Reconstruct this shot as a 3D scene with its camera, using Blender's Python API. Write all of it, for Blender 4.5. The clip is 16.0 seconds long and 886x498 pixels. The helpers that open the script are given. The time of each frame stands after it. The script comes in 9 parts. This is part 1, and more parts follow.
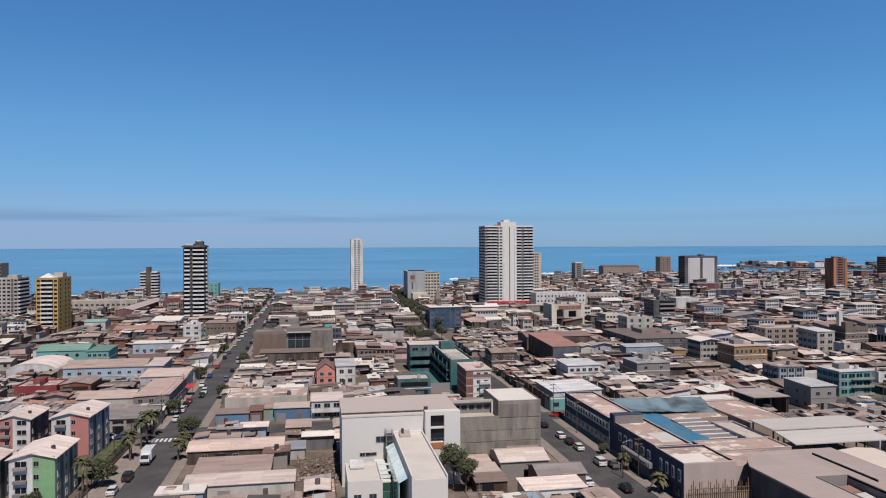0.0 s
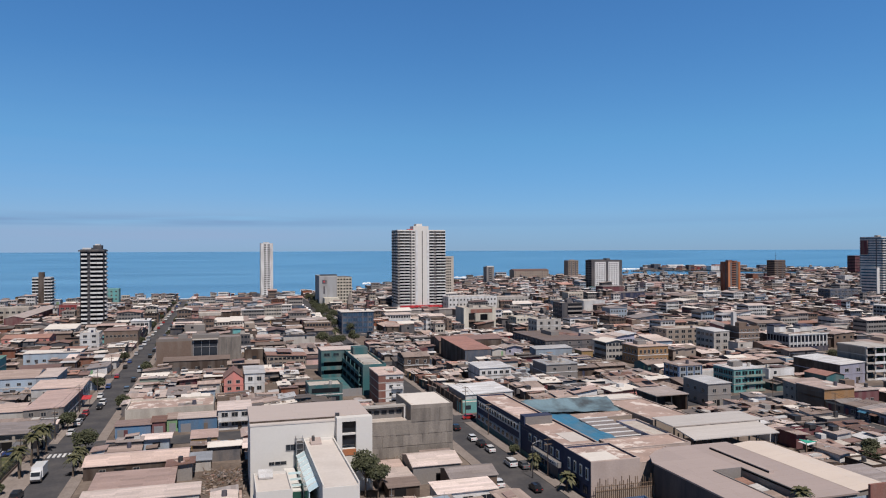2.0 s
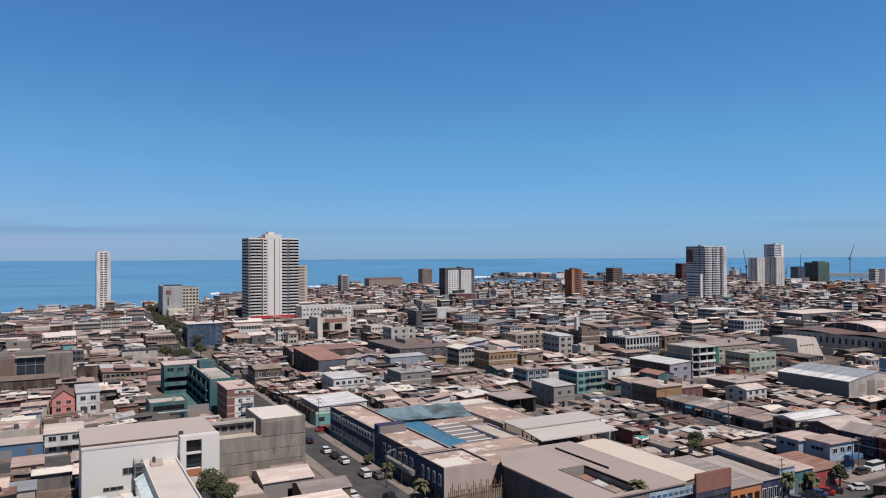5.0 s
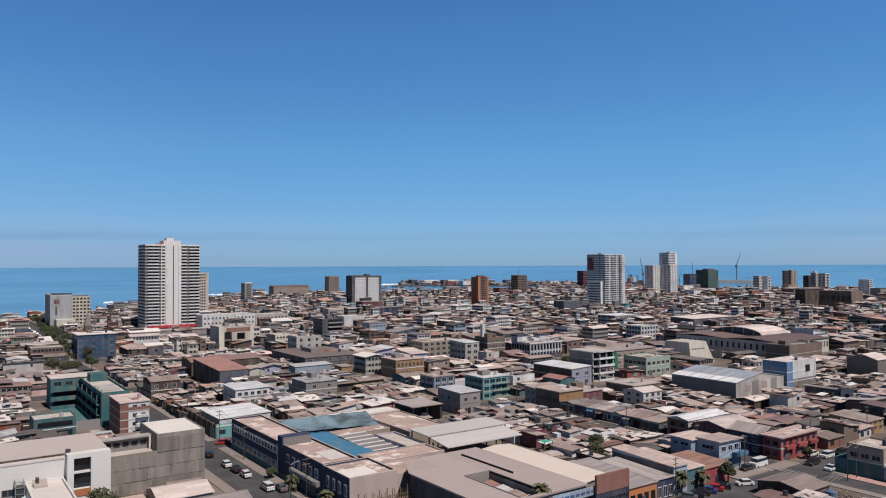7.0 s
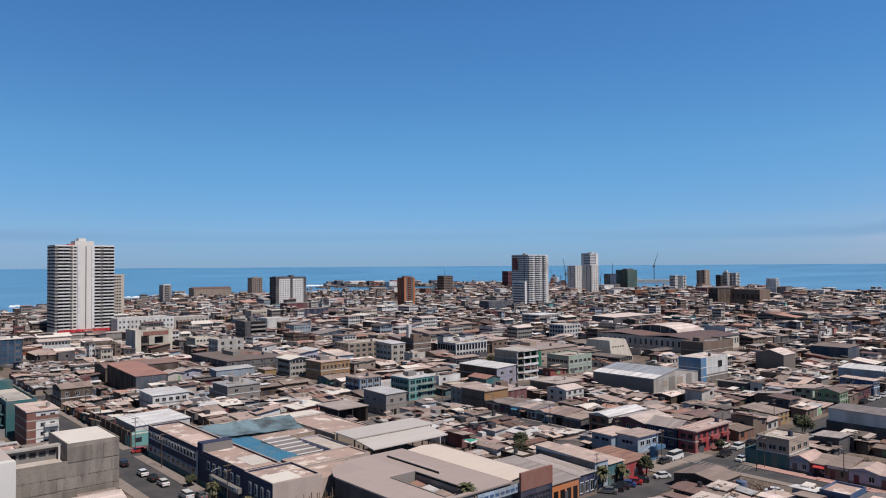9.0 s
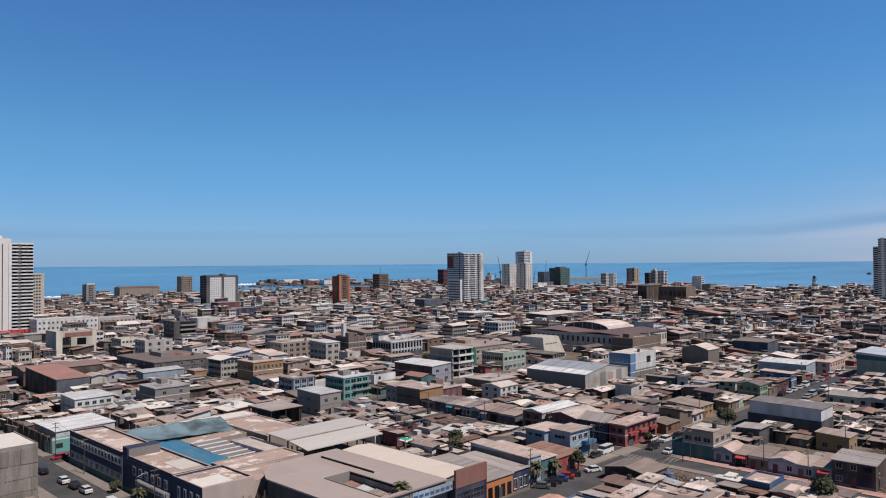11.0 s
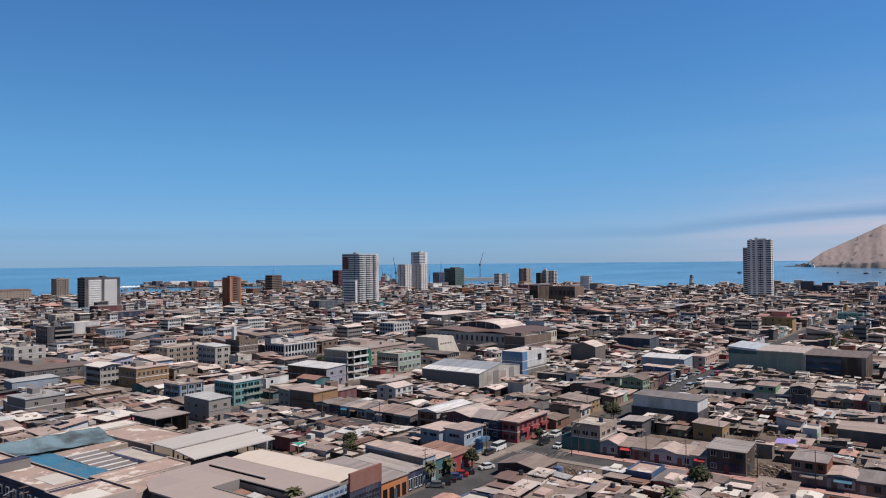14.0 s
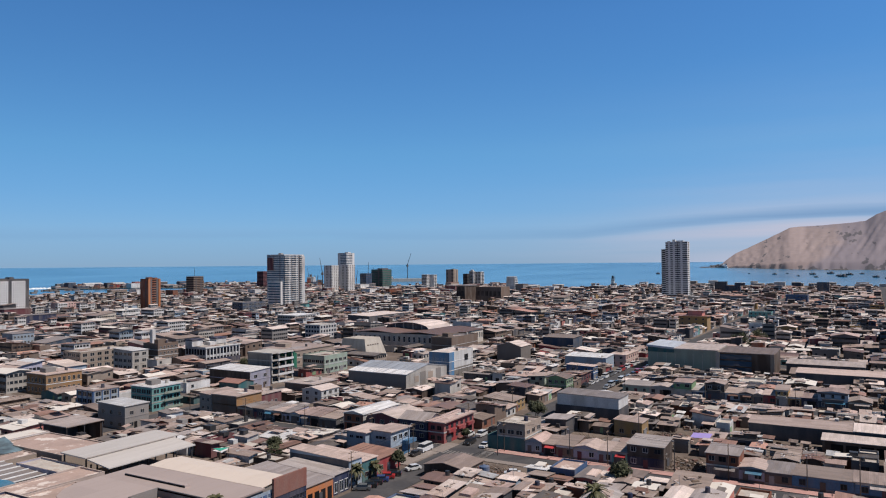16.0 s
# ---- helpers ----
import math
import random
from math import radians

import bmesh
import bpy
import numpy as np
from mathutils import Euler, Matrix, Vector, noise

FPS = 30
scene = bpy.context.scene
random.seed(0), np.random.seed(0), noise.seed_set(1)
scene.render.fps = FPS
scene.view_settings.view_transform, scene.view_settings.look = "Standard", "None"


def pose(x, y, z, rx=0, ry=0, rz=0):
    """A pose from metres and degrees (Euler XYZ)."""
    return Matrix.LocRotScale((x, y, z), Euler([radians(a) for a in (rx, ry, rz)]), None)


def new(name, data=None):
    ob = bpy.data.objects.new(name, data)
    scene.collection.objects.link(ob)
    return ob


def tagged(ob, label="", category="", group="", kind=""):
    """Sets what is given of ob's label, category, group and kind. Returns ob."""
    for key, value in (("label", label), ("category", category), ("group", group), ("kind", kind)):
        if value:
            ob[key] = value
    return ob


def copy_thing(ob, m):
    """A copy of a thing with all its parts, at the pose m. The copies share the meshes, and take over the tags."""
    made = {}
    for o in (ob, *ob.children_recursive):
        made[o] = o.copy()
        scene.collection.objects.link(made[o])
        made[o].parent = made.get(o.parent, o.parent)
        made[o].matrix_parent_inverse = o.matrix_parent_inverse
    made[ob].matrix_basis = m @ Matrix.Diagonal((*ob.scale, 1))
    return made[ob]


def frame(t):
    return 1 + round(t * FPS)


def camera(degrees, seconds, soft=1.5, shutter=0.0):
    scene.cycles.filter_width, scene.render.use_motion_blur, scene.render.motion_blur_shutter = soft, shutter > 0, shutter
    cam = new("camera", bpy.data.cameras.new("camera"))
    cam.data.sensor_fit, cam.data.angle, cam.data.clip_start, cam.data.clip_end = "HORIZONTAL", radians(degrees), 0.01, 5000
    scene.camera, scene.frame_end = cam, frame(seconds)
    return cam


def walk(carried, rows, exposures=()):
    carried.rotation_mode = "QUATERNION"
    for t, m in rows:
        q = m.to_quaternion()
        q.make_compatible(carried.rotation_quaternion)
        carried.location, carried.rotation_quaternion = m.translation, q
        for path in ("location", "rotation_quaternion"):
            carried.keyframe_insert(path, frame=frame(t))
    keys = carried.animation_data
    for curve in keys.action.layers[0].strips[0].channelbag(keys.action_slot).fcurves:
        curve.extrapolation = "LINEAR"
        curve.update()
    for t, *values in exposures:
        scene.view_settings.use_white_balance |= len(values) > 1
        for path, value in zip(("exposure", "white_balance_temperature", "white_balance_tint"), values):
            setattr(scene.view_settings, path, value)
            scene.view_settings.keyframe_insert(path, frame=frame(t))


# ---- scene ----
EXPOSE, SKY, SUN, CLOUD = -0.05, 0.072, 5.0, (4.2, 6.1, 9.1, 1)
CLOUD_EAST = (7.5, 7.7, 9.5, 1)
cam = camera(62.33, 16.0, 1.1)
EYE = 50.0
# seconds, heading (degrees from +y), tilt, roll; the camera is held a short way ahead and aside of the turning point
ROWS = [
    (0, -9.800, -0.208, 0.216),
    (0.5, -11.396, -0.237, 0.112),
    (1, -13.143, -0.131, 0.171),
    (1.5, -14.873, -0.026, 0.184),
    (2, -16.607, 0.091, 0.213),
    (2.5, -18.354, 0.191, 0.251),
    (3, -20.115, 0.296, 0.278),
    (3.5, -21.984, 0.413, 0.320),
    (4, -23.980, 0.498, 0.349),
    (6.5, -33.420, 1.150, 0.166),
    (7, -35.132, 1.273, 0.217),
    (7.5, -36.729, 1.351, 0.280),
    (8, -38.230, 1.368, 0.340),
    (8.5, -39.617, 1.348, 0.384),
    (9, -40.893, 1.294, 0.366),
    (11.5, -47.195, 1.114, 0.427),
    (12, -48.495, 1.112, 0.426),
    (12.5, -49.844, 1.104, 0.399),
    (13, -51.229, 1.111, 0.491),
    (13.5, -52.639, 1.109, 0.479),
    (14, -54.070, 1.112, 0.530),
    (14.5, -55.483, 1.129, 0.513),
    (15, -56.900, 1.125, 0.532),
    (15.5, -58.316, 1.125, 0.546),
    (16, -59.734, 1.136, 0.500),
]


def held(yaw, ahead=1.003, aside=-3.284):
    a = radians(yaw)
    return (-math.sin(a) * ahead + math.cos(a) * aside, math.cos(a) * ahead + math.sin(a) * aside)


walk(cam, [(t, pose(*held(yaw), EYE, 90 + pitch, roll, yaw)) for t, yaw, pitch, roll in ROWS], [(0, EXPOSE), (16, EXPOSE)])

# ---- sky and sun ----
SUN_EL, SUN_FROM = radians(57), Vector((0.12, -1.0))


def make_world():
    w = bpy.data.worlds.new("sky")
    scene.world = w
    w.use_nodes = True
    nt = w.node_tree
    nt.nodes.clear()
    n = lambda kind: nt.nodes.new("ShaderNode" + kind)
    out, bg, sky, tc = n("OutputWorld"), n("Background"), n("TexSky"), n("TexCoord")
    sky.sky_type = "NISHITA"
    sky.sun_disc = False
    sky.sun_elevation = SUN_EL
    sky.sun_rotation = math.atan2(SUN_FROM.x, SUN_FROM.y)
    sky.altitude, sky.air_density, sky.dust_density, sky.ozone_density = 600, 1.0, 0.0, 4.0
    # the sea ends a little under eye level, so the sky's own horizon is set just beneath it
    add, nrm = n("VectorMath"), n("VectorMath")
    add.operation, nrm.operation = "ADD", "NORMALIZE"
    add.inputs[1].default_value = (0, 0, 0.012)
    nt.links.new(tc.outputs["Generated"], add.inputs[0])
    nt.links.new(add.outputs[0], nrm.inputs[0])
    nt.links.new(nrm.outputs[0], sky.inputs[0])
    # thin low stratus far out over the sea
    sep, mp, nz = n("SeparateXYZ"), n("Mapping"), n("TexNoise")
    nt.links.new(nrm.outputs[0], sep.inputs[0])
    nt.links.new(nrm.outputs[0], mp.inputs[0])
    mp.inputs["Scale"].default_value = (1.6, 1.6, 34)
    nt.links.new(mp.outputs[0], nz.inputs["Vector"])
    nz.inputs["Scale"].default_value, nz.inputs["Detail"].default_value = 1.5, 4
    band = n("ValToRGB")
    e = band.color_ramp.elements
    e[0].position, e[0].color = 0.0, (0.55, 0.55, 0.55, 1)
    e[1].position, e[1].color = 0.26, (0, 0, 0, 1)
    for p, v in ((0.012, 0.45), (0.030, 0.68), (0.041, 0.62), (0.049, 0.14), (0.06, 0.36), (0.08, 0.2), (0.12, 0.08)):
        k = e.new(p)
        k.color = (v, v, v, 1)
    wob = n("Math")
    wob.operation = "MULTIPLY_ADD"
    wob.inputs[1].default_value, wob.inputs[2].default_value = 0.014, -0.007
    nt.links.new(nz.outputs[0], wob.inputs[0])
    lift = n("Math")
    nt.links.new(sep.outputs["Z"], lift.inputs[0])
    # the cloud deck climbs towards the headland
    climb, tip = n("MapRange"), n("Math")
    climb.inputs["From Min"].default_value, climb.inputs["From Max"].default_value = 0.94, 1.0
    climb.inputs["To Min"].default_value, climb.inputs["To Max"].default_value = 0.0, -0.02
    nt.links.new(sep.outputs["X"], climb.inputs[0])
    nt.links.new(wob.outputs[0], tip.inputs[0])
    nt.links.new(climb.outputs[0], tip.inputs[1])
    nt.links.new(tip.outputs[0], lift.inputs[1])
    nt.links.new(lift.outputs[0], band.inputs[0])
    # the stratus lies to the south and round the headland, and breaks up between
    side = n("VectorMath")
    side.operation = "DOT_PRODUCT"
    side.inputs[1].default_value = (math.sin(radians(42)), math.cos(radians(42)), 0)
    nt.links.new(nrm.outputs[0], side.inputs[0])
    open_sky = n("MapRange")
    open_sky.interpolation_type = "SMOOTHSTEP"
    open_sky.inputs["From Min"].default_value, open_sky.inputs["From Max"].default_value = 0.70, 0.97
    open_sky.inputs["To Min"].default_value, open_sky.inputs["To Max"].default_value = 1.45, 0.34
    nt.links.new(side.outputs["Value"], open_sky.inputs[0])
    puff = n("MapRange")
    puff.inputs["From Min"].default_value, puff.inputs["From Max"].default_value = 0.38, 0.62
    puff.inputs["To Min"].default_value, puff.inputs["To Max"].default_value = 0.72, 1.1
    nt.links.new(nz.outputs[0], puff.inputs[0])
    amt = n("Math")
    amt.operation = "MULTIPLY"
    nt.links.new(band.outputs[0], amt.inputs[0])
    nt.links.new(puff.outputs[0], amt.inputs[1])
    amt2 = n("Math")
    amt2.operation, amt2.use_clamp = "MULTIPLY", True
    nt.links.new(amt.outputs[0], amt2.inputs[0])
    nt.links.new(open_sky.outputs[0], amt2.inputs[1])
    amt = amt2
    mix = n("Mix")
    mix.data_type = "RGBA"
    nt.links.new(amt.outputs[0], mix.inputs["Factor"])
    # clear air, bluer than the model's; above the view darkened steeply to cut fill light
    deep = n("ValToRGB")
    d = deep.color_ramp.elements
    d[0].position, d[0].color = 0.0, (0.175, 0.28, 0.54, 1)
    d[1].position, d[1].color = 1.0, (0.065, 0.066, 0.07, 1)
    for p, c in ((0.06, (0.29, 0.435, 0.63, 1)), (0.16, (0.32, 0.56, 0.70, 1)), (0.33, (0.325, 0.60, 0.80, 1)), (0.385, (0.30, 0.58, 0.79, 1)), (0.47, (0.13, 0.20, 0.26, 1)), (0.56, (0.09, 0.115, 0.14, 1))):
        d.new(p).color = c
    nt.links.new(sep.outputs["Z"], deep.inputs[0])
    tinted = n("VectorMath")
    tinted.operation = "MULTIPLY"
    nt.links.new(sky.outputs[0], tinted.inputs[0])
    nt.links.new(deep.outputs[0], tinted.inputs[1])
    twice = n("VectorMath")
    twice.operation = "SCALE"
    glow = n("MapRange")
    glow.inputs["From Min"].default_value, glow.inputs["From Max"].default_value = 0.3, 1.0
    glow.inputs["To Min"].default_value, glow.inputs["To Max"].default_value = 2.05, 2.45
    nt.links.new(sep.outputs["X"], glow.inputs[0])
    nt.links.new(glow.outputs[0], twice.inputs["Scale"])
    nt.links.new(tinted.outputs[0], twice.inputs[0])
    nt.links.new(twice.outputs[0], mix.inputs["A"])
    # the low cloud is whiter round the headland
    hue, east = n("Mix"), n("MapRange")
    hue.data_type = "RGBA"
    east.inputs["From Min"].default_value, east.inputs["From Max"].default_value = 0.80, 1.0
    nt.links.new(sep.outputs["X"], east.inputs[0])
    nt.links.new(east.outputs[0], hue.inputs["Factor"])
    hue.inputs["A"].default_value, hue.inputs["B"].default_value = CLOUD, CLOUD_EAST
    nt.links.new(hue.outputs["Result"], mix.inputs["B"])
    # a thin bluish streak rides on top of the stratus
    thin, far_streak, broken, last = n("ValToRGB"), n("Math"), n("MapRange"), n("Mix")
    e = thin.color_ramp.elements
    e[0].position, e[0].color = 0.043, (0, 0, 0, 1)
    e[1].position, e[1].color = 0.062, (0, 0, 0, 1)
    for p, v in ((0.049, 0.75), (0.054, 0.5)):
        e.new(p).color = (v, v, v, 1)
    nt.links.new(lift.outputs[0], thin.inputs[0])
    broken.inputs["From Min"].default_value, broken.inputs["From Max"].default_value = 0.36, 0.50
    nt.links.new(nz.outputs[0], broken.inputs[0])
    far_streak.operation, far_streak.use_clamp = "MULTIPLY", True
    nt.links.new(thin.outputs[0], far_streak.inputs[0])
    nt.links.new(broken.outputs[0], far_streak.inputs[1])
    last.data_type = "RGBA"
    where = n("Math")
    where.operation, where.use_clamp = "MULTIPLY", True
    nt.links.new(far_streak.outputs[0], where.inputs[0])
    nt.links.new(open_sky.outputs[0], where.inputs[1])
    nt.links.new(where.outputs[0], last.inputs["Factor"])
    nt.links.new(mix.outputs["Result"], last.inputs["A"])
    last.inputs["B"].default_value = (3.0, 5.0, 8.2, 1)
    nt.links.new(last.outputs["Result"], bg.inputs[0])
    bg.inputs[1].default_value = SKY
    nt.links.new(bg.outputs[0], out.inputs[0])


make_world()
lamp = new("sun", bpy.data.lights.new("sun", "SUN"))
lamp.data.energy, lamp.data.angle, lamp.data.color = SUN, radians(0.5), (1.0, 0.925, 0.885)
down = Vector((-SUN_FROM.x, -SUN_FROM.y, 0)).normalized() * math.cos(SUN_EL) - Vector((0, 0, math.sin(SUN_EL)))
lamp.matrix_world = down.to_track_quat("-Z", "Y").to_matrix().to_4x4()

# ---- materials ----
M = {}


def nodes(name):
    m = bpy.data.materials.new(name)
    m.use_nodes = True
    nt = m.node_tree
    return m, nt, nt.nodes["Principled BSDF"], (lambda kind: nt.nodes.new("ShaderNode" + kind)), nt.links.new


def surface(name, colour, rough=0.8, metal=0.0, stain=0.25, grain=0.12, vary=0.16, size=3.0, tint=(0.36, 0.29, 0.23), relief=0.0, streak=False, grainway=None):
    """A weathered surface: broad stains in a dust tint, fine grain, and a small shift of tone from piece to piece."""
    m, nt, b, n, link = nodes(name)
    geo, info = n("NewGeometry"), n("ObjectInfo")
    broad, fine = n("TexNoise"), n("TexNoise")
    if streak or grainway:
        mp = n("Mapping")
        mp.inputs["Scale"].default_value = grainway or (1, 1, 0.22)
        link(geo.outputs["Position"], mp.inputs[0])
        link(mp.outputs[0], broad.inputs["Vector"])
    else:
        link(geo.outputs["Position"], broad.inputs["Vector"])
    link(geo.outputs["Position"], fine.inputs["Vector"])
    broad.inputs["Scale"].default_value, broad.inputs["Detail"].default_value = 1 / size, 5
    fine.inputs["Scale"].default_value, fine.inputs["Detail"].default_value = 9 / size, 3
    s = n("MapRange")
    s.inputs["From Min"].default_value, s.inputs["From Max"].default_value, s.inputs["To Max"].default_value = 0.42, 0.72, stain * 1.6
    link(broad.outputs[0], s.inputs[0])
    mix = n("Mix")
    mix.data_type = "RGBA"
    link(s.outputs[0], mix.inputs["Factor"])
    mix.inputs["A"].default_value, mix.inputs["B"].default_value = (*colour, 1), (*tint, 1)
    # tone = 1 + grain + piece to piece
    g = n("MapRange")
    g.inputs["From Min"].default_value, g.inputs["From Max"].default_value = 0.3, 0.7
    g.inputs["To Min"].default_value, g.inputs["To Max"].default_value = 0.785 * (1 - grain), 0.785 * (1 + grain)
    link(fine.outputs[0], g.inputs[0])
    add, fr, v, mul = n("Math"), n("Math"), n("MapRange"), n("Math")
    fr.operation, mul.operation = "FRACT", "MULTIPLY"
    link(info.outputs["Random"], add.inputs[0])
    link(geo.outputs["Random Per Island"], add.inputs[1])
    link(add.outputs[0], fr.inputs[0])
    link(fr.outputs[0], v.inputs[0])
    v.inputs["To Min"].default_value, v.inputs["To Max"].default_value = 1 - vary, 1 + vary
    link(g.outputs[0], mul.inputs[0])
    link(v.outputs[0], mul.inputs[1])
    tone = n("VectorMath")
    tone.operation = "SCALE"
    link(mix.outputs["Result"], tone.inputs[0])
    link(mul.outputs[0], tone.inputs["Scale"])
    link(tone.outputs[0], b.inputs["Base Color"])
    b.inputs["Roughness"].default_value, b.inputs["Metallic"].default_value = rough, metal
    b.inputs["Specular IOR Level"].default_value = 0.3
    if relief:
        bump = n("Bump")
        bump.inputs["Strength"].default_value, bump.inputs["Distance"].default_value = relief, 0.05
        link(fine.outputs[0], bump.inputs["Height"])
        link(bump.outputs[0], b.inputs["Normal"])
    M[name] = m
    return m


def sheet(name, colour, rust, rough=0.6, metal=0.0, along="x", panel=(0.9, 4.6), uneven=0.14, ribs=0.35, stain=0.45, grain=0.14):
    """Sheet roofing: overlapping panels of uneven age, ribbed, with dust and rust."""
    m = surface(name, colour, rough, metal, stain * 0.8, grain, 0.34 if uneven > 0.06 else 0.08, 2.2, rust, grainway=(0.25, 1.4, 1) if along == "x" else (1.4, 0.25, 1))
    nt = m.node_tree
    b, link = nt.nodes["Principled BSDF"], nt.links.new
    n = lambda kind: nt.nodes.new("ShaderNode" + kind)
    geo = n("NewGeometry")
    mp, br = n("Mapping"), n("TexBrick")
    mp.inputs["Rotation"].default_value = (0, 0, 0 if along == "x" else radians(90))
    link(geo.outputs["Position"], mp.inputs[0])
    link(mp.outputs[0], br.inputs["Vector"])
    br.inputs["Color1"].default_value = (1 + uneven, 1 + uneven, 1 + uneven, 1)
    br.inputs["Color2"].default_value = (1 - uneven, 1 - uneven, 1 - uneven, 1)
    br.inputs["Mortar"].default_value = (0.76, 0.73, 0.71, 1)
    br.offset = 0.08
    br.inputs["Scale"].default_value = 1.0
    br.inputs["Mortar Size"].default_value = 0.02
    br.inputs["Brick Width"].default_value, br.inputs["Row Height"].default_value = panel[1], panel[0]
    old = b.inputs["Base Color"].links[0].from_socket
    mul = n("VectorMath")
    mul.operation = "MULTIPLY"
    link(old, mul.inputs[0])
    link(br.outputs["Color"], mul.inputs[1])
    link(mul.outputs[0], b.inputs["Base Color"])
    wave, bump = n("TexWave"), n("Bump")
    wave.bands_direction = "Y" if along == "x" else "X"
    wave.inputs["Scale"].default_value = 0.9
    link(geo.outputs["Position"], wave.inputs["Vector"])
    bump.inputs["Strength"].default_value, bump.inputs["Distance"].default_value = ribs, 0.04
    link(wave.outputs[0], bump.inputs["Height"])
    link(bump.outputs[0], b.inputs["Normal"])
    return m


def clear(name, colour, rough=0.08, vary=0.5, spec=0.6):
    """Dark window glass with nothing seen behind it; also flat black painted for shaded openings."""
    m, nt, b, n, link = nodes(name)
    geo, info, add, fr, v, sc = n("NewGeometry"), n("ObjectInfo"), n("Math"), n("Math"), n("MapRange"), n("VectorMath")
    fr.operation, sc.operation = "FRACT", "SCALE"
    link(info.outputs["Random"], add.inputs[0])
    link(geo.outputs["Random Per Island"], add.inputs[1])
    link(add.outputs[0], fr.inputs[0])
    link(fr.outputs[0], v.inputs[0])
    v.inputs["To Min"].default_value, v.inputs["To Max"].default_value = 1 - vary, 1 + vary
    sc.inputs[0].default_value = colour
    link(v.outputs[0], sc.inputs["Scale"])
    link(sc.outputs[0], b.inputs["Base Color"])
    b.inputs["Roughness"].default_value, b.inputs["Specular IOR Level"].default_value = rough, spec
    M[name] = m
    return m


SPUR = (0.0446, -0.8049, -0.5917)  # across the crest of the great spur


def rocky(name):
    """Grey-mauve scree in slanting belts and bare dark rock breaking through the sand."""
    nt = M[name].node_tree
    b, link = nt.nodes["Principled BSDF"], nt.links.new
    n = lambda kind: nt.nodes.new("ShaderNode" + kind)
    geo, sep, turn = n("NewGeometry"), n("SeparateXYZ"), n("Mapping")
    link(geo.outputs["Position"], sep.inputs[0])
    turn.inputs["Rotation"].default_value = (radians(38), 0, 0)
    turn.inputs["Scale"].default_value = (0.17, 1.0, 3.0)
    link(geo.outputs["Position"], turn.inputs[0])
    # the slope runs far back for its height, so the pattern is drawn out along x
    flat = n("Mapping")
    flat.inputs["Scale"].default_value = (0.17, 1.0, 1.0)
    link(geo.outputs["Position"], flat.inputs[0])
    belt, big, fine = n("TexNoise"), n("TexNoise"), n("TexNoise")
    link(turn.outputs[0], belt.inputs["Vector"])
    for t, sc, d in ((belt, 0.0024, 5), (big, 0.008, 4), (fine, 0.035, 5)):
        t.inputs["Scale"].default_value, t.inputs["Detail"].default_value = sc, d
        if t is not belt:
            link(flat.outputs[0], t.inputs["Vector"])

    def blend(fac, colour):
        mix = n("Mix")
        mix.data_type = "RGBA"
        link(fac, mix.inputs["Factor"])
        link(b.inputs["Base Color"].links[0].from_socket, mix.inputs["A"])
        mix.inputs["B"].default_value = colour
        link(mix.outputs["Result"], b.inputs["Base Color"])

    scree = n("MapRange")
    scree.inputs["From Min"].default_value, scree.inputs["From Max"].default_value, scree.inputs["To Max"].default_value = 0.50, 0.62, 0.92
    side, over = n("VectorMath"), n("Math")
    # beyond the great spur, which leans back to the south, the slope is scree rather than sand
    side.operation, over.operation = "DOT_PRODUCT", "MULTIPLY_ADD"
    side.inputs[1].default_value = SPUR
    link(geo.outputs["Position"], side.inputs[0])
    spread = n("MapRange")
    spread.inputs["From Min"].default_value, spread.inputs["From Max"].default_value, spread.inputs["To Min"].default_value, spread.inputs["To Max"].default_value = -60, 0, 0.0, 0.14
    link(side.outputs["Value"], spread.inputs[0])
    over.inputs[1].default_value = 1.0
    link(belt.outputs[0], over.inputs[0])
    link(spread.outputs[0], over.inputs[2])
    link(over.outputs[0], scree.inputs[0])
    blend(scree.outputs[0], (0.215, 0.19, 0.21, 1))
    # outcrops: commoner low down, where the sand has been washed away
    low, mul, add, ramp = n("MapRange"), n("Math"), n("Math"), n("MapRange")
    low.inputs["From Min"].default_value, low.inputs["From Max"].default_value = 20, 120
    low.inputs["To Min"].default_value, low.inputs["To Max"].default_value = 0.06, -0.015
    link(sep.outputs["Z"], low.inputs[0])
    mul.operation = "MULTIPLY"
    link(big.outputs[0], mul.inputs[0])
    link(fine.outputs[0], mul.inputs[1])
    link(mul.outputs[0], add.inputs[0])
    link(low.outputs[0], add.inputs[1])
    ramp.inputs["From Min"].default_value, ramp.inputs["From Max"].default_value, ramp.inputs["To Max"].default_value = 0.322, 0.35, 0.85
    link(add.outputs[0], ramp.inputs[0])
    blend(ramp.outputs[0], (0.085, 0.082, 0.09, 1))


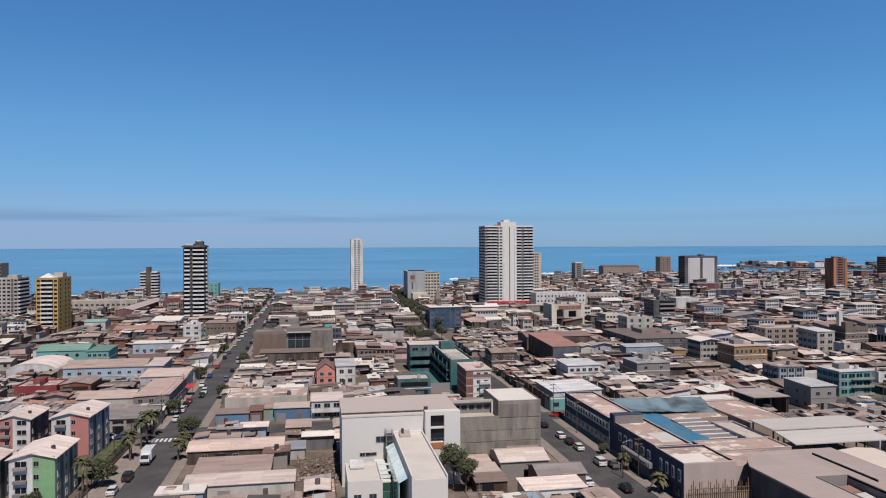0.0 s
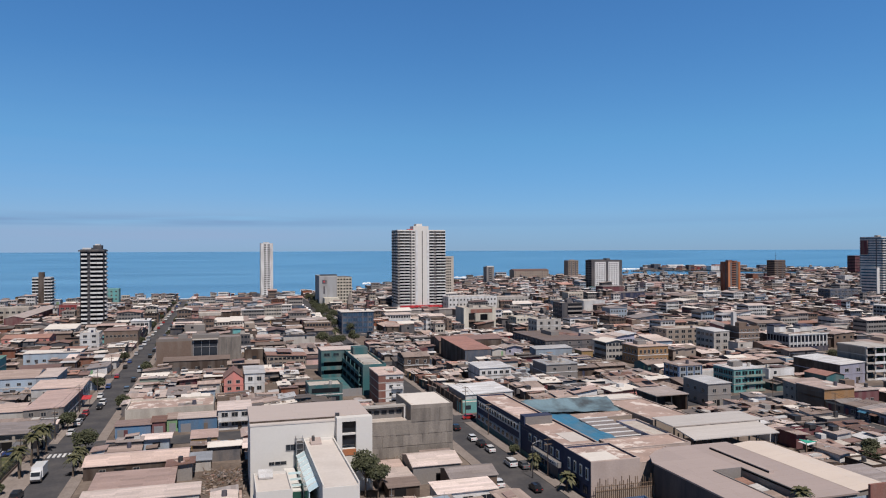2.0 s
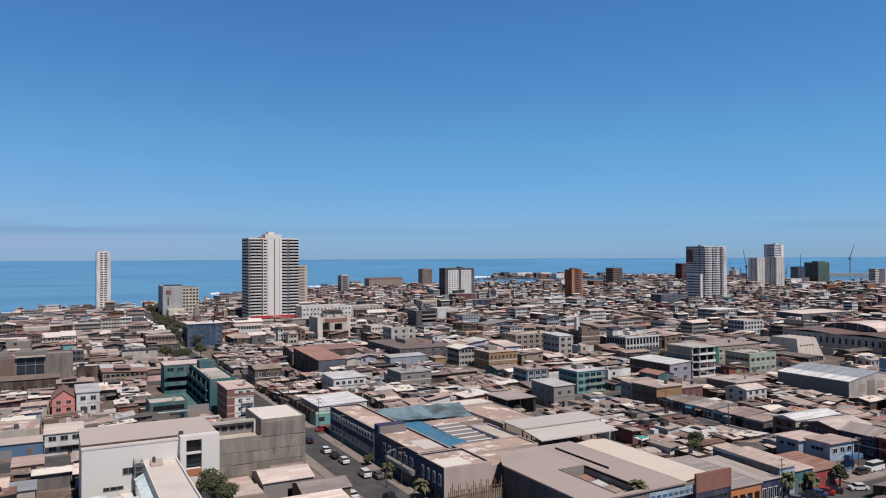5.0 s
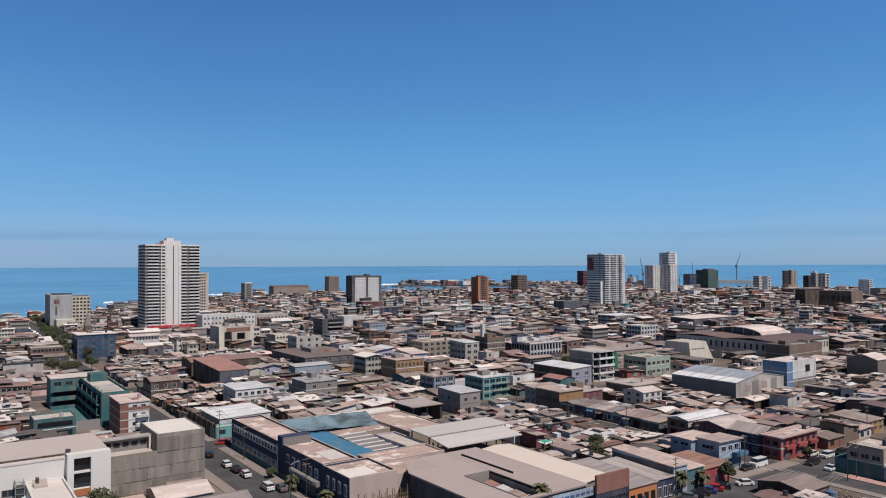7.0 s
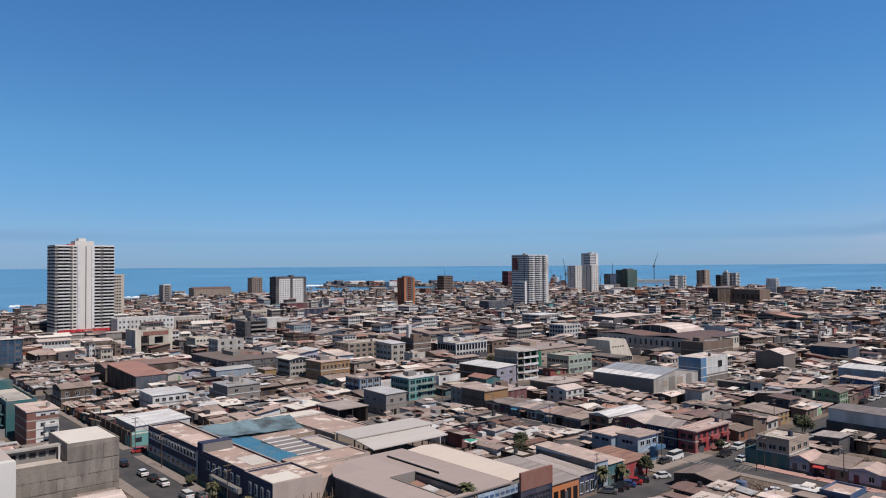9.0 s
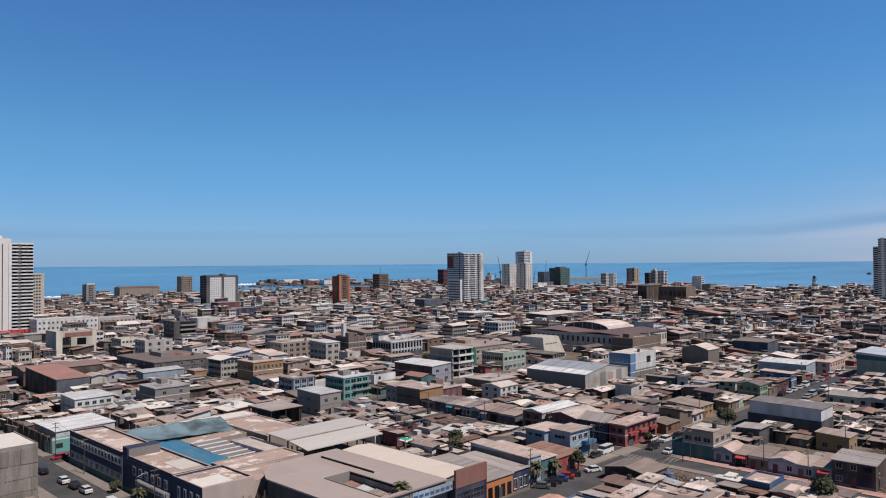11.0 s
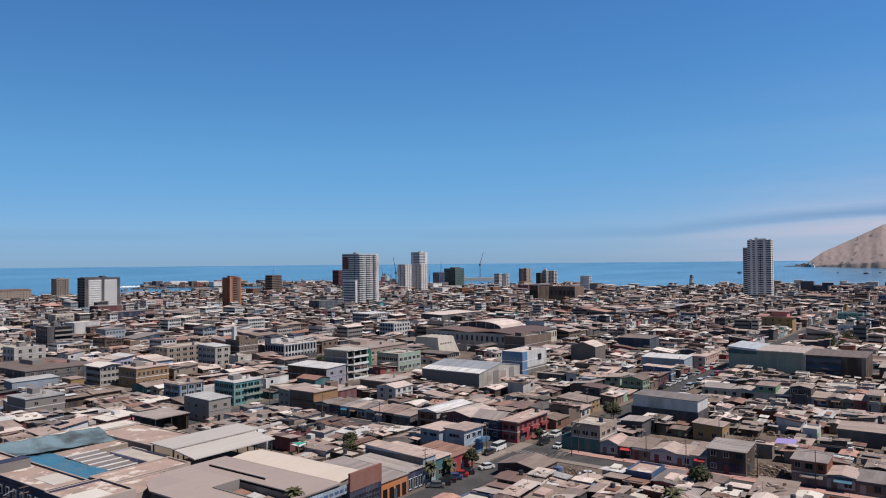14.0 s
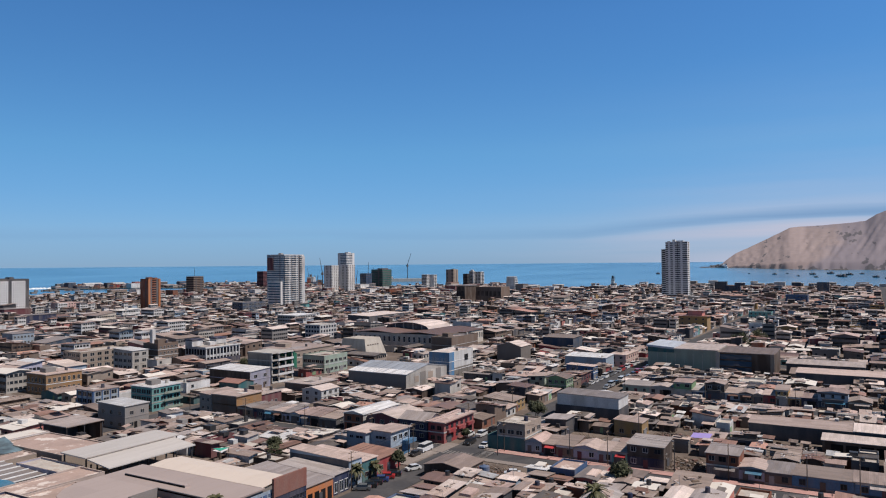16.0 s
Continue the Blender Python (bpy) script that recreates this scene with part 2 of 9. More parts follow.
# wall paints and renders
WALLS = dict(grey=(0.26, 0.24, 0.225), white=(0.70, 0.69, 0.67), cream=(0.55, 0.495, 0.42), tan=(0.36, 0.29, 0.235), brown=(0.185, 0.13, 0.10),
             red=(0.31, 0.048, 0.052), orange=(0.52, 0.18, 0.065), ochre=(0.40, 0.25, 0.10), amber=(0.33, 0.185, 0.085), blue=(0.06, 0.12, 0.24), light_blue=(0.35, 0.43, 0.51),
             navy=(0.03, 0.038, 0.08), teal=(0.045, 0.145, 0.155), green=(0.24, 0.43, 0.22), pale_green=(0.33, 0.40, 0.33), aqua=(0.15, 0.42, 0.41),
             coral=(0.62, 0.235, 0.20), pink=(0.60, 0.40, 0.36), lilac=(0.42, 0.41, 0.50), charcoal=(0.09, 0.09, 0.10), maroon=(0.16, 0.05, 0.06),
             gold=(0.52, 0.34, 0.10), stone=(0.50, 0.47, 0.43), dark_brown=(0.075, 0.05, 0.038), ivory=(0.68, 0.63, 0.52), slate=(0.05, 0.075, 0.115), light_stone=(0.46, 0.465, 0.47), brick=(0.25, 0.105, 0.08), rust=(0.22, 0.075, 0.04), umber=(0.20, 0.172, 0.152), azure=(0.09, 0.21, 0.36))
for k, c in WALLS.items():
    surface("wall_" + k, c, 0.85, 0, 0.34, 0.10, 0.16, 3.0, (0.26, 0.22, 0.19), 0.15, True)
# roofs
sheet("roof_dust", (0.555, 0.428, 0.372), (0.40, 0.31, 0.25))
sheet("roof_dust_y", (0.50, 0.388, 0.338), (0.36, 0.28, 0.23), along="y")
sheet("roof_grey", (0.38, 0.33, 0.313), (0.30, 0.24, 0.20))
sheet("roof_grey_y", (0.35, 0.31, 0.293), (0.28, 0.23, 0.20), along="y")
sheet("roof_zinc", (0.66, 0.65, 0.64), (0.42, 0.37, 0.33), 0.5, 0.0, uneven=0.16)
sheet("roof_rust", (0.3, 0.175, 0.136), (0.18, 0.11, 0.085), uneven=0.12)
sheet("roof_office", (0.58, 0.49, 0.44), (0.53, 0.45, 0.405), uneven=0.015, panel=(3.0, 12.0), ribs=0.05, stain=0.2, grain=0.03)
sheet("roof_brown", (0.23, 0.15, 0.131), (0.16, 0.11, 0.095), uneven=0.08)
sheet("roof_pink", (0.46, 0.335, 0.292), (0.36, 0.26, 0.22))
sheet("roof_dark", (0.17, 0.145, 0.13), (0.11, 0.09, 0.08))
sheet("roof_pale", (0.72, 0.6, 0.543), (0.50, 0.42, 0.35), uneven=0.12)
sheet("roof_green", (0.20, 0.38, 0.30), (0.3, 0.33, 0.28), uneven=0.15)
sheet("roof_blue", (0.43, 0.46, 0.51), (0.34, 0.34, 0.34), uneven=0.10, panel=(2.2, 9.0))
sheet("roof_taupe", (0.46, 0.372, 0.335), (0.40, 0.325, 0.29), uneven=0.02, panel=(3.0, 12.0), ribs=0.08, stain=0.25, grain=0.04)
sheet("canopy_white", (0.62, 0.575, 0.535), (0.54, 0.49, 0.45), uneven=0.03, panel=(1.0, 14.0), ribs=0.12, stain=0.25, grain=0.04)
sheet("roof_beige", (0.78, 0.665, 0.565), (0.70, 0.58, 0.49), uneven=0.02, panel=(4.0, 16.0), ribs=0.06, stain=0.25, grain=0.03)
sheet("roof_umber", (0.33, 0.255, 0.219), (0.22, 0.165, 0.135))
sheet("roof_umber_y", (0.375, 0.295, 0.25), (0.30, 0.225, 0.185), along="y")
sheet("roof_terracotta", (0.48, 0.27, 0.209), (0.38, 0.22, 0.17), uneven=0.12)
sheet("roof_red", (0.36, 0.19, 0.15), (0.23, 0.14, 0.115), uneven=0.12)
surface("roof_slab", (0.58, 0.53, 0.47), 0.9, 0, 0.4, 0.12, 0.12, 5.0, (0.40, 0.33, 0.28), 0.2)
surface("roof_membrane", (0.50, 0.365, 0.31), 0.9, 0, 0.5, 0.08, 0.10, 4.0, (0.36, 0.27, 0.23), 0.15)


def flaking(name, under, edge=(0.50, 0.56), size=0.22):
    """A pale coat worn through to what lies under it, in patches with hard edges."""
    nt = M[name].node_tree
    b, link = nt.nodes["Principled BSDF"], nt.links.new
    n = lambda kind: nt.nodes.new("ShaderNode" + kind)
    geo, nz, ramp, mix = n("NewGeometry"), n("TexNoise"), n("MapRange"), n("Mix")
    link(geo.outputs["Position"], nz.inputs["Vector"])
    nz.inputs["Scale"].default_value, nz.inputs["Detail"].default_value, nz.inputs["Roughness"].default_value = size, 6, 0.62
    ramp.inputs["From Min"].default_value, ramp.inputs["From Max"].default_value, ramp.inputs["To Max"].default_value = *edge, 0.85
    link(nz.outputs[0], ramp.inputs[0])
    mix.data_type = "RGBA"
    link(ramp.outputs[0], mix.inputs["Factor"])
    link(b.inputs["Base Color"].links[0].from_socket, mix.inputs["A"])
    mix.inputs["B"].default_value = (*under, 1)
    link(mix.outputs["Result"], b.inputs["Base Color"])


flaking("roof_membrane", (0.66, 0.58, 0.52), (0.53, 0.58))
surface("roof_chalk", (0.66, 0.60, 0.55), 0.9, 0, 0.4, 0.04, 0.05, 5.0, (0.56, 0.50, 0.45), 0.1)
surface("roof_white", (0.80, 0.74, 0.67), 0.9, 0, 0.25, 0.04, 0.05, 5.0, (0.68, 0.62, 0.55), 0.1)
flaking("roof_white", (0.52, 0.43, 0.37), (0.60, 0.64), 0.3)
flaking("roof_slab", (0.40, 0.32, 0.27), (0.56, 0.62), 0.35)
surface("wall_school", (0.04, 0.05, 0.10), 0.8, 0, 0.2, 0.05, 0.06, 3.0, (0.10, 0.10, 0.13), 0.1, True)
surface("plaster_pink", (0.52, 0.42, 0.37), 0.9, 0, 0.4, 0.06, 0.06, 3.0, (0.40, 0.32, 0.28), 0.1, True)
surface("net_green", (0.035, 0.19, 0.12), 0.8, 0, 0.4, 0.2, 0.1, 1.5, (0.02, 0.09, 0.06))
surface("tarp_grey", (0.18, 0.265, 0.305), 0.6, 0, 0.8, 0.08, 0.05, 5.0, (0.07, 0.085, 0.095), 0.3)
surface("concrete", (0.285, 0.25, 0.215), 0.9, 0, 0.6, 0.16, 0.16, 1.8, (0.16, 0.14, 0.125), 0.3, True)
surface("plaster_white", (0.74, 0.71, 0.66), 0.85, 0, 0.10, 0.02, 0.03, 4.0, (0.58, 0.54, 0.49), 0.05, True)
surface("metal_grey", (0.34, 0.34, 0.35), 0.5, 0.3, 0.2, 0.08, 0.1, 2.0)
surface("steel_dark", (0.07, 0.07, 0.075), 0.5, 0.4, 0.1, 0.1, 0.1, 2.0)
surface("timber", (0.22, 0.15, 0.10), 0.85, 0, 0.3, 0.2, 0.3, 1.0, (0.30, 0.25, 0.2))
surface("rubble", (0.30, 0.25, 0.215), 0.95, 0, 0.4, 0.3, 0.45, 1.5, (0.15, 0.12, 0.10))
surface("red_plastic", (0.62, 0.05, 0.06), 0.6, 0, 0.1, 0.05, 0.1)
surface("tarp_blue", (0.06, 0.215, 0.35), 0.6, 0, 0.45, 0.12, 0.05, 5.0, (0.17, 0.22, 0.24), 0.3)
surface("tarp_green", (0.05, 0.40, 0.28), 0.6, 0, 0.2, 0.12, 0.05, 2.0)
surface("tarp_lilac", (0.42, 0.33, 0.70), 0.6, 0, 0.1, 0.08, 0.1, 2.0)
surface("asphalt", (0.072, 0.070, 0.074), 0.9, 0, 0.3, 0.12, 0.03, 7.0, (0.17, 0.155, 0.145), 0.2)
surface("pavement", (0.31, 0.262, 0.232), 0.95, 0, 0.45, 0.14, 0.06, 3.0, (0.24, 0.20, 0.17), 0.2)
surface("earth", (0.15, 0.117, 0.096), 1.0, 0, 0.5, 0.2, 0.05, 9.0, (0.27, 0.215, 0.175), 0.4)
surface("paint_white", (0.75, 0.75, 0.74), 0.7, 0, 0.2, 0.1, 0.05)
surface("shop_pink", (0.58, 0.33, 0.29), 0.9, 0, 0.3, 0.1, 0.05)
surface("bark", (0.16, 0.12, 0.09), 0.95, 0, 0.3, 0.3, 0.1, 0.6, (0.09, 0.07, 0.05), 0.5)
surface("leaf", (0.068, 0.072, 0.038), 0.7, 0, 0.4, 0.3, 0.35, 1.0, (0.10, 0.11, 0.05))
surface("palm_leaf", (0.095, 0.095, 0.045), 0.6, 0, 0.4, 0.3, 0.3, 1.0, (0.17, 0.15, 0.07))
surface("grass", (0.085, 0.10, 0.04), 0.95, 0, 0.5, 0.25, 0.1, 2.0, (0.24, 0.21, 0.12), 0.3)
surface("sand_hill", (0.365, 0.295, 0.283), 1.0, 0, 0.4, 0.05, 0.0, 260.0, (0.32, 0.255, 0.245), 0.0)
rocky("sand_hill")
surface("rock", (0.20, 0.165, 0.15), 1.0, 0, 0.5, 0.3, 0.2, 12.0, (0.30, 0.25, 0.21))
surface("foam", (0.80, 0.83, 0.85), 0.9, 0, 0.1, 0.05, 0.1)
clear("glass", (0.020, 0.024, 0.030), 0.12, 0.5, 0.35)
# almost no reflection: the shade of recessed balconies is put into this glass colour
clear("glass_deep", (0.010, 0.011, 0.015), 0.6, 0.5, 0.06)
clear("glass_blue", (0.035, 0.07, 0.11), 0.06, 0.3)
clear("glass_green", (0.03, 0.11, 0.085), 0.06, 0.3)
clear("glass_pale", (0.56, 0.70, 0.71), 0.15, 0.12)
# near-black for panels that imitate the shade inside openings; also some dark doors
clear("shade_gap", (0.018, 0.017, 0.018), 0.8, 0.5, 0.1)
for k, c in dict(white=(0.78, 0.78, 0.77), black=(0.02, 0.02, 0.022), silver=(0.45, 0.46, 0.47), red=(0.45, 0.03, 0.03), blue=(0.04, 0.08, 0.24), grey=(0.14, 0.145, 0.15)).items():
    surface("car_" + k, c, 0.3, 0.0, 0.04, 0.03, 0.05)
    M["car_" + k].node_tree.nodes["Principled BSDF"].inputs["Coat Weight"].default_value = 0.5
surface("tyre", (0.02, 0.02, 0.02), 0.9, 0, 0.2, 0.1, 0.1, 0.4)
surface("ship_grey", (0.12, 0.13, 0.15), 0.7)


def make_sea():
    m, nt, b, n, link = nodes("sea")
    geo, mp, big, fine = n("NewGeometry"), n("Mapping"), n("TexNoise"), n("TexNoise")
    mp.inputs["Scale"].default_value = (0.0016, 0.0042, 0.01)
    link(geo.outputs["Position"], mp.inputs[0])
    link(mp.outputs[0], big.inputs["Vector"])
    big.inputs["Scale"].default_value, big.inputs["Detail"].default_value = 1.2, 4
    ramp = n("ValToRGB")
    e = ramp.color_ramp.elements
    e[0].position, e[0].color = 0.36, SEA_DEEP
    e[1].position, e[1].color = 0.66, SEA_PALE
    link(big.outputs[0], ramp.inputs[0])
    link(ramp.outputs[0], b.inputs["Base Color"])
    link(geo.outputs["Position"], fine.inputs["Vector"])
    fine.inputs["Scale"].default_value, fine.inputs["Detail"].default_value = 0.12, 6
    bump = n("Bump")
    bump.inputs["Strength"].default_value, bump.inputs["Distance"].default_value = 0.13, 1.5
    link(fine.outputs[0], bump.inputs["Height"])
    link(bump.outputs[0], b.inputs["Normal"])
    b.inputs["Roughness"].default_value, b.inputs["Specular IOR Level"].default_value = 0.2, 0.5
    M["sea"] = m


SEA_DEEP, SEA_PALE = (0.032, 0.135, 0.24, 1), (0.085, 0.245, 0.39, 1)
make_sea()

# ---- kit ----
SHARED = {}
CUBE_V = [(x, y, z) for x in (-0.5, 0.5) for y in (-0.5, 0.5) for z in (-0.5, 0.5)]
CUBE_F = [(0, 1, 3, 2), (4, 6, 7, 5), (0, 4, 5, 1), (2, 3, 7, 6), (0, 2, 6, 4), (1, 5, 7, 3)]


def mesh(name, verts, faces, mats, index=None):
    me = bpy.data.meshes.new(name)
    me.from_pydata(verts, [], faces)
    for m in ([mats] if isinstance(mats, str) else mats):
        me.materials.append(M[m])
    if index is not None:
        me.polygons.foreach_set("material_index", index)
    me.update()
    return me


class Solid:
    """Gathers boxes, prisms and other solids, each with a material, into one mesh."""

    def __init__(self):
        self.v, self.f, self.i, self.mats = [], [], [], []

    def slot(self, m):
        if m not in self.mats:
            self.mats.append(m)
        return self.mats.index(m)

    def raw(self, verts, faces, m):
        k, s = len(self.v), self.slot(m)
        self.v += [tuple(p) for p in verts]
        self.f += [tuple(k + a for a in f) for f in faces]
        self.i += [s] * len(faces)

    def box(self, m, c, s, rz=0.0):
        ca, sa = math.cos(rz), math.sin(rz)
        vs = []
        for x, y, z in CUBE_V:
            x, y, z = x * s[0], y * s[1], z * s[2]
            vs.append((c[0] + x * ca - y * sa, c[1] + x * sa + y * ca, c[2] + z))
        self.raw(vs, CUBE_F, m)

    def span(self, m, x0, y0, z0, x1, y1, z1):
        self.box(m, ((x0 + x1) / 2, (y0 + y1) / 2, (z0 + z1) / 2), (x1 - x0, y1 - y0, z1 - z0))

    def tilted(self, m, x0, y0, x1, y1, za, zb, zc, zd, thick=0.14):
        """A slab over a rectangle with its four corner heights (x0y0, x1y0, x1y1, x0y1)."""
        top = [(x0, y0, za), (x1, y0, zb), (x1, y1, zc), (x0, y1, zd)]
        low = [(x, y, z - thick) for x, y, z in top]
        self.raw(top + low, [(0, 1, 2, 3), (7, 6, 5, 4), (0, 4, 5, 1), (1, 5, 6, 2), (2, 6, 7, 3), (3, 7, 4, 0)], m)

    def tube(self, m, a, b, r0, r1, n=8, cap=True):
        a, b = Vector(a), Vector(b)
        d = (b - a).normalized()
        u = d.orthogonal().normalized()
        w = d.cross(u)
        vs = []
        for p, r in ((a, r0), (b, r1)):
            vs += [p + (u * math.cos(t) + w * math.sin(t)) * r for t in (2 * math.pi * k / n for k in range(n))]
        fs = [(k, (k + 1) % n, n + (k + 1) % n, n + k) for k in range(n)]
        if cap:
            fs += [tuple(range(n))[::-1], tuple(range(n, 2 * n))]
        self.raw(vs, fs, m)

    def sweep(self, m, pts, r, n=4):
        """One connected tube along a run of points."""
        k, s = len(self.v), self.slot(m)
        for i, p in enumerate(pts):
            d = (pts[min(i + 1, len(pts) - 1)] - pts[max(i - 1, 0)]).normalized()
            u = d.orthogonal().normalized()
            w = d.cross(u)
            self.v += [tuple(p + (u * math.cos(t) + w * math.sin(t)) * r) for t in (2 * math.pi * a / n for a in range(n))]
        for i in range(len(pts) - 1):
            for a in range(n):
                self.f.append((k + i * n + a, k + i * n + (a + 1) % n, k + (i + 1) * n + (a + 1) % n, k + (i + 1) * n + a))
                self.i.append(s)

    def vault(self, m, ring, y0, y1, thick=0.25):
        """A curved roof over a ring of (x, z), from y0 to y1, as one shell."""
        k, s, n = len(self.v), self.slot(m), len(ring)
        for dz in (0, -thick):
            for y in (y0, y1):
                self.v += [(x, y, z + dz) for x, z in ring]
        a, b, c, d = (k + n * i for i in range(4))
        for i in range(n - 1):
            q = [(a + i, a + i + 1, b + i + 1, b + i), (d + i, d + i + 1, c + i + 1, c + i), (a + i + 1, a + i, c + i, c + i + 1), (b + i, b + i + 1, d + i + 1, d + i)]
            self.f += q
            self.i += [s] * 4
        for i in (0, n - 1):
            self.f.append((a + i, b + i, d + i, c + i))
            self.i.append(s)

    def data(self, name):
        return mesh(name, self.v, self.f, self.mats, self.i)


def thing(name, label, category, at=(0, 0, 0), group="", rz=0.0, kind=""):
    ob = tagged(new(name), label, category, group, kind)
    ob.matrix_basis = pose(*at, 0, 0, rz)
    return ob


def part(name, data, parent, label="", m=None):
    """One mesh object under a thing or a part; data is a Solid or a mesh."""
    ob = new(name, data.data(name) if isinstance(data, Solid) else data)
    ob.parent = parent
    if m is not None:
        ob.matrix_basis = m
    return tagged(ob, label)


def block(name, m, parent, c, s, rz=0.0, label=""):
    """A box part on one shared mesh for each material."""
    key = ("cube", m)
    if key not in SHARED:
        SHARED[key] = mesh("box_" + m, CUBE_V, CUBE_F, m)
    return part(name, SHARED[key], parent, label, Matrix.Translation(c) @ Matrix.Rotation(rz, 4, "Z") @ Matrix.Diagonal((*s, 1)))


def spanned(name, m, parent, x0, y0, z0, x1, y1, z1, label=""):
    return block(name, m, parent, ((x0 + x1) / 2, (y0 + y1) / 2, (z0 + z1) / 2), (x1 - x0, y1 - y0, z1 - z0), 0, label)


def pane_mesh(frame_m, glass_m, lights=2):
    """A unit window, 1 wide, 1 high, looking to -y: a frame with its bars round recessed glass."""
    key = ("win", frame_m, glass_m, lights)
    if key not in SHARED:
        xs = [-0.5, -0.45]
        for k in range(1, lights):
            xs += [k / lights - 0.52, k / lights - 0.48]
        xs += [0.45, 0.5]
        zs = [-0.5, -0.43, 0.46, 0.5]
        v = [(x, -0.08, z) for x in xs for z in zs]
        f, ids = [], []
        for i in range(len(xs) - 1):
            for j in range(3):
                q = (i * 4 + j, (i + 1) * 4 + j, (i + 1) * 4 + j + 1, i * 4 + j + 1)
                if i % 2 == 1 and j == 1:
                    b = len(v)
                    v += [(v[a][0], -0.01, v[a][2]) for a in q]
                    f += [(q[a], q[(a + 1) % 4], b + (a + 1) % 4, b + a) for a in range(4)] + [(b, b + 1, b + 2, b + 3)]
                    ids += [0] * 4 + [1]
                else:
                    f.append(q)
                    ids.append(0)
        n = len(xs) * 4
        rim = [i * 4 for i in range(len(xs))] + [n - 3, n - 2, n - 1] + [i * 4 + 3 for i in range(len(xs) - 2, -1, -1)] + [2, 1]
        b = len(v)
        v += [(v[a][0], 0.05, v[a][2]) for a in rim]
        for k in range(len(rim)):
            q = (k + 1) % len(rim)
            f.append((rim[q], rim[k], b + k, b + q))
            ids.append(0)
        SHARED[key] = mesh("window", v, f, [frame_m, glass_m], ids)
    return SHARED[key]


FACING = {"S": 0.0, "W": -math.pi / 2, "E": math.pi / 2, "N": math.pi}


def window(parent, c, w, h, side="S", frame_m="wall_stone", glass_m="glass", lights=2, name="window", label=""):
    return part(name, pane_mesh(frame_m, glass_m, lights), parent, label,
                Matrix.Translation(c) @ Matrix.Rotation(FACING[side], 4, "Z") @ Matrix.Diagonal((w, 1, h, 1)))


def windows(parent, x0, x1, z0, n, rows, w, h, pitch, side, at, **kw):
    """Rows of windows on one wall: from x0 to x1 along it, first sill at z0, storeys a pitch apart, the wall's face at 'at'."""
    for r in range(rows):
        for k in range(n):
            a = x0 + (x1 - x0) * (k + 0.5) / n
            z = z0 + r * pitch + h / 2
            window(parent, (a, at, z) if side in "SN" else (at, a, z), w, h, side, **kw)

# ---- land and sea ----
SEA_Z = -1.6


def sea_height(r):
    """Far out the water lifts by a few metres in a thousand, so that its edge meets the true horizon."""
    return SEA_Z + (46.5 * max(0.0, (r - 2100) / 2830) ** 1.15)


def make_sea_sheet():
    rs = [250 + 120 * k for k in range(11)] + [1570 + 140 * k for k in range(25)]
    an = [radians(a) for a in range(-70, 131, 4)]
    v = [(r * math.sin(a), r * math.cos(a), sea_height(r)) for r in rs for a in an]
    n = len(an)
    f = [(j * n + k, j * n + k + 1, (j + 1) * n + k + 1, (j + 1) * n + k) for j in range(len(rs) - 1) for k in range(n - 1)]
    ob = new("water", mesh("water", v, [q[::-1] for q in f], "sea"))
    for p in ob.data.polygons:
        p.use_smooth = True
    tagged(ob, "calm deep blue ocean reaching out to the horizon", "sea", kind="structure")


def coast():
    """The shoreline, from far south-west round the harbour to far east."""
    return [(-3800, -1500), (-2200, 300), (-900, 560), (-240, 790), (-95, 800), (45, 822), (150, 872), (215, 970), (300, 1080), (409, 1165), (560, 1180), (700, 1160),
            (860, 1140), (980, 1110), (1080, 1160), (1240, 1330), (1080, 1500), (980, 1610), (1060, 1690), (1300, 1560), (1450, 1400), (1400, 1250), (1330, 1100), (1240, 1000), (1190, 900), (1230, 860), (1340, 800), (1400, 700),
            (1290, 610), (1210, 520), (1390, 420), (1640, 270), (1620, 120), (1600, -20), (1900, -400), (3200, -900), (3600, -3000), (0, -4200), (-3600, -3600)]


def make_ground():
    pts = coast()
    bm = bmesh.new()
    top = [bm.verts.new((x, y, 0)) for x, y in pts]
    face = bm.faces.new(top)
    skirt = [bm.verts.new((x * 1.004, y * 1.004, SEA_Z - 2)) for x, y in pts]
    for k in range(len(pts)):
        bm.faces.new((top[k - 1], skirt[k - 1], skirt[k], top[k]))
    bmesh.ops.triangulate(bm, faces=[face])
    bmesh.ops.recalc_face_normals(bm, faces=bm.faces)
    me = bpy.data.meshes.new("ground")
    bm.to_mesh(me)
    bm.free()
    me.materials.append(M["earth"])
    if me.polygons[0].normal.z < 0:
        me.flip_normals()
    tagged(new("ground", me), "dusty bare earth under the low coastal town", "ground", kind="structure")


make_sea_sheet()
make_ground()


def inside(x, y, poly):
    hit, j = False, len(poly) - 1
    for i in range(len(poly)):
        (xi, yi), (xj, yj) = poly[i], poly[j]
        if (yi > y) != (yj > y) and x < (xj - xi) * (y - yi) / (yj - yi) + xi:
            hit = not hit
        j = i
    return hit


COAST = coast()
# clear carriageways: a strip of asphalt with paved edges
STREETS_Y = [(-355, 9), (-250, 9), (-145, 9), (-40, 9), (59, 9), (157, 6), (268, 9), (375, 9), (482, 9), (590, 9), (698, 9), (806, 9), (914, 9), (1022, 9), (1130, 9), (1238, 9), (1346, 9), (1454, 9)]
LOWER = 170.5  # the shop street, up to the cross street where it is set over
BOULEVARD = 69  # where the school street carries on as the tree-lined boulevard, past the square
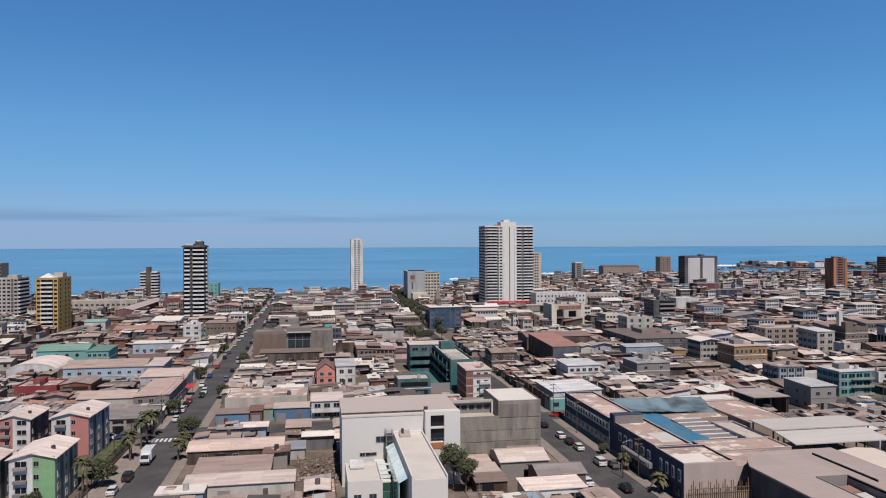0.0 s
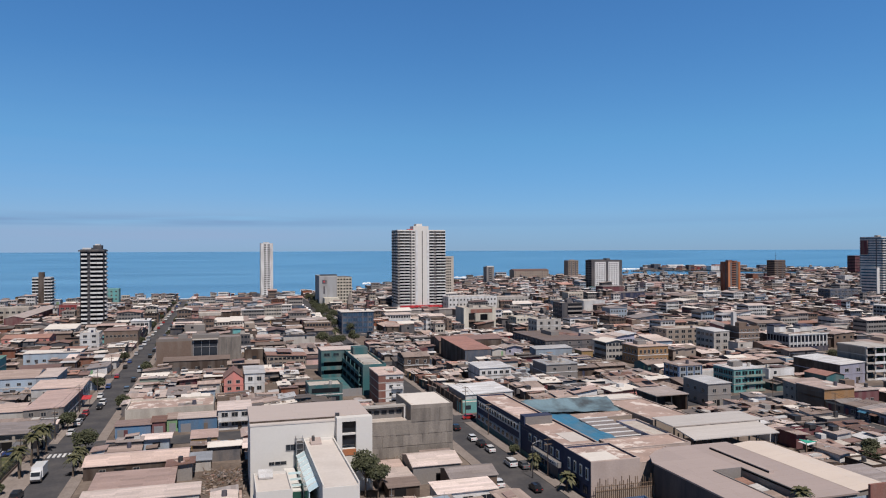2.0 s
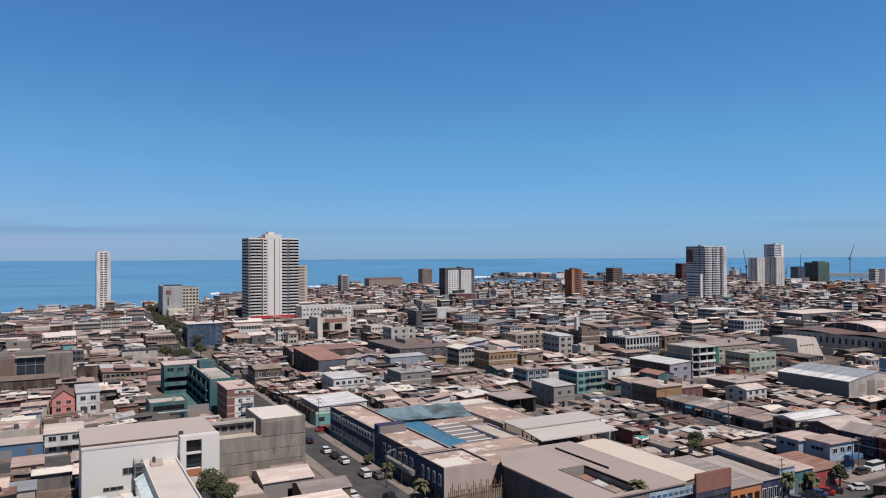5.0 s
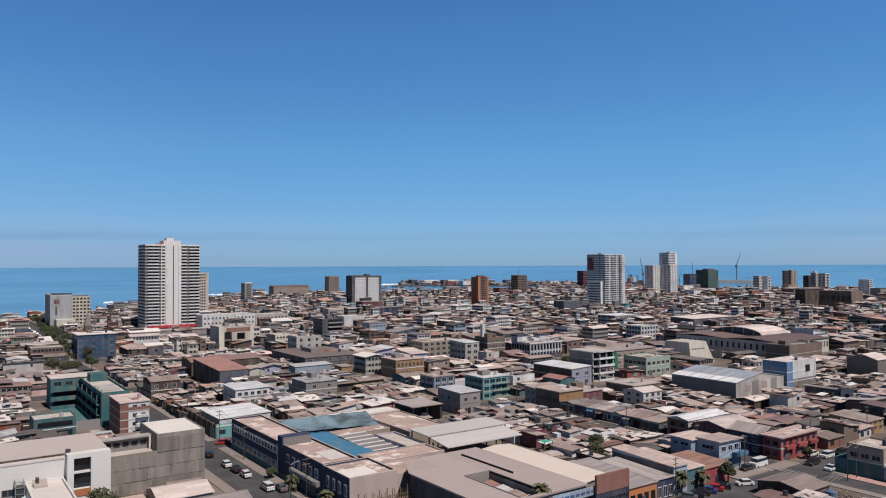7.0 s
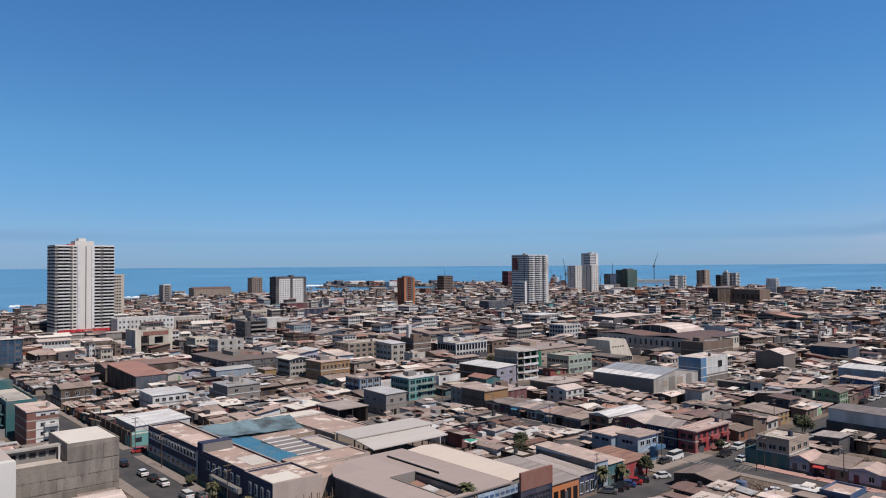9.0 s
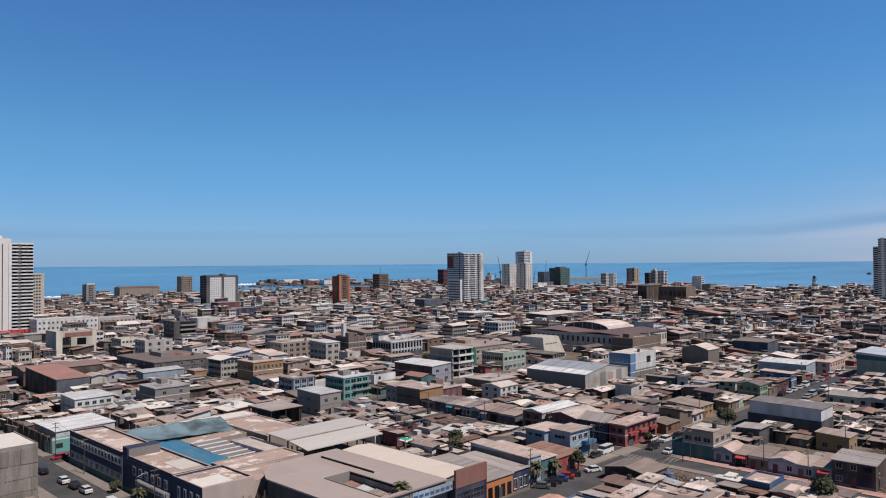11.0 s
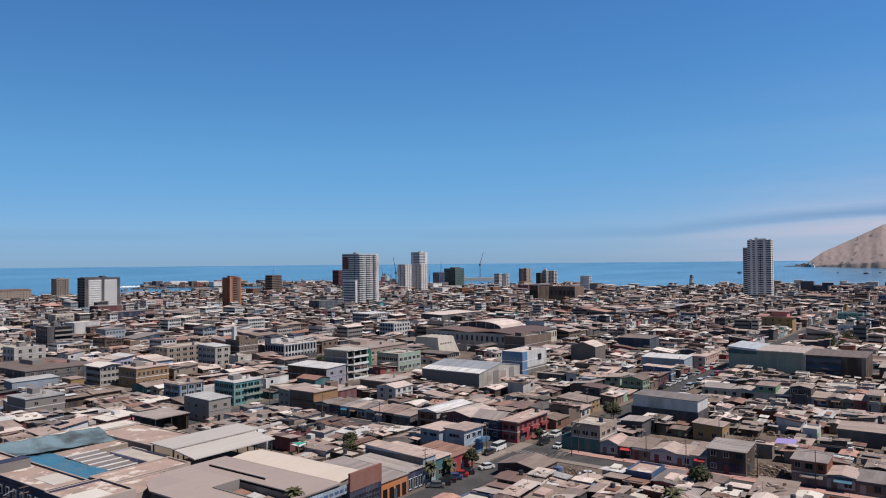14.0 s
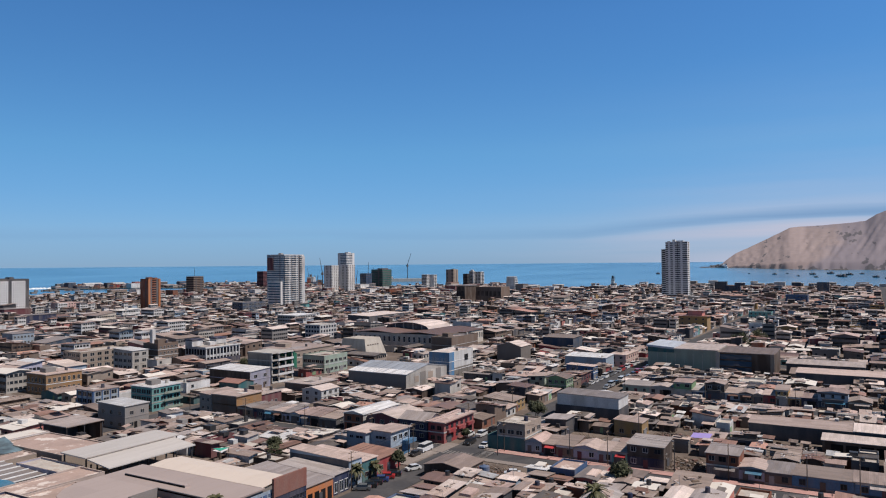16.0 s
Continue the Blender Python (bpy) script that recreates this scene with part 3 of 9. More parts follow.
STREETS_X = [(-120, 9), (-14, 9), (98, 9), (208, 9), (319, 9), (430, 9), (541, 9), (652, 9), (763, 9), (874, 9), (985, 9), (1096, 9), (1207, 9), (1318, 9), (1430, 9)]


def make_roads():

    road, walk_ = Solid(), Solid()
    for x, w in STREETS_Y:
        y1 = max((y for y in range(-100, 1600, 20) if inside(x, y, COAST)), default=0) - 25
        for x, w, ya, yb in ({59: [(59, w, -100, 430), (BOULEVARD, 13, 430, y1)], 157: [(157, w, 204, y1), (LOWER, 7, -100, 206)]}.get(x, [(x, w, -100, y1)])):
            road.span("asphalt", x - w / 2, ya, -0.1, x + w / 2, yb, 0.03)
            for s in (-1, 1):
                a, b = sorted((x + s * w / 2, x + s * (w / 2 + 2.6)))
                walk_.span("pavement", a, ya, -0.1, b, yb, 0.15)
    for y, w in STREETS_X:
        xs = [x for x in range(-500, 1700, 20) if inside(x, y, COAST)]
        road.span("asphalt", xs[0] + 20, y - w / 2, -0.1, xs[-1] - 20, y + w / 2, 0.2)
    tagged(new("road", road.data("road")), "worn grey asphalt streets in a grid", "road", kind="structure")
    tagged(new("pavement", walk_.data("pavement")), "dusty concrete pavements along the streets", "pavement", kind="structure")


make_roads()


def make_headland():
    """The bare sandy mountain across the bay: a low rocky tip, a smooth sand slope, then steep gullied spurs."""
    na, nr = 320, 56
    v = []
    for i in range(na):
        az = 79.9 + (133 - 79.9) * (i / (na - 1)) ** 1.5
        u = az - 80.0
        base = float(np.interp(u, (-0.1, 5, 10, 53), (3640, 3240, 3110, 2900))) + 10 * noise.noise((u * 2.2, 0, 7))
        deep = float(np.interp(u, (-0.1, 0.3, 1, 3, 6), (14, 60, 180, 620, 1150)))
        rise = float(np.interp(u, (-0.1, 0.0, 0.28, 1.06, 1.45, 3.34, 4.46, 5.04, 5.6, 6.97, 8.69, 9.7, 10.37, 10.92, 15, 30, 53), (-0.0085, -0.0074, -0.0066, 0.0045, 0.0095, 0.0253, 0.0354, 0.0405, 0.0416, 0.0425, 0.0446, 0.0463, 0.0540, 0.058, 0.075, 0.105, 0.12)))
        a = radians(az)
        foot = sea_height(base) - 2.5
        top = 50 + rise * (base + deep * 0.86) + 2.5 * noise.noise((u * 2.4, 3.1, 0)) * min(1, max(0, u) / 3)
        spur = min(1, max(0, u - 5.4) / 2.5)
        for j in range(nr):
            q = j / (nr - 1)
            r = base + q * deep
            p = min(1, q / 0.86)
            shape = 0.10 * min(1, p / 0.05) + 0.90 * p ** 1.08 if u > 0.6 else p ** 0.6
            z = foot + (top - foot) * shape - max(0, q - 0.86) * 400
            lean = u * 1.1 - p * 2.3
            gully = noise.ridged_multi_fractal((lean * 1.5, p * 0.8, 2.0), 0.9, 2.1, 6, 1.0, 2.0) - 1.0
            mid = math.sin(math.pi * p)
            z += gully * mid * (1.0 + 6 * spur) * min(1, max(0, u) / 3)
            z += 3.2 * noise.fractal((u * 4.0, p * 6, 5.0), 1.0, 2.0, 5) * mid * min(1, max(0, u) / 2)
            z += 6.0 * max(0, noise.fractal((u * 9.0, p * 9, 1.0), 1.0, 2.0, 4)) * max(0, 1 - p / 0.16) * min(1, max(0, u) / 1.5)
            v.append((r * math.sin(a), r * math.cos(a), z))
    f = [(i * nr + j, (i + 1) * nr + j, (i + 1) * nr + j + 1, i * nr + j + 1) for i in range(na - 1) for j in range(nr - 1)]
    ob = new("backdrop", mesh("headland", v, f, "sand_hill"))
    if ob.data.polygons[na * 8].normal.z < 0:
        ob.data.flip_normals()
    for p in ob.data.polygons:
        p.use_smooth = True
    tagged(ob, "bare sandy desert headland across the bay", "headland", kind="structure")
    # whitened boulders at the tip and a dark reef before it
    q = random.Random(21)
    pale, dark = Solid(), Solid()
    for k in range(150):
        az = 79.75 + 1.1 * q.random() ** 1.6
        r = float(np.interp(az - 80, (-0.3, 0, 1), (3655, 3630, 3540))) - q.uniform(0, 26)
        d = q.uniform(3, 9)
        z = sea_height(r) + q.uniform(0, 1) * 11 * min(1, max(0, az - 79.95) * 1.6)
        pale.raw([(r * math.sin(radians(az)) + x * d * q.uniform(0.6, 1.3), r * math.cos(radians(az)) + y * d * 1.6, z + w * d * 1.3) for x, y, w in ROUGH_V], ROUGH_F, q.choice(("foam", "foam", "rock", "wall_stone")))
    for k in range(70):
        az = q.choice((q.uniform(79.1, 80.0), q.uniform(80, 91)))
        r = float(np.interp(az - 80, (-1, 0, 5, 10), (3620, 3600, 3215, 3085))) - q.uniform(0, 20)
        d = q.uniform(3, 10)
        dark.raw([(r * math.sin(radians(az)) + x * d, r * math.cos(radians(az)) + y * d * 2.2, sea_height(r) + w * d * 0.45) for x, y, w in ROUGH_V], ROUGH_F, "rock")
    tagged(new("tip_boulders", pale.data("tip_boulders")), "whitened boulders at the tip of the headland", "rocks", kind="stuff")
    tagged(new("reef", dark.data("reef")), "low dark rocks along the foot of the headland", "rocks", kind="stuff")


ROUGH_V = [(-0.5, -0.4, 0), (0.45, -0.5, 0), (0.5, 0.4, 0), (-0.4, 0.5, 0), (-0.25, -0.2, 0.8), (0.3, -0.15, 0.6), (0.1, 0.25, 0.9)]
ROUGH_F = [(0, 1, 5, 4), (1, 2, 6, 5), (2, 3, 6), (3, 0, 4, 6), (4, 5, 6)]
make_headland()

# ---- tall buildings ----
HERO = []


def claim(x0, y0, x1, y1, pad=0.5):
    HERO.append((x0 - pad, y0 - pad, x1 + pad, y1 + pad))


def facade(parent, side, a0, a1, at, h0, h, floors, plan, wall, rail="paint_white", glass_m="glass_deep", frame_m="paint_white", out=1.3):
    """One face of a tall building, column by column: B balcony, W window, V wide window, D dark strip, L thin dark line, R red strip, C proud pier, P plain."""
    wide = dict(B=1.0, W=0.8, V=1.3, D=0.45, L=0.14, R=0.5, C=0.45, P=0.9, S=1.0)
    unit = (a1 - a0) / sum(wide[c] for c in plan)
    step = (h - h0) / floors
    sign = -1 if side in "SW" else 1
    a = a0
    far = math.hypot(parent.location.x, parent.location.y) > 850
    grid = Solid()

    def put(name, m, u0, u1, z0, z1, proud, deep=0.1):
        lo, hi = sorted((at + sign * proud, at - sign * deep))
        box = (u0, lo, z0, u1, hi, z1) if side in "SN" else (lo, u0, z0, hi, u1, z1)
        if far and name in ("window", "balcony"):
            grid.span(m, *box)
        else:
            spanned(name, m, parent, *box)

    for c in plan:
        b = a + wide[c] * unit
        if c in "DLR":
            put("strip", {"D": "wall_charcoal", "L": "shade_gap", "R": "red_plastic"}[c], a, b, h0, h, 0.05)
            if c == "D" and not far:
                for k in range(floors):
                    put("ledge", wall, a, b, h0 + k * step - 0.12, h0 + k * step + 0.3, 0.5)
        elif c == "C":
            put("pier", rail, a, b, h0, h + 0.6, 0.7)
        elif c in "BWVS":
            for k in range(floors):
                z = h0 + k * step
                if c == "B":
                    put("window", glass_m, a + 0.05, b - 0.05, z + 0.05, z + step - 0.25, 0.02)
                    put("balcony", rail, a + 0.1, b - 0.1, z - 0.15, z + step * 0.33, out)
                elif c == "S":
                    put("window", glass_m, a, b, z + step * 0.46, z + step * 0.90, 0.03)
                else:
                    m = 0.18 * (b - a)
                    put("window", glass_m, a + m, b - m, z + step * 0.34, z + step * 0.82, 0.03)
        a = b
    if grid.v:
        tagged(part("window_grid", grid, parent), kind="stuff")


def tower(label, x, y, w, d, h, floors, wall, front, side="", name="apartment_tower", base=0.0, cap=None, shared_side="W", rail="paint_white", glass_m="glass_deep", roof="roof_slab", side_rail=None, out=1.3, group="tower blocks by the sea"):
    """An upright block with its front at y, its left edge at x; front and side say the columns of those faces."""
    claim(x, y, x + w, y + d)
    t = thing(name, label, "tower block", (x, y, 0), group)
    spanned("wall", wall, t, 0, 0, -0.2, w, d, h)
    spanned("roof", roof, t, 0.3, 0.3, h, w - 0.3, d - 0.3, h + 0.12)
    for q in ((0, 0, w, 0.25), (0, d - 0.25, w, d), (0, 0.25, 0.25, d - 0.25), (w - 0.25, 0.25, w, d - 0.25)):
        spanned("parapet", wall, t, q[0], q[1], h, q[2], q[3], h + 0.9)
    if front:
        facade(t, "S", 0, w, 0, base, h, floors, front, wall, rail, glass_m, out=out)
    if side:
        facade(t, shared_side, 0, d, 0 if shared_side == "W" else w, base, h, floors, side, wall, side_rail or rail, glass_m, out=out)
    for q in cap or ():
        spanned("plant_room", q[6] if len(q) > 6 else wall, t, *q[:6])
    return t


def build_towers():
    # the tall white tower with the red podium
    t = tower("tall white apartment tower with rows of balconies above a red podium", 133, 588, 41, 22, 66, 25, "plaster_white", "DBBDWCPLPCBDBB", "SSDSSDSS", base=5,
              cap=[(14, 2, 66, 27, 14, 70), (17, 4, 70, 22, 12, 72), (9, 1, 66, 13, 6, 67.6, "red_plastic")], side_rail="wall_grey")
    for k in range(10):
        spanned("awning", "red_plastic", t, 2 + 4.1 * k, -2.2, 2.6 + 0.5 * (k % 2), 5.6 + 4.1 * k, -0.06, 4.6)
    spanned("podium", "wall_grey", t, -4, -1.5, 0, 62, 28, 2.4)
    claim(118, 541, 180, 587)
    h = thing("low_hall", "low grey hall below the white tower", "hall", (119, 547, 0))
    spanned("wall", "wall_grey", h, 0, 0, -0.2, 57, 11, 4.0)
    spanned("roof", "roof_grey", h, -0.4, -0.4, 4.0, 57.4, 11.4, 4.3)
    for k in range(9):
        spanned("pilaster", "wall_stone", h, 0.4 + 6.9 * k, -0.15, 0, 1.0 + 6.9 * k, 0, 4.0)
    # slim tower at the shore
    tower("slim pale concrete tower near the shore", 33, 785, 12.6, 17, 57, 24, "wall_white", "PVVP", "", rail="wall_white", cap=[(3, 3, 57, 9, 9, 59)], base=3)
    # hotel
    t = tower("pale grey hotel block with a small dark sign", 75.6, 640, 15.4, 30, 27.3, 8, "wall_light_stone", "P", "", name="hotel_block", base=3, roof="roof_slab")
    spanned("sign", "wall_navy", t, 2.6, -0.12, 21.2, 6.4, -0.02, 24.6)
    spanned("sign", "red_plastic", t, 3.6, -0.2, 22.4, 4.8, -0.12, 23.8)
    spanned("sign", "wall_navy", t, 3.6, -0.12, 12.5, 4.8, -0.02, 19.0)
    spanned("lower_wing", "wall_ivory", t, 3, -12, 0, 15.4, -0.05, 9.5)
    spanned("roof_rail", "steel_dark", t, 0.2, 0.0, 28.2, 15.2, 0.3, 29.4)
    tower("cream hotel wing with small square windows", 91.2, 642, 13, 28, 25.8, 8, "wall_ivory", "WWWWW", "", name="hotel_wing", base=4, cap=[(1, 2, 25.8, 12, 8, 27.2, "wall_charcoal")])
    # dark banded tower
    tower("dark tower banded with white balconies", -90.5, 512, 13.4, 14, 50.5, 18, "wall_charcoal", "LBDBB", "DBD", shared_side="E", cap=[(-0.9, -1.6, 50.0, 14.2, 14.4, 50.9, "wall_charcoal"), (1, 2, 50.9, 6, 10, 52.4, "wall_white"), (7, 3, 50.9, 12, 10, 54.0, "wall_charcoal"), (8, 4, 54, 11, 8, 54.8, "wall_white")], base=1.5)
    # white block with dark stair shaft
    t = tower("white seaside block with a dark brown stair shaft", -168, 735, 15, 14, 26, 9, "wall_white", "BBPPBB", "BBB", shared_side="E", base=1)
    spanned("stair_shaft", "wall_dark_brown", t, 5.4, -1.2, 0, 9.6, 4, 31.5)
    # gold tower
    t = tower("gold and white apartment tower with pointed roof peaks", -165.5, 466, 12, 24, 31.5, 12, "wall_gold", "WBBW", "PWPPWPWP", shared_side="E", base=1)
    s = Solid()
    s.raw([(1.5, 0.5, 32.4), (9.5, 0.5, 32.4), (9.5, 8, 32.4), (1.5, 8, 32.4), (5.5, 4.2, 35.0)], [(0, 1, 4), (1, 2, 4), (2, 3, 4), (3, 0, 4), (3, 2, 1, 0)], "roof_zinc")
    part("roof_peak", s, t)
    spanned("plant_room", "wall_cream", t, 6, 12, 31.5, 11, 19, 35)
    # left-hand pair
    tower("grey-green apartment block with rows of windows", -216, 541, 13, 20, 29, 11, "wall_stone", "WWWDW", "BBB", shared_side="E", base=1, cap=[(5, 4, 29, 11, 12, 31.5)])
    tower("plain grey tower with window bands", -242, 588, 10, 14, 38, 14, "wall_grey", "SSSS", "", base=1)
    # behind the white tower, and the stub
    tower("narrow pale yellow tower near the shore", 203, 702, 14, 14, 43, 15, "wall_cream", "PWWWWP", "", base=2)
    tower("narrow grey block with a white cap", 357, 990, 11.5, 14, 25, 8, "wall_grey", "PDSDP", "", base=1, cap=[(1, 1, 25, 11, 8, 27, "paint_white")])
    tower("tan apartment block with dark strips", 521, 1061, 17.5, 16, 32, 11, "wall_tan", "WDWDW", "", base=1, cap=[(5, 3, 32, 12, 9, 34)])
    t = tower("broad black and white apartment block", 437, 827, 43, 16, 36, 12, "wall_charcoal", "", "SDS", base=0, cap=[(0, 2, 36, 20, 10, 37.6, "wall_charcoal"), (22, 2, 36, 27, 10, 39, "wall_charcoal")])
    for k, x in enumerate((4.5, 23.5)):
        spanned("front_panel", "paint_white", t, x, -0.5, 2, x + 15, 0, 34.5)
        for i in range(6):
            for j in range(12):
                spanned("window", "glass", t, x + 0.9 + 2.4 * i, -0.56, 3 + 2.6 * j, x + 1.9 + 2.4 * i, -0.5, 4.3 + 2.6 * j)
    tower("orange and dark striped tower block", 535, 694, 16, 13, 35, 13, "wall_rust", "CDSDC", "PDPPP", base=1, rail="wall_orange", cap=[(3, 3, 35, 8, 8, 37.6), (11, 3, 35, 15, 8, 37)])
    t = tower("dark brown slab block with a roof mast", 801, 928, 20, 17, 32, 11, "wall_brown", "SDSSDS", "SSS", base=1)
    s = Solid()
    s.tube("steel_dark", (9, 8, 32), (9, 8, 46), 0.35, 0.12)
    s.span("steel_dark", 7.4, 7.8, 40, 10.6, 8.2, 40.3)
    part("mast", s, t)
    tower("dark maroon office block", 1143, 1110, 20, 18, 36, 12, "wall_maroon", "SSS", "SS", base=2)
    # broad grey tower
    t = tower("broad grey apartment tower with a red crown", 625, 577, 34, 26, 61, 23, "wall_white", "BBWBBWDBP", "SSDSSSSSSS", base=4, glass_m="glass_blue", rail="wall_white")
    spanned("stair_shaft", "wall_white", t, 29.4, -1.2, 0, 34, 3, 60)
    spanned("low_wing", "wall_white", t, -3.4, 2, 0, -0.05, 22, 31)
    for k in range(9):
        spanned("window", "glass_blue", t, -3.5, 3, 4 + 3 * k, -3.3, 21, 5.4 + 3 * k)
    spanned("crown", "wall_maroon", t, -1.0, 16, 44, -0.02, 24, 58.5)
    for k in range(5):
        spanned("plant_room", "wall_stone", t, 5 + 3.5 * k, 9 + 3 * k, 61, 8 + 3.5 * k, 13 + 3 * k, 63.5)
    spanned("podium", "wall_charcoal", t, -6, -9, 0, 40, 34, 5)
    # harbour towers
    tower("white ribbed twin tower", 1006, 816, 20, 17, 47.5, 17, "wall_white", "WPWPWPW", "WPWP", base=1)
    tower("white ribbed twin tower", 1027, 797, 21, 17, 48.5, 17, "wall_white", "WPWPWPW", "WPWP", base=1)
    tower("tall tower with blue glass and white piers", 1066, 830, 24, 20, 70, 24, "wall_white", "SSSCP", "SSP", base=1, glass_m="glass_blue", cap=[(10, 4, 70, 18, 12, 72.5, "paint_white")])
    tower("dark blue glass block", 1096, 808, 18, 14, 32, 9, "wall_navy", "SSS", "SS", base=1, glass_m="glass_blue")
    t = tower("green glass office block with a grey front", 1136, 799, 30, 26, 39, 11, "wall_charcoal", "SSSS", "SDSS", base=1, glass_m="glass_green", cap=[(6, 5, 39, 26, 16, 42)])
    tower("grey twin apartment block", 1187, 733, 11, 11, 28.5, 10, "wall_white", "SWS", "SS", base=1)
    tower("white twin apartment block", 1199, 724, 11, 11, 28, 10, "wall_white", "WBW", "", base=1)
    tower("tan and grey harbour tower", 1275, 724, 19, 17, 37, 13, "wall_tan", "WPDP", "WPW", base=1, cap=[(8, 4, 37, 16, 10, 39)])
    tower("low dark harbour block", 1304, 708, 10, 10, 28, 9, "wall_charcoal", "SS", "SS", base=1)
    tower("slender pale harbour tower", 1313, 699, 9, 10, 33, 11, "wall_white", "WDW", "W", base=1, cap=[(3, 3, 33, 8, 8, 37)])
    tower("white rounded harbour block", 1322, 687, 14, 13, 32, 11, "wall_white", "WWBB", "WW", base=1)
    # stepped white block
    t = thing("stepped_block", "white stepped apartment block tapering to the top", "tower block", (1121, 519, 0), "tower blocks by the sea")
    claim(1121, 519, 1150, 540)
    for k in range(9):
        o = 1.3 * k
        spanned("storey", "wall_white", t, o * 0.4, o * 0.2, 3 * k, 20 - o * 0.6, 17, 3 * k + 3)
        spanned("window", "glass_blue", t, o * 0.4 + 1, o * 0.2 - 0.05, 3 * k + 0.9, 19 - o * 0.6, o * 0.2 + 0.3, 3 * k + 2.5)
    # long dark shopping centre
    t = thing("shopping_centre", "long dark brown shopping centre with high arches", "shopping centre", (810, 445, 0))
    claim(808, 405, 870, 470)
    spanned("wall", "wall_dark_brown", t, 0, 0, 0, 40, 12, 21)
    spanned("wall", "wall_brown", t, 30, -36, 0, 56, -0.05, 19.5)
    spanned("roof", "roof_dark", t, -0.6, -0.6, 21, 40.6, 12.6, 21.5)
    for k in range(6):
        spanned("window", "wall_dark_brown", t, 29.9, -35 + 5.8 * k, 8, 30.4, -31 + 5.8 * k, 14)
        spanned("window", "glass", t, -0.1, 1 + 1.8 * k, 9, 0.4, 2.2 + 1.8 * k, 15)
    # tall white tower by the bay
    t = tower("tall white tower with dark window bands near the bay", 1017, 216, 14, 29, 76, 26, "paint_white", "PSLSP", "SSPSLSPSPS", base=2, glass_m="glass_deep", out=0.5, cap=[(3, 6, 76, 11, 16, 78.5), (5, 17, 76, 9, 21, 80), (2, 23, 76, 6, 27, 77.8)])
    spanned("step_wing", "paint_white", t, 1, 29, 0, 12, 35, 67)
    for k in range(24):
        spanned("window", "glass_deep", t, 0.9, 29.5, 3 + 2.66 * k, 1.3, 34.5, 4.5 + 2.66 * k)


build_towers()

# ---- larger buildings of the town ----
def tops(t, kind, wall, roof, w, d, h, rise=0.0, over=0.3):
    """Walls and roof over a footprint w by d: flat with parapets, mono (high at the back), gx or gy gables along x or y."""
    s, r = Solid(), Solid()
    if kind == "flat":
        s.span(wall, 0, 0, -0.2, w, d, h - 0.4)
        for q in ((0, 0, w, 0.22), (0, d - 0.22, w, d), (0, 0.22, 0.22, d - 0.22), (w - 0.22, 0.22, w, d - 0.22)):
            s.span(wall, q[0], q[1], h - 0.4, q[2], q[3], h + 0.2)
        r.span(roof, 0.22, 0.22, h - 0.4, w - 0.22, d - 0.22, h - 0.3)
    elif kind == "slab":
        s.span(wall, 0, 0, -0.2, w, d, h - 0.15)
        r.span(roof, -over, -over, h - 0.15, w + over, d + over, h + 0.15)
    elif kind in ("mono", "monox"):
        z = (h, h, h + rise, h + rise) if kind == "mono" else (h, h + rise, h + rise, h)
        s.raw([(0, 0, -0.2), (w, 0, -0.2), (w, d, -0.2), (0, d, -0.2), (0, 0, z[0] - 0.12), (w, 0, z[1] - 0.12), (w, d, z[2] - 0.12), (0, d, z[3] - 0.12)],
              [(0, 1, 5, 4), (1, 2, 6, 5), (2, 3, 7, 6), (3, 0, 4, 7), (4, 5, 6, 7)], wall)
        r.tilted(roof, -over, -over, w + over, d + over, *z)
    elif kind == "gx":
        s.raw([(0, 0, -0.2), (w, 0, -0.2), (w, d, -0.2), (0, d, -0.2), (0, 0, h), (w, 0, h), (w, d, h), (0, d, h), (0, d / 2, h + rise), (w, d / 2, h + rise)],
              [(0, 1, 5, 4), (1, 2, 6, 9, 5), (2, 3, 7, 6), (3, 0, 4, 8, 7), (4, 5, 9, 8), (8, 9, 6, 7)], wall)
        r.tilted(roof, -over, -over, w + over, d / 2, h + 0.05, h + 0.05, h + rise + 0.18, h + rise + 0.18)
        r.tilted(roof, -over, d / 2, w + over, d + over, h + rise + 0.18, h + rise + 0.18, h + 0.05, h + 0.05)
    elif kind == "gy":
        s.raw([(0, 0, -0.2), (w, 0, -0.2), (w, d, -0.2), (0, d, -0.2), (0, 0, h), (w, 0, h), (w, d, h), (0, d, h), (w / 2, 0, h + rise), (w / 2, d, h + rise)],
              [(0, 1, 5, 8, 4), (1, 2, 6, 5), (2, 3, 7, 9, 6), (3, 0, 4, 7), (4, 8, 9, 7), (8, 5, 6, 9)], wall)
        r.tilted(roof, -over, -over, w / 2, d + over, h + 0.05, h + rise + 0.18, h + rise + 0.18, h + 0.05)
        r.tilted(roof, w / 2, -over, w + over, d + over, h + rise + 0.18, h + 0.05, h + 0.05, h + rise + 0.18)
    part("wall", s, t)
    part("roof", r, t)


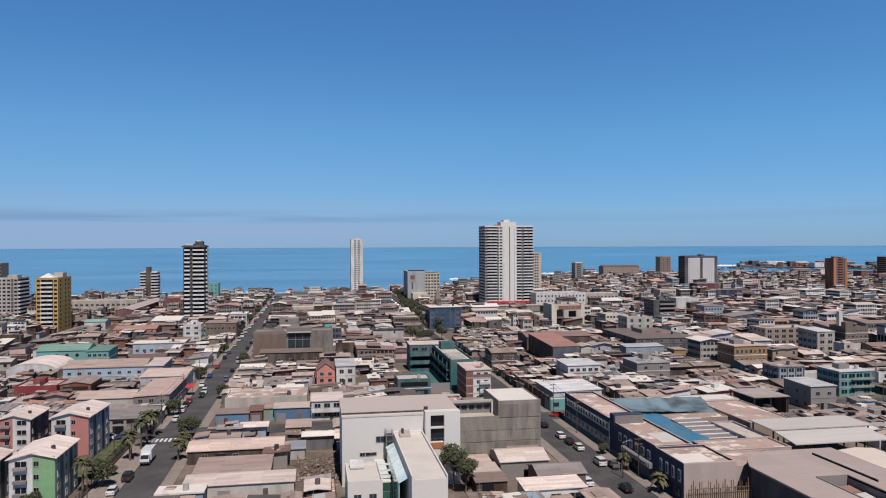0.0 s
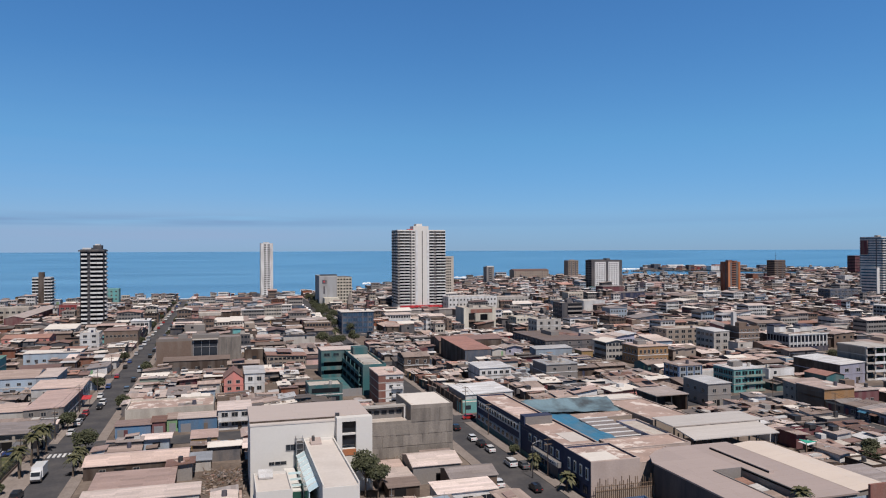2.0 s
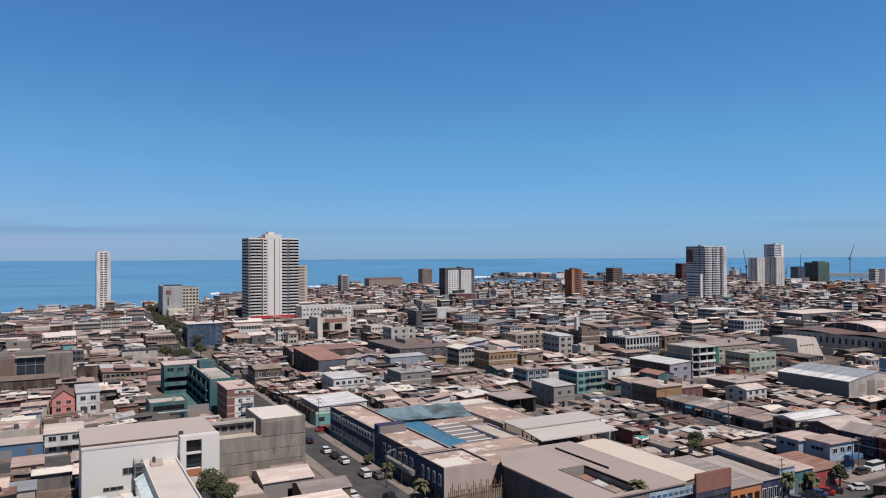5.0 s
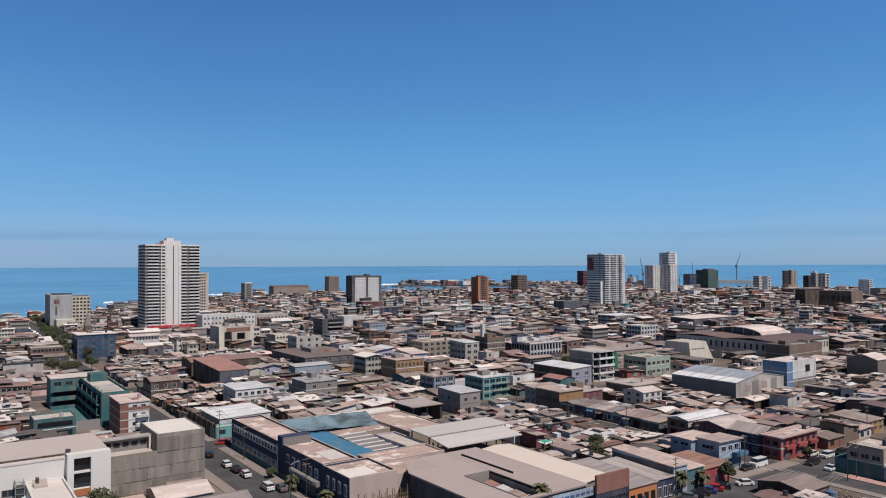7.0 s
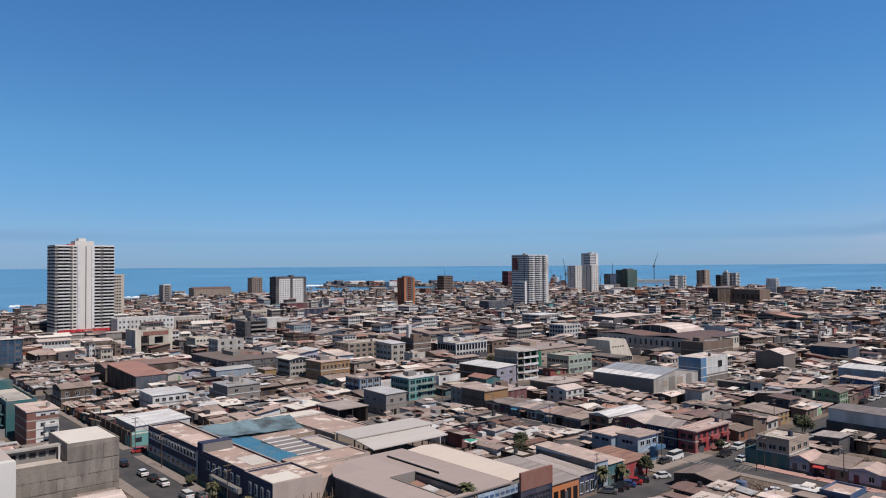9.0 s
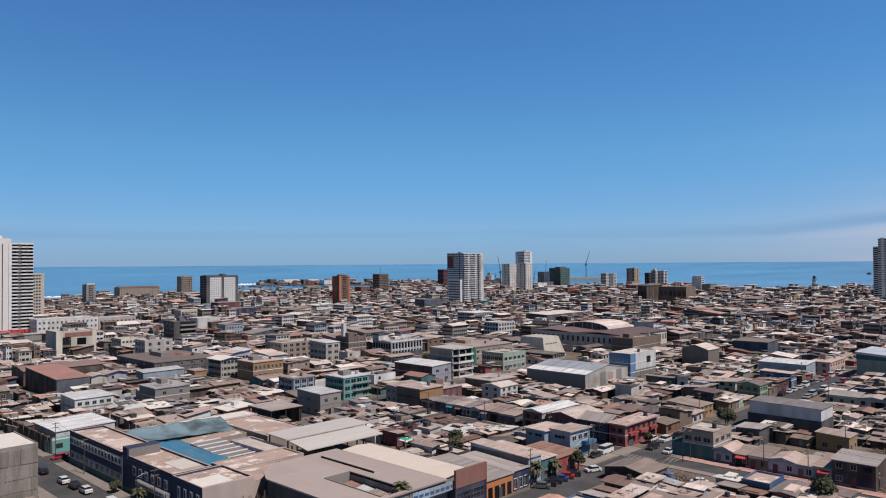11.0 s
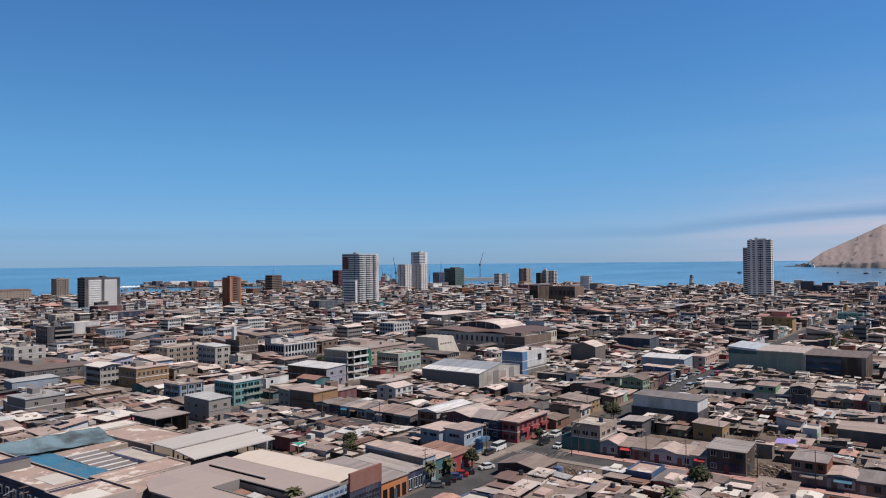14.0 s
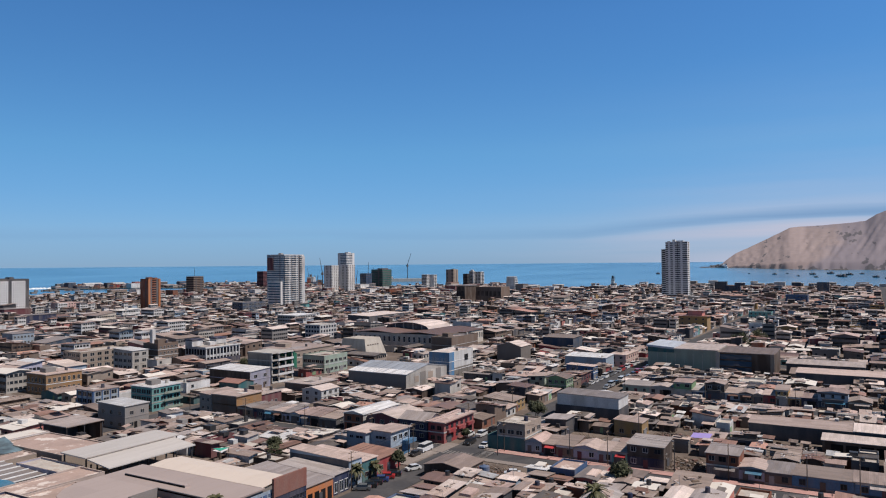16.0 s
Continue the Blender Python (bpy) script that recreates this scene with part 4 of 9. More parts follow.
def building(name, label, x0, y0, x1, y1, h, wall, roof="roof_slab", kind="flat", rise=0.0, floors=2, south=0, flank=0, flank_side="W", win=(1.4, 1.2), frame_m="wall_stone", glass_m="glass", sill=1.0, category="building", over=0.3, group=""):
    claim(x0, y0, x1, y1)
    w, d = x1 - x0, y1 - y0
    t = thing(name, label, category, (x0, y0, 0), group)
    tops(t, kind, wall, roof, w, d, h, rise, over)
    step = (h - 0.5) / floors
    q = random.Random(int(x0 * 7 + y0 * 13))
    if floors > 1 and math.hypot(x0, y0) < 420:
        # belt courses between the storeys, and odds and ends on flat roofs
        m = q.choice(("wall_white", "wall_stone", wall, wall, "wall_grey"))
        for k in range(1, floors):
            s = Solid()
            s.span(m, -0.1, -0.1, k * step + 0.25, w + 0.1, 0, k * step + 0.55)
            s.span(m, -0.1, 0, k * step + 0.25, 0, d, k * step + 0.55)
            s.span(m, w, 0, k * step + 0.25, w + 0.1, d, k * step + 0.55)
            part("belt_course", s, t)
    if kind in ("flat", "slab") and math.hypot(x0, y0) < 500 and w > 6 and wall != "plaster_white":
        top = h - 0.3 if kind == "flat" else h + 0.15
        a, b = q.uniform(0.1, 0.5) * w, q.uniform(0.35, 0.6) * d
        if q.random() < 0.6 and math.hypot(x0, y0) > 200:
            spanned("roof_room", q.choice((wall, wall, "wall_grey", "wall_brown")), t, a, b, top, a + min(w * 0.4, q.uniform(2, 5)), b + d * 0.3, top + q.uniform(1.4, 2.4))
        s = Solid()
        a = q.uniform(0.55, 0.8) * w
        s.tube(q.choice(("steel_dark", "wall_navy", "wall_stone")), (a, d * 0.3, top), (a, d * 0.3, top + 1.3), 0.6, 0.55, 10)
        part("water_tank", s, t)
        for _ in range(2):
            a, b = q.uniform(0.1, 0.7) * w, q.uniform(0.1, 0.7) * d
            spanned("roof_patch", q.choice(("roof_slab", "roof_dust", "roof_rust", "roof_chalk", "roof_grey")), t, a, b, top, a + w * 0.22, b + d * 0.25, top + 0.12)
    if math.hypot(x0, y0) < 430 and floors and h < 12 and kind != "gy" and w > 5 and wall not in ("plaster_white", "concrete", "wall_umber"):
        for k in range(max(1, int(w / 8))):
            a = w * (k + q.uniform(0.25, 0.75)) / max(1, int(w / 8))
            b = q.choice((0.5, 0.5, 1.2))
            spanned("door", q.choice(("wall_dark_brown", "metal_grey", "wall_charcoal", "wall_maroon", "shade_gap")), t, max(0.2, a - b), -0.13, 0, min(w - 0.2, a + b), 0.0, 2.2)
    if south:
        windows(t, 0.4, w - 0.4, sill, south, floors, win[0], win[1], step, "S", 0, frame_m=frame_m, glass_m=glass_m)
    if flank:
        windows(t, 0.4, d - 0.4, sill, flank, floors, win[0], win[1], step, flank_side, 0 if flank_side == "W" else w, frame_m=frame_m, glass_m=glass_m)
    return t


def apartment_block(x, y, w, d, h, paint, label, turn=0.0, flank="pale_green", swap=False):
    """Four-storey social block: half white, half coloured gable front, pale flank with dark stair strips, shallow gable roof."""
    t = building("apartment_block", label, x, y, x + w, y + d, h, "wall_white", "roof_pale", "gy", 1.0, 1, 0, 0, over=0.5, category="apartment block", group="coloured four-storey blocks")
    t.matrix_basis = pose(x, y, 0, 0, 0, turn)
    a, b = (-0.02, w * 0.46) if swap else (w * 0.52, w + 0.02)
    spanned("painted_bay", "wall_" + paint, t, a, -0.12, 0, b, 0, h + 0.35)
    spanned("flank", "wall_" + flank, t, w, 0.02, 0, w + 0.06, d, h - 0.1)
    for q in (0.22, 0.62):
        spanned("stair_strip", "wall_slate", t, w + 0.06, d * q, 0.4, w + 0.12, d * (q + 0.12), h - 0.4)
    for k in range(4):
        z = 0.9 + k * (h / 4)
        window(t, (w * (0.74 if swap else 0.26), -0.02, z + 0.6), 2.2, 1.2, "S", "wall_stone", "glass_deep")
        window(t, (w * (0.3 if swap else 0.6), -0.14, z + 0.6), 1.0, 1.1, "S", "wall_stone", "glass_deep")
        spanned("balcony", "wall_grey", t, w * 0.1, -0.75, z - 0.45, w * 0.4, -0.02, z + 0.1)
        for q in (0.12, 0.46, 0.86):
            window(t, (w + 0.10, d * q, z + 0.6), 1.0, 1.3, "E", "wall_stone", "glass_deep")
    s = Solid()
    s.tube("steel_dark", (w * 0.78, d * 0.35, h + 0.2), (w * 0.78, d * 0.35, h + 1.2), 0.45, 0.4, 10)
    part("water_tank", s, t)
    return t


def build_left():
    apartment_block(-60.5, 151.6, 8.1, 13.4, 10.0, "green", "green and white four-storey apartment block with a pale roof", 0, "pale_green")
    apartment_block(-64.0, 184.8, 8.2, 14.4, 10.4, "coral", "coral and white four-storey apartment block with a pale roof", -3, "lilac")
    # maroon flank: dark red paint with its shadow put into the colour
    apartment_block(-77.6, 190, 7.2, 12, 9.2, "coral", "faded coral and white four-storey apartment block with a pale roof", 0, "maroon", True)
    apartment_block(-73, 150, 8.2, 14.5, 8.4, "teal", "dark teal and white four-storey apartment block")
    t = building("workshop", "low cream workshop with dark door openings beside the avenue", -61, 209, -46.6, 221, 4.3, "wall_cream", "roof_grey", "mono", 0.5, 1)
    for k in range(4):
        # door openings are only dark panels coloured like the shade inside
        spanned("roller_door", "shade_gap", t, 0.6 + 3.5 * k, -0.06, 0, 3.4 + 3.5 * k, 0.1, 2.3)
        spanned("window", "glass", t, 0.6 + 3.5 * k, -0.06, 2.9, 3.4 + 3.5 * k, 0.1, 3.7)
    building("school_wing", "long two-storey bluish-white school wing with a row of small windows", -93, 284, -65, 300, 6.6, "wall_light_blue", "roof_dust", "gx", 1.7, 2, 8, 0, win=(1.3, 1.0))
    building("school_annex", "bluish-white school annex with a pale roof", -64.9, 282.5, -58.5, 300, 6.9, "wall_light_blue", "roof_pale", "mono", 0.5, 2, 2, 4, "E", win=(1.2, 1.0))
    t = building("timber_house", "brown timber two-storey house with a wide pale roof", -86, 259, -76.6, 272, 5.2, "wall_rust", "roof_dust_y", "gy", 0.7, 2, 0, 0)
    # flat dark strips stand in for the shade of two open storeys
    for k in range(2):
        spanned("gallery", "shade_gap", t, 0.8, -0.06, 0.8 + 2.5 * k, 8.6, 0.1, 1.9 + 2.5 * k)
    building("low_house", "low red house with a pale flat roof", -101, 262, -88, 274, 4.4, "wall_red", "roof_membrane", "flat", 0, 1, 3, 2, "E")
    building("long_house", "long low house with a pinkish tan roof by the avenue", -74, 236, -58, 249, 4.6, "wall_stone", "roof_dust", "gx", 1.0, 1, 4, 0)
    t = building("avenue_house", "grey two-storey house with a broad dusty roof beside the avenue", -57, 232, -46.8, 262, 5.6, "wall_grey", "roof_pink", "monox", 0.5, 2, 3, 7, "E")
    building("white_house", "white house with a tan mono-pitch roof beside the avenue", -62, 263, -47, 276, 6.2, "wall_white", "roof_dust", "mono", 0.7, 2, 2, 3, "E")
    # long sheds and painted shops on the other side of the avenue
    building("shed", "long narrow shed with a bleached sheet roof", -29, 150.5, -7.7, 157, 3.4, "wall_stone", "roof_pale", "mono", 0.3, 1, 0, 0)
    building("shed", "small white shed with a light blue front", -33, 146, -24.5, 150.3, 3.6, "wall_light_blue", "roof_white", "slab", 0, 1, 0, 0)
    building("shed", "broad low shed with a pinkish sheet roof", -28.5, 159, -13, 170, 3.0, "wall_brown", "roof_pink", "mono", 0.5, 1, 0, 0)
    building("shed", "long shed with a dusty gabled roof", -32.5, 177, -11, 187, 3.1, "wall_dark_brown", "roof_dust", "gx", 0.9, 1, 3, 0)
    for x0, y0, x1, y1, h, wall, roof, lab in ((-31, 214, -22.1, 219, 3.4, "wall_azure", "roof_pink", "small bright blue shop under a pink sheet roof"), (-22, 215.5, -18.5, 221, 3.6, "wall_maroon", "roof_rust", "narrow dark red shop with a rusty roof"),
                                               (-18.3, 218, -15.4, 224, 3.6, "wall_green", "roof_dust", "narrow green shop with a dusty roof"), (-15.2, 216.5, -5, 222, 3.8, "wall_azure", "roof_pale", "blue and white shop with a pale roof")):
        t = building("shop", lab, x0, y0, x1, y1, h, wall, roof, "mono", 0.4, 1, 0, 0, group="painted shops near the avenue")
        spanned("shutter", "metal_grey", t, 0.6, -0.06, 0, min(3.2, x1 - x0 - 0.6), 0.05, 2.3)
    t = building("flats", "white two-storey house with a long balcony and dark windows", -4.7, 215.5, 4.2, 226, 5.6, "wall_white", "roof_pale", "mono", 0.4, 2, 3, 0, win=(1.8, 1.3))
    spanned("balcony", "wall_white", t, 0.2, -1.2, 2.6, 8.7, -1.05, 3.5)
    spanned("balcony_floor", "wall_stone", t, 0.2, -1.2, 2.4, 8.7, 0, 2.6)
    building("shop", "small yellow-ochre shop with a pinkish roof", -11, 196, -4.8, 203, 3.1, "wall_ochre", "roof_pink", "mono", 0.4, 1, 2, 0)
    building("shed", "small shed with a pale blue sheet roof", -10.6, 177, -6, 183, 2.6, "wall_stone", "roof_blue", "mono", 0.3, 1, 0, 0)
    building("store", "long beige store with a flat cement roof", -30, 226, -6, 240, 5.0, "wall_cream", "roof_membrane", "flat", 0, 1, 4, 0)
    claim(-62, 164.5, -49, 208.5)
    claim(-66, 164.5, -62, 181)
    t = building("church_hall", "aqua hall with a green sheet roof and round windows", -119, 333, -99, 347, 6.6, "wall_aqua", "roof_green", "gx", 1.8, 1)
    for k in range(3):
        s = Solid()
        s.tube("shade_gap", (8 + 4 * k, -0.08, 4.6), (8 + 4 * k, 0.1, 4.6), 0.7, 0.7, 12)
        part("round_window", s, t)
    building("church_annex", "aqua annex with a green roof and stacked windows", -98.9, 331, -90, 346, 6.4, "wall_aqua", "roof_green", "mono", 0.6, 2, 4, 0)
    t = thing("vaulted_shed", "pale vaulted shed with a curved dusty roof", "shed", (-119, 302, 0))
    claim(-119, 302, -101, 324)
    v = Solid()
    n = 12
    ring = [(9 - 9 * math.cos(math.pi * k / n), 3 + 3.2 * math.sin(math.pi * k / n)) for k in range(n + 1)]
    v.vault("roof_pale", ring, 0, 22, 0.2)
    part("roof", v, t)
    s = Solid()
    s.raw([(0, 0.1, 0), (18, 0.1, 0)] + [(a, 0.1, z - 0.2) for a, z in ring[::-1]], [tuple(range(n + 3))], "wall_white")
    s.span("wall_white", 0, 0.1, 0, 0.2, 22, 3)
    s.span("wall_white", 17.8, 0.1, 0, 18, 22, 3)
    part("wall", s, t)
    t = building("walled_hall", "grey concrete hall with a glazed middle bay", -31, 338, 4, 350, 12, "wall_umber", "roof_grey", "flat", 0, 1)
    spanned("end_panel", "concrete", t, 25.6, -0.3, 0, 35.1, 0.0, 12.3)
    spanned("end_panel", "wall_brown", t, -0.1, -0.12, 0, 14.2, 0.0, 11.0)
    spanned("roof_room", "wall_grey", t, 14.4, 2, 11.7, 25.8, 9, 13.2)
    for k in range(4):
        spanned("panel_joint", "wall_charcoal", t, 26.6 + 2.2 * k, -0.34, 0.2, 26.7 + 2.2 * k, -0.3, 12.2)
    building("shed", "long low shed with an old brown roof before the concrete hall", -27, 322, -1, 333, 4.8, "wall_dark_brown", "roof_umber", "gx", 0.9, 1, 5, 0)
    spanned("glazing", "glass", t, 15, -0.1, 4.5, 25, 0.1, 11.4)
    for k in range(4):
        spanned("mullion", "metal_grey", t, 15 + 3.3 * k, -0.2, 4.5, 15.15 + 3.3 * k, -0.1, 11.4)
    spanned("transom", "metal_grey", t, 15, -0.22, 8.2, 25, -0.1, 8.4)
    spanned("canopy", "roof_slab", t, 14.6, -1.4, 11.4, 25.4, 0, 11.8)
    building("brick_block", "red-brown two-storey block under a flat roof", -63, 417.5, -46.6, 432, 8.6, "wall_brown", "roof_pink", "slab", 0, 2, 8, 0)
    building("seaside_school", "long cream school by the sea", -200, 596, -139, 610, 9.5, "wall_cream", "roof_slab", "flat", 0, 2, 16, 0, win=(2.2, 1.6))
    building("red_hall", "long dark red hall with a pale roof", -138, 530, -126.6, 632, 7.4, "wall_maroon", "roof_pale", "gy", 1.2, 1, 3, 0, "E")
    building("red_offices", "dark red office block with window bands", -118, 590, -96, 604, 11, "wall_red", "roof_grey", "flat", 0, 3, 6, 0, win=(2.6, 1.4))
    building("shore_house", "pale green seaside building", -104, 700, -92, 712, 17, "wall_aqua", "roof_slab", "flat", 0, 5, 3, 0)


def rubble_heap(x0, y0, x1, y1, n, seed, label):
    """Broken timber, sheets and masonry thrown together in a yard."""
    q = random.Random(seed)
    t = thing("rubble_heap", label, "rubble", (x0, y0, 0))
    s = Solid()
    w, d = x1 - x0, y1 - y0
    for _ in range(n):
        a, b = q.uniform(0, w), q.uniform(0, d)
        high = 1.6 * max(0.15, math.sin(math.pi * a / w) * math.sin(math.pi * b / d))
        if q.random() < 0.55:
            l, g = q.uniform(0.8, 3.0), q.uniform(0, 3.1)
            z = q.uniform(0.1, high)
            s.tube(q.choice(("timber", "timber", "rubble", "wall_brown")), (a, b, z), (a + l * math.cos(g), b + l * math.sin(g), z + q.uniform(-0.3, 0.9)), 0.07, 0.06, 4)
        else:
            r = q.uniform(0.2, 0.8)
            s.box(q.choice(("rubble", "wall_grey", "roof_dust", "roof_rust", "wall_tan")), (a, b, q.uniform(0, high)), (r, r * q.uniform(0.5, 1.5), r * 0.5), q.uniform(0, 3))
    tagged(part("debris", s, t), kind="stuff")
    claim(x0, y0, x1, y1, 0)


def build_white_block():
    rubble_heap(-7.4, 159, 1.4, 176, 420, 2, "heap of broken timber and rubble in a roofless yard")
    rubble_heap(178, 38, 190, 46, 260, 3, "broken timber and rubble in a gap between houses")
    rubble_heap(190, 68, 200, 78, 260, 4, "collapsed roof timbers and rubble in a yard")
    rubble_heap(205, 47, 216, 56, 200, 5, "scattered rubble and boards behind the stalls")
    # the plain white block with its long front wing
    t = building("office_block", "plain white office block with a taupe roof", 2, 155, 26.5, 171.5, 14.55, "plaster_white", "roof_chalk", "slab", 0, 1, over=0.10)
    spanned("raised_roof", "roof_office", t, -0.12, 1.5, 14.72, 24.62, 16.65, 15.2)
    # dark brown strip painted for the shadow line below the raised roof
    spanned("gutter", "wall_dark_brown", t, -0.08, 1.38, 14.72, 17.1, 1.5, 15.05)
    s = Solid()
    s.span("plaster_white", 17.2, -2.2, -0.2, 18.3, -0.02, 15.4)
    s.span("plaster_white", 21.2, -2.2, -0.2, 24.6, -0.02, 15.4)
    s.span("plaster_white", 18.3, -2.0, -0.2, 21.2, -0.02, 8.9)
    s.span("plaster_white", 18.3, -2.2, 14.6, 21.2, -0.02, 15.4)
    s.span("plaster_white", 18.3, -1.9, 11.78, 21.2, -0.02, 12.12)
    part("stair_tower", s, t)
    for z0, z1, m in ((12.1, 14.5, "glass"), (9.5, 11.8, "glass")):
        window(t, (19.75, -1.2, (z0 + z1) / 2), 2.9, z1 - z0, "S", "steel_dark", m, 1)
    spanned("spandrel", "wall_orange", t, 18.3, -2.1, 7.6, 21.2, -2.0, 8.9)
    for x, z, w, h in ((8.0, 9.6, 2.0, 1.3), (4.2, 6.6, 1.1, 0.7), (6.0, 6.6, 2.4, 0.7), (6.2, 3.4, 1.5, 1.3), (8.2, 3.4, 1.5, 1.3), (3.0, 3.4, 1.4, 1.2), (8.0, 1.0, 1.2, 1.2)):
        window(t, (x, -0.02, z), w, h, "S", "metal_grey", "glass", 2)
    s = Solid()
    s.span("steel_dark", 17.3, 0.3, 15.1, 18.1, 1.1, 15.9)
    part("roof_vent", s, t)
    # front wing, roof at a lower level
    g = thing("office_wing", "long white front wing with a dusty flat roof and glazed side", "building", (12.6, 124, 0))
    claim(10, 122, 20, 155)
    s = Solid()
    s.span("plaster_white", 0, 0, -0.2, 6.2, 30.9, 10.6)
    for q in ((0, 0, 0.25, 30.9), (5.95, 0, 6.2, 30.9), (0.25, 30.5, 5.95, 30.9)):
        s.span("plaster_white", q[0], q[1], 10.6, q[2], q[3], 11.2)
    part("wall", s, g)
    s = Solid()
    s.span("roof_chalk", 0.25, 0.2, 10.6, 5.95, 30.5, 10.72)
    part("roof", s, g)
    s = Solid()
    s.tilted("roof_taupe", 1.1, 27.2, 3.3, 29.6, 11.0, 11.0, 11.7, 11.7, 0.5)
    s.span("steel_dark", 1.5, 28.2, 11.3, 2.0, 29.2, 12.2)
    part("roof_hatch", s, g)
    for k in range(9):
        spanned("glass_panel", "glass_green" if k % 3 else "glass_pale", g, -1.65, 5 + 2.9 * k, 0.2, -1.55, 7.7 + 2.9 * k, 8.3)
        s = Solid()
        s.tilted("glass_pale", -1.7, 5 + 2.9 * k, -0.02, 7.75 + 2.9 * k, 8.55, 9.5, 9.5, 8.55, 0.08)
        part("roof_pane", s, g)
        s = Solid()
        s.tilted("paint_white", -1.85, 7.76 + 2.9 * k, -0.02, 7.88 + 2.9 * k, 8.65, 9.6, 9.6, 8.65, 0.2)
        part("rib", s, g)
    s = Solid()
    for a in (-1.7, -0.3):
        for b in (28.2, 30.5):
            s.span("metal_grey", a, b, 8.6, a + 0.12, b + 0.12, 12.0)
    for z in (9.8, 10.9, 11.9):
        s.span("metal_grey", -1.7, 28.2, z, -0.2, 28.3, z + 0.1)
        s.span("metal_grey", -1.7, 28.2, z, -1.6, 30.6, z + 0.1)
    part("stair_cage", s, g)
    spanned("cage_floor", "steel_dark", g, -1.6, 28.4, 8.8, -0.3, 30.4, 11.0)
    # low block beside it
    b = building("annex", "low white annex with a dusty roof", 2.2, 132, 8.4, 143.5, 8.2, "plaster_white", "roof_chalk", "flat", 0, 2, 2, 0)
    s = Solid()
    s.tilted("roof_zinc", 0.8, 8.4, 3.4, 10.4, 8.3, 8.3, 9.3, 9.3, 0.3)
    part("roof_hatch", s, b)
    l = thing("light_well", "white link with a glazed green wall", "building", (8.6, 140, 0))
    spanned("wall", "plaster_white", l, 0, 0, -0.2, 2.2, 14.8, 5.5)
    for k in range(3):
        spanned("glass_panel", "glass_green", l, 0.15, -0.12, 0.4 + 1.7 * k, 2.1, -0.02, 1.9 + 1.7 * k)
    for z in (5.9, 6.9, 7.9):
        spanned("walkway_bar", "glass_pale", l, -0.1, 1.2 + 0.5 * z - 2.9, z, 2.2, 1.5 + 0.5 * z - 2.9, z + 0.35)
    claim(8, 138, 12, 155)
    # raw concrete block at the corner of the street
    c = thing("concrete_block", "raw grey concrete block with a pale flat roof", "building", (29.4, 174, 0))
    claim(26, 172, 52, 192)
    s = Solid()
    s.span("concrete", 0, 0, -0.2, 21.4, 16, 8.3)
    s.span("concrete", 0, 0, 8.3, 10.8, 0.25, 8.9)
    s.span("concrete", 10.8, 0, 8.3, 21.4, 16, 12.0)
    for q in ((10.8, 0, 21.4, 0.25), (21.15, 0.25, 21.4, 16), (10.8, 0.25, 11.05, 16)):
        s.span("concrete", q[0], q[1], 12.0, q[2], q[3], 12.5)
    part("wall", s, c)
    spanned("roof", "roof_white", c, 11.05, 0.25, 12.0, 21.15, 15.8, 12.3)
    spanned("terrace", "roof_slab", c, 0.1, 0.25, 8.3, 10.8, 15.8, 8.42)
    s = Solid()
    s.span("wall_grey", 0.1, 6, 8.42, 10.8, 6.3, 11.4)
    s.span("wall_stone", -0.2, 5.0, 11.2, 10.9, 7.0, 11.6)
    part("back_wall", s, c)
    for k in range(5):
        spanned("window", "glass", c, 1.0 + 1.9 * k, 5.93, 9.4, 2.3 + 1.9 * k, 6.05, 10.4)
    spanned("post", "paint_white", c, 10.2, 4.7, 8.42, 10.6, 5.1, 11.2)
    q = random.Random(4)
    for z0, z1 in ((0.0, 2.7), (2.74, 5.45), (5.5, 8.2), (8.4, 11.9)):
        a = 0.05 if z0 < 8.3 else 10.9
        while a < 21.2:
            b = min(21.35, a + q.uniform(2.2, 5.2))
            spanned("form_panel", "concrete", c, a, -0.03 - q.uniform(0, 0.10), z0 + q.uniform(0, 0.14), b - 0.06, 0.01, z1 - q.uniform(0, 0.22))
            a = b
    for k in range(13):
        spanned("form_tie", "wall_dark_brown", c, 0.8 + 1.6 * k, -0.2, 5.38, 0.9 + 1.6 * k, 0.0, 5.5)
    # sheds and litter below it
    rubble_heap(28.6, 164, 46, 171.5, 260, 12, "litter, boards and red crates behind the sheds")
    for x0, y0, x1, y1, z, m in ((28.4, 158, 34.6, 163.5, 2.5, "roof_dust"), (27.8, 151.5, 34.8, 156.5, 2.7, "roof_pale"), (28.6, 146, 35, 150.6, 2.4, "roof_umber"), (41, 164.5, 48, 168.5, 2.6, "roof_dust_y")):
        building("lean_to", "low lean-to with loose dusty roof sheets", x0, y0, x1, y1, z, "wall_dark_brown", m, "mono", 0.35, 1, 0, 0, category="shed", group="lean-tos in the yard")
    building("shed", "long shed with a ribbed pale roof", 35.4, 153, 46, 163, 4.0, "wall_grey", "roof_pale", "gx", 1.2, 1, 0, 0)
    building("shed", "low shed with a hipped grey roof", 41, 144, 51, 151.5, 3.6, "wall_brown", "roof_grey", "gx", 1.0, 1, 2, 0)
    building("shed", "white shed with dark doors and a pale roof", 36, 136, 48, 142, 3.6, "wall_white", "roof_pale", "mono", 0.4, 1, 3, 0, win=(2.2, 1.6))


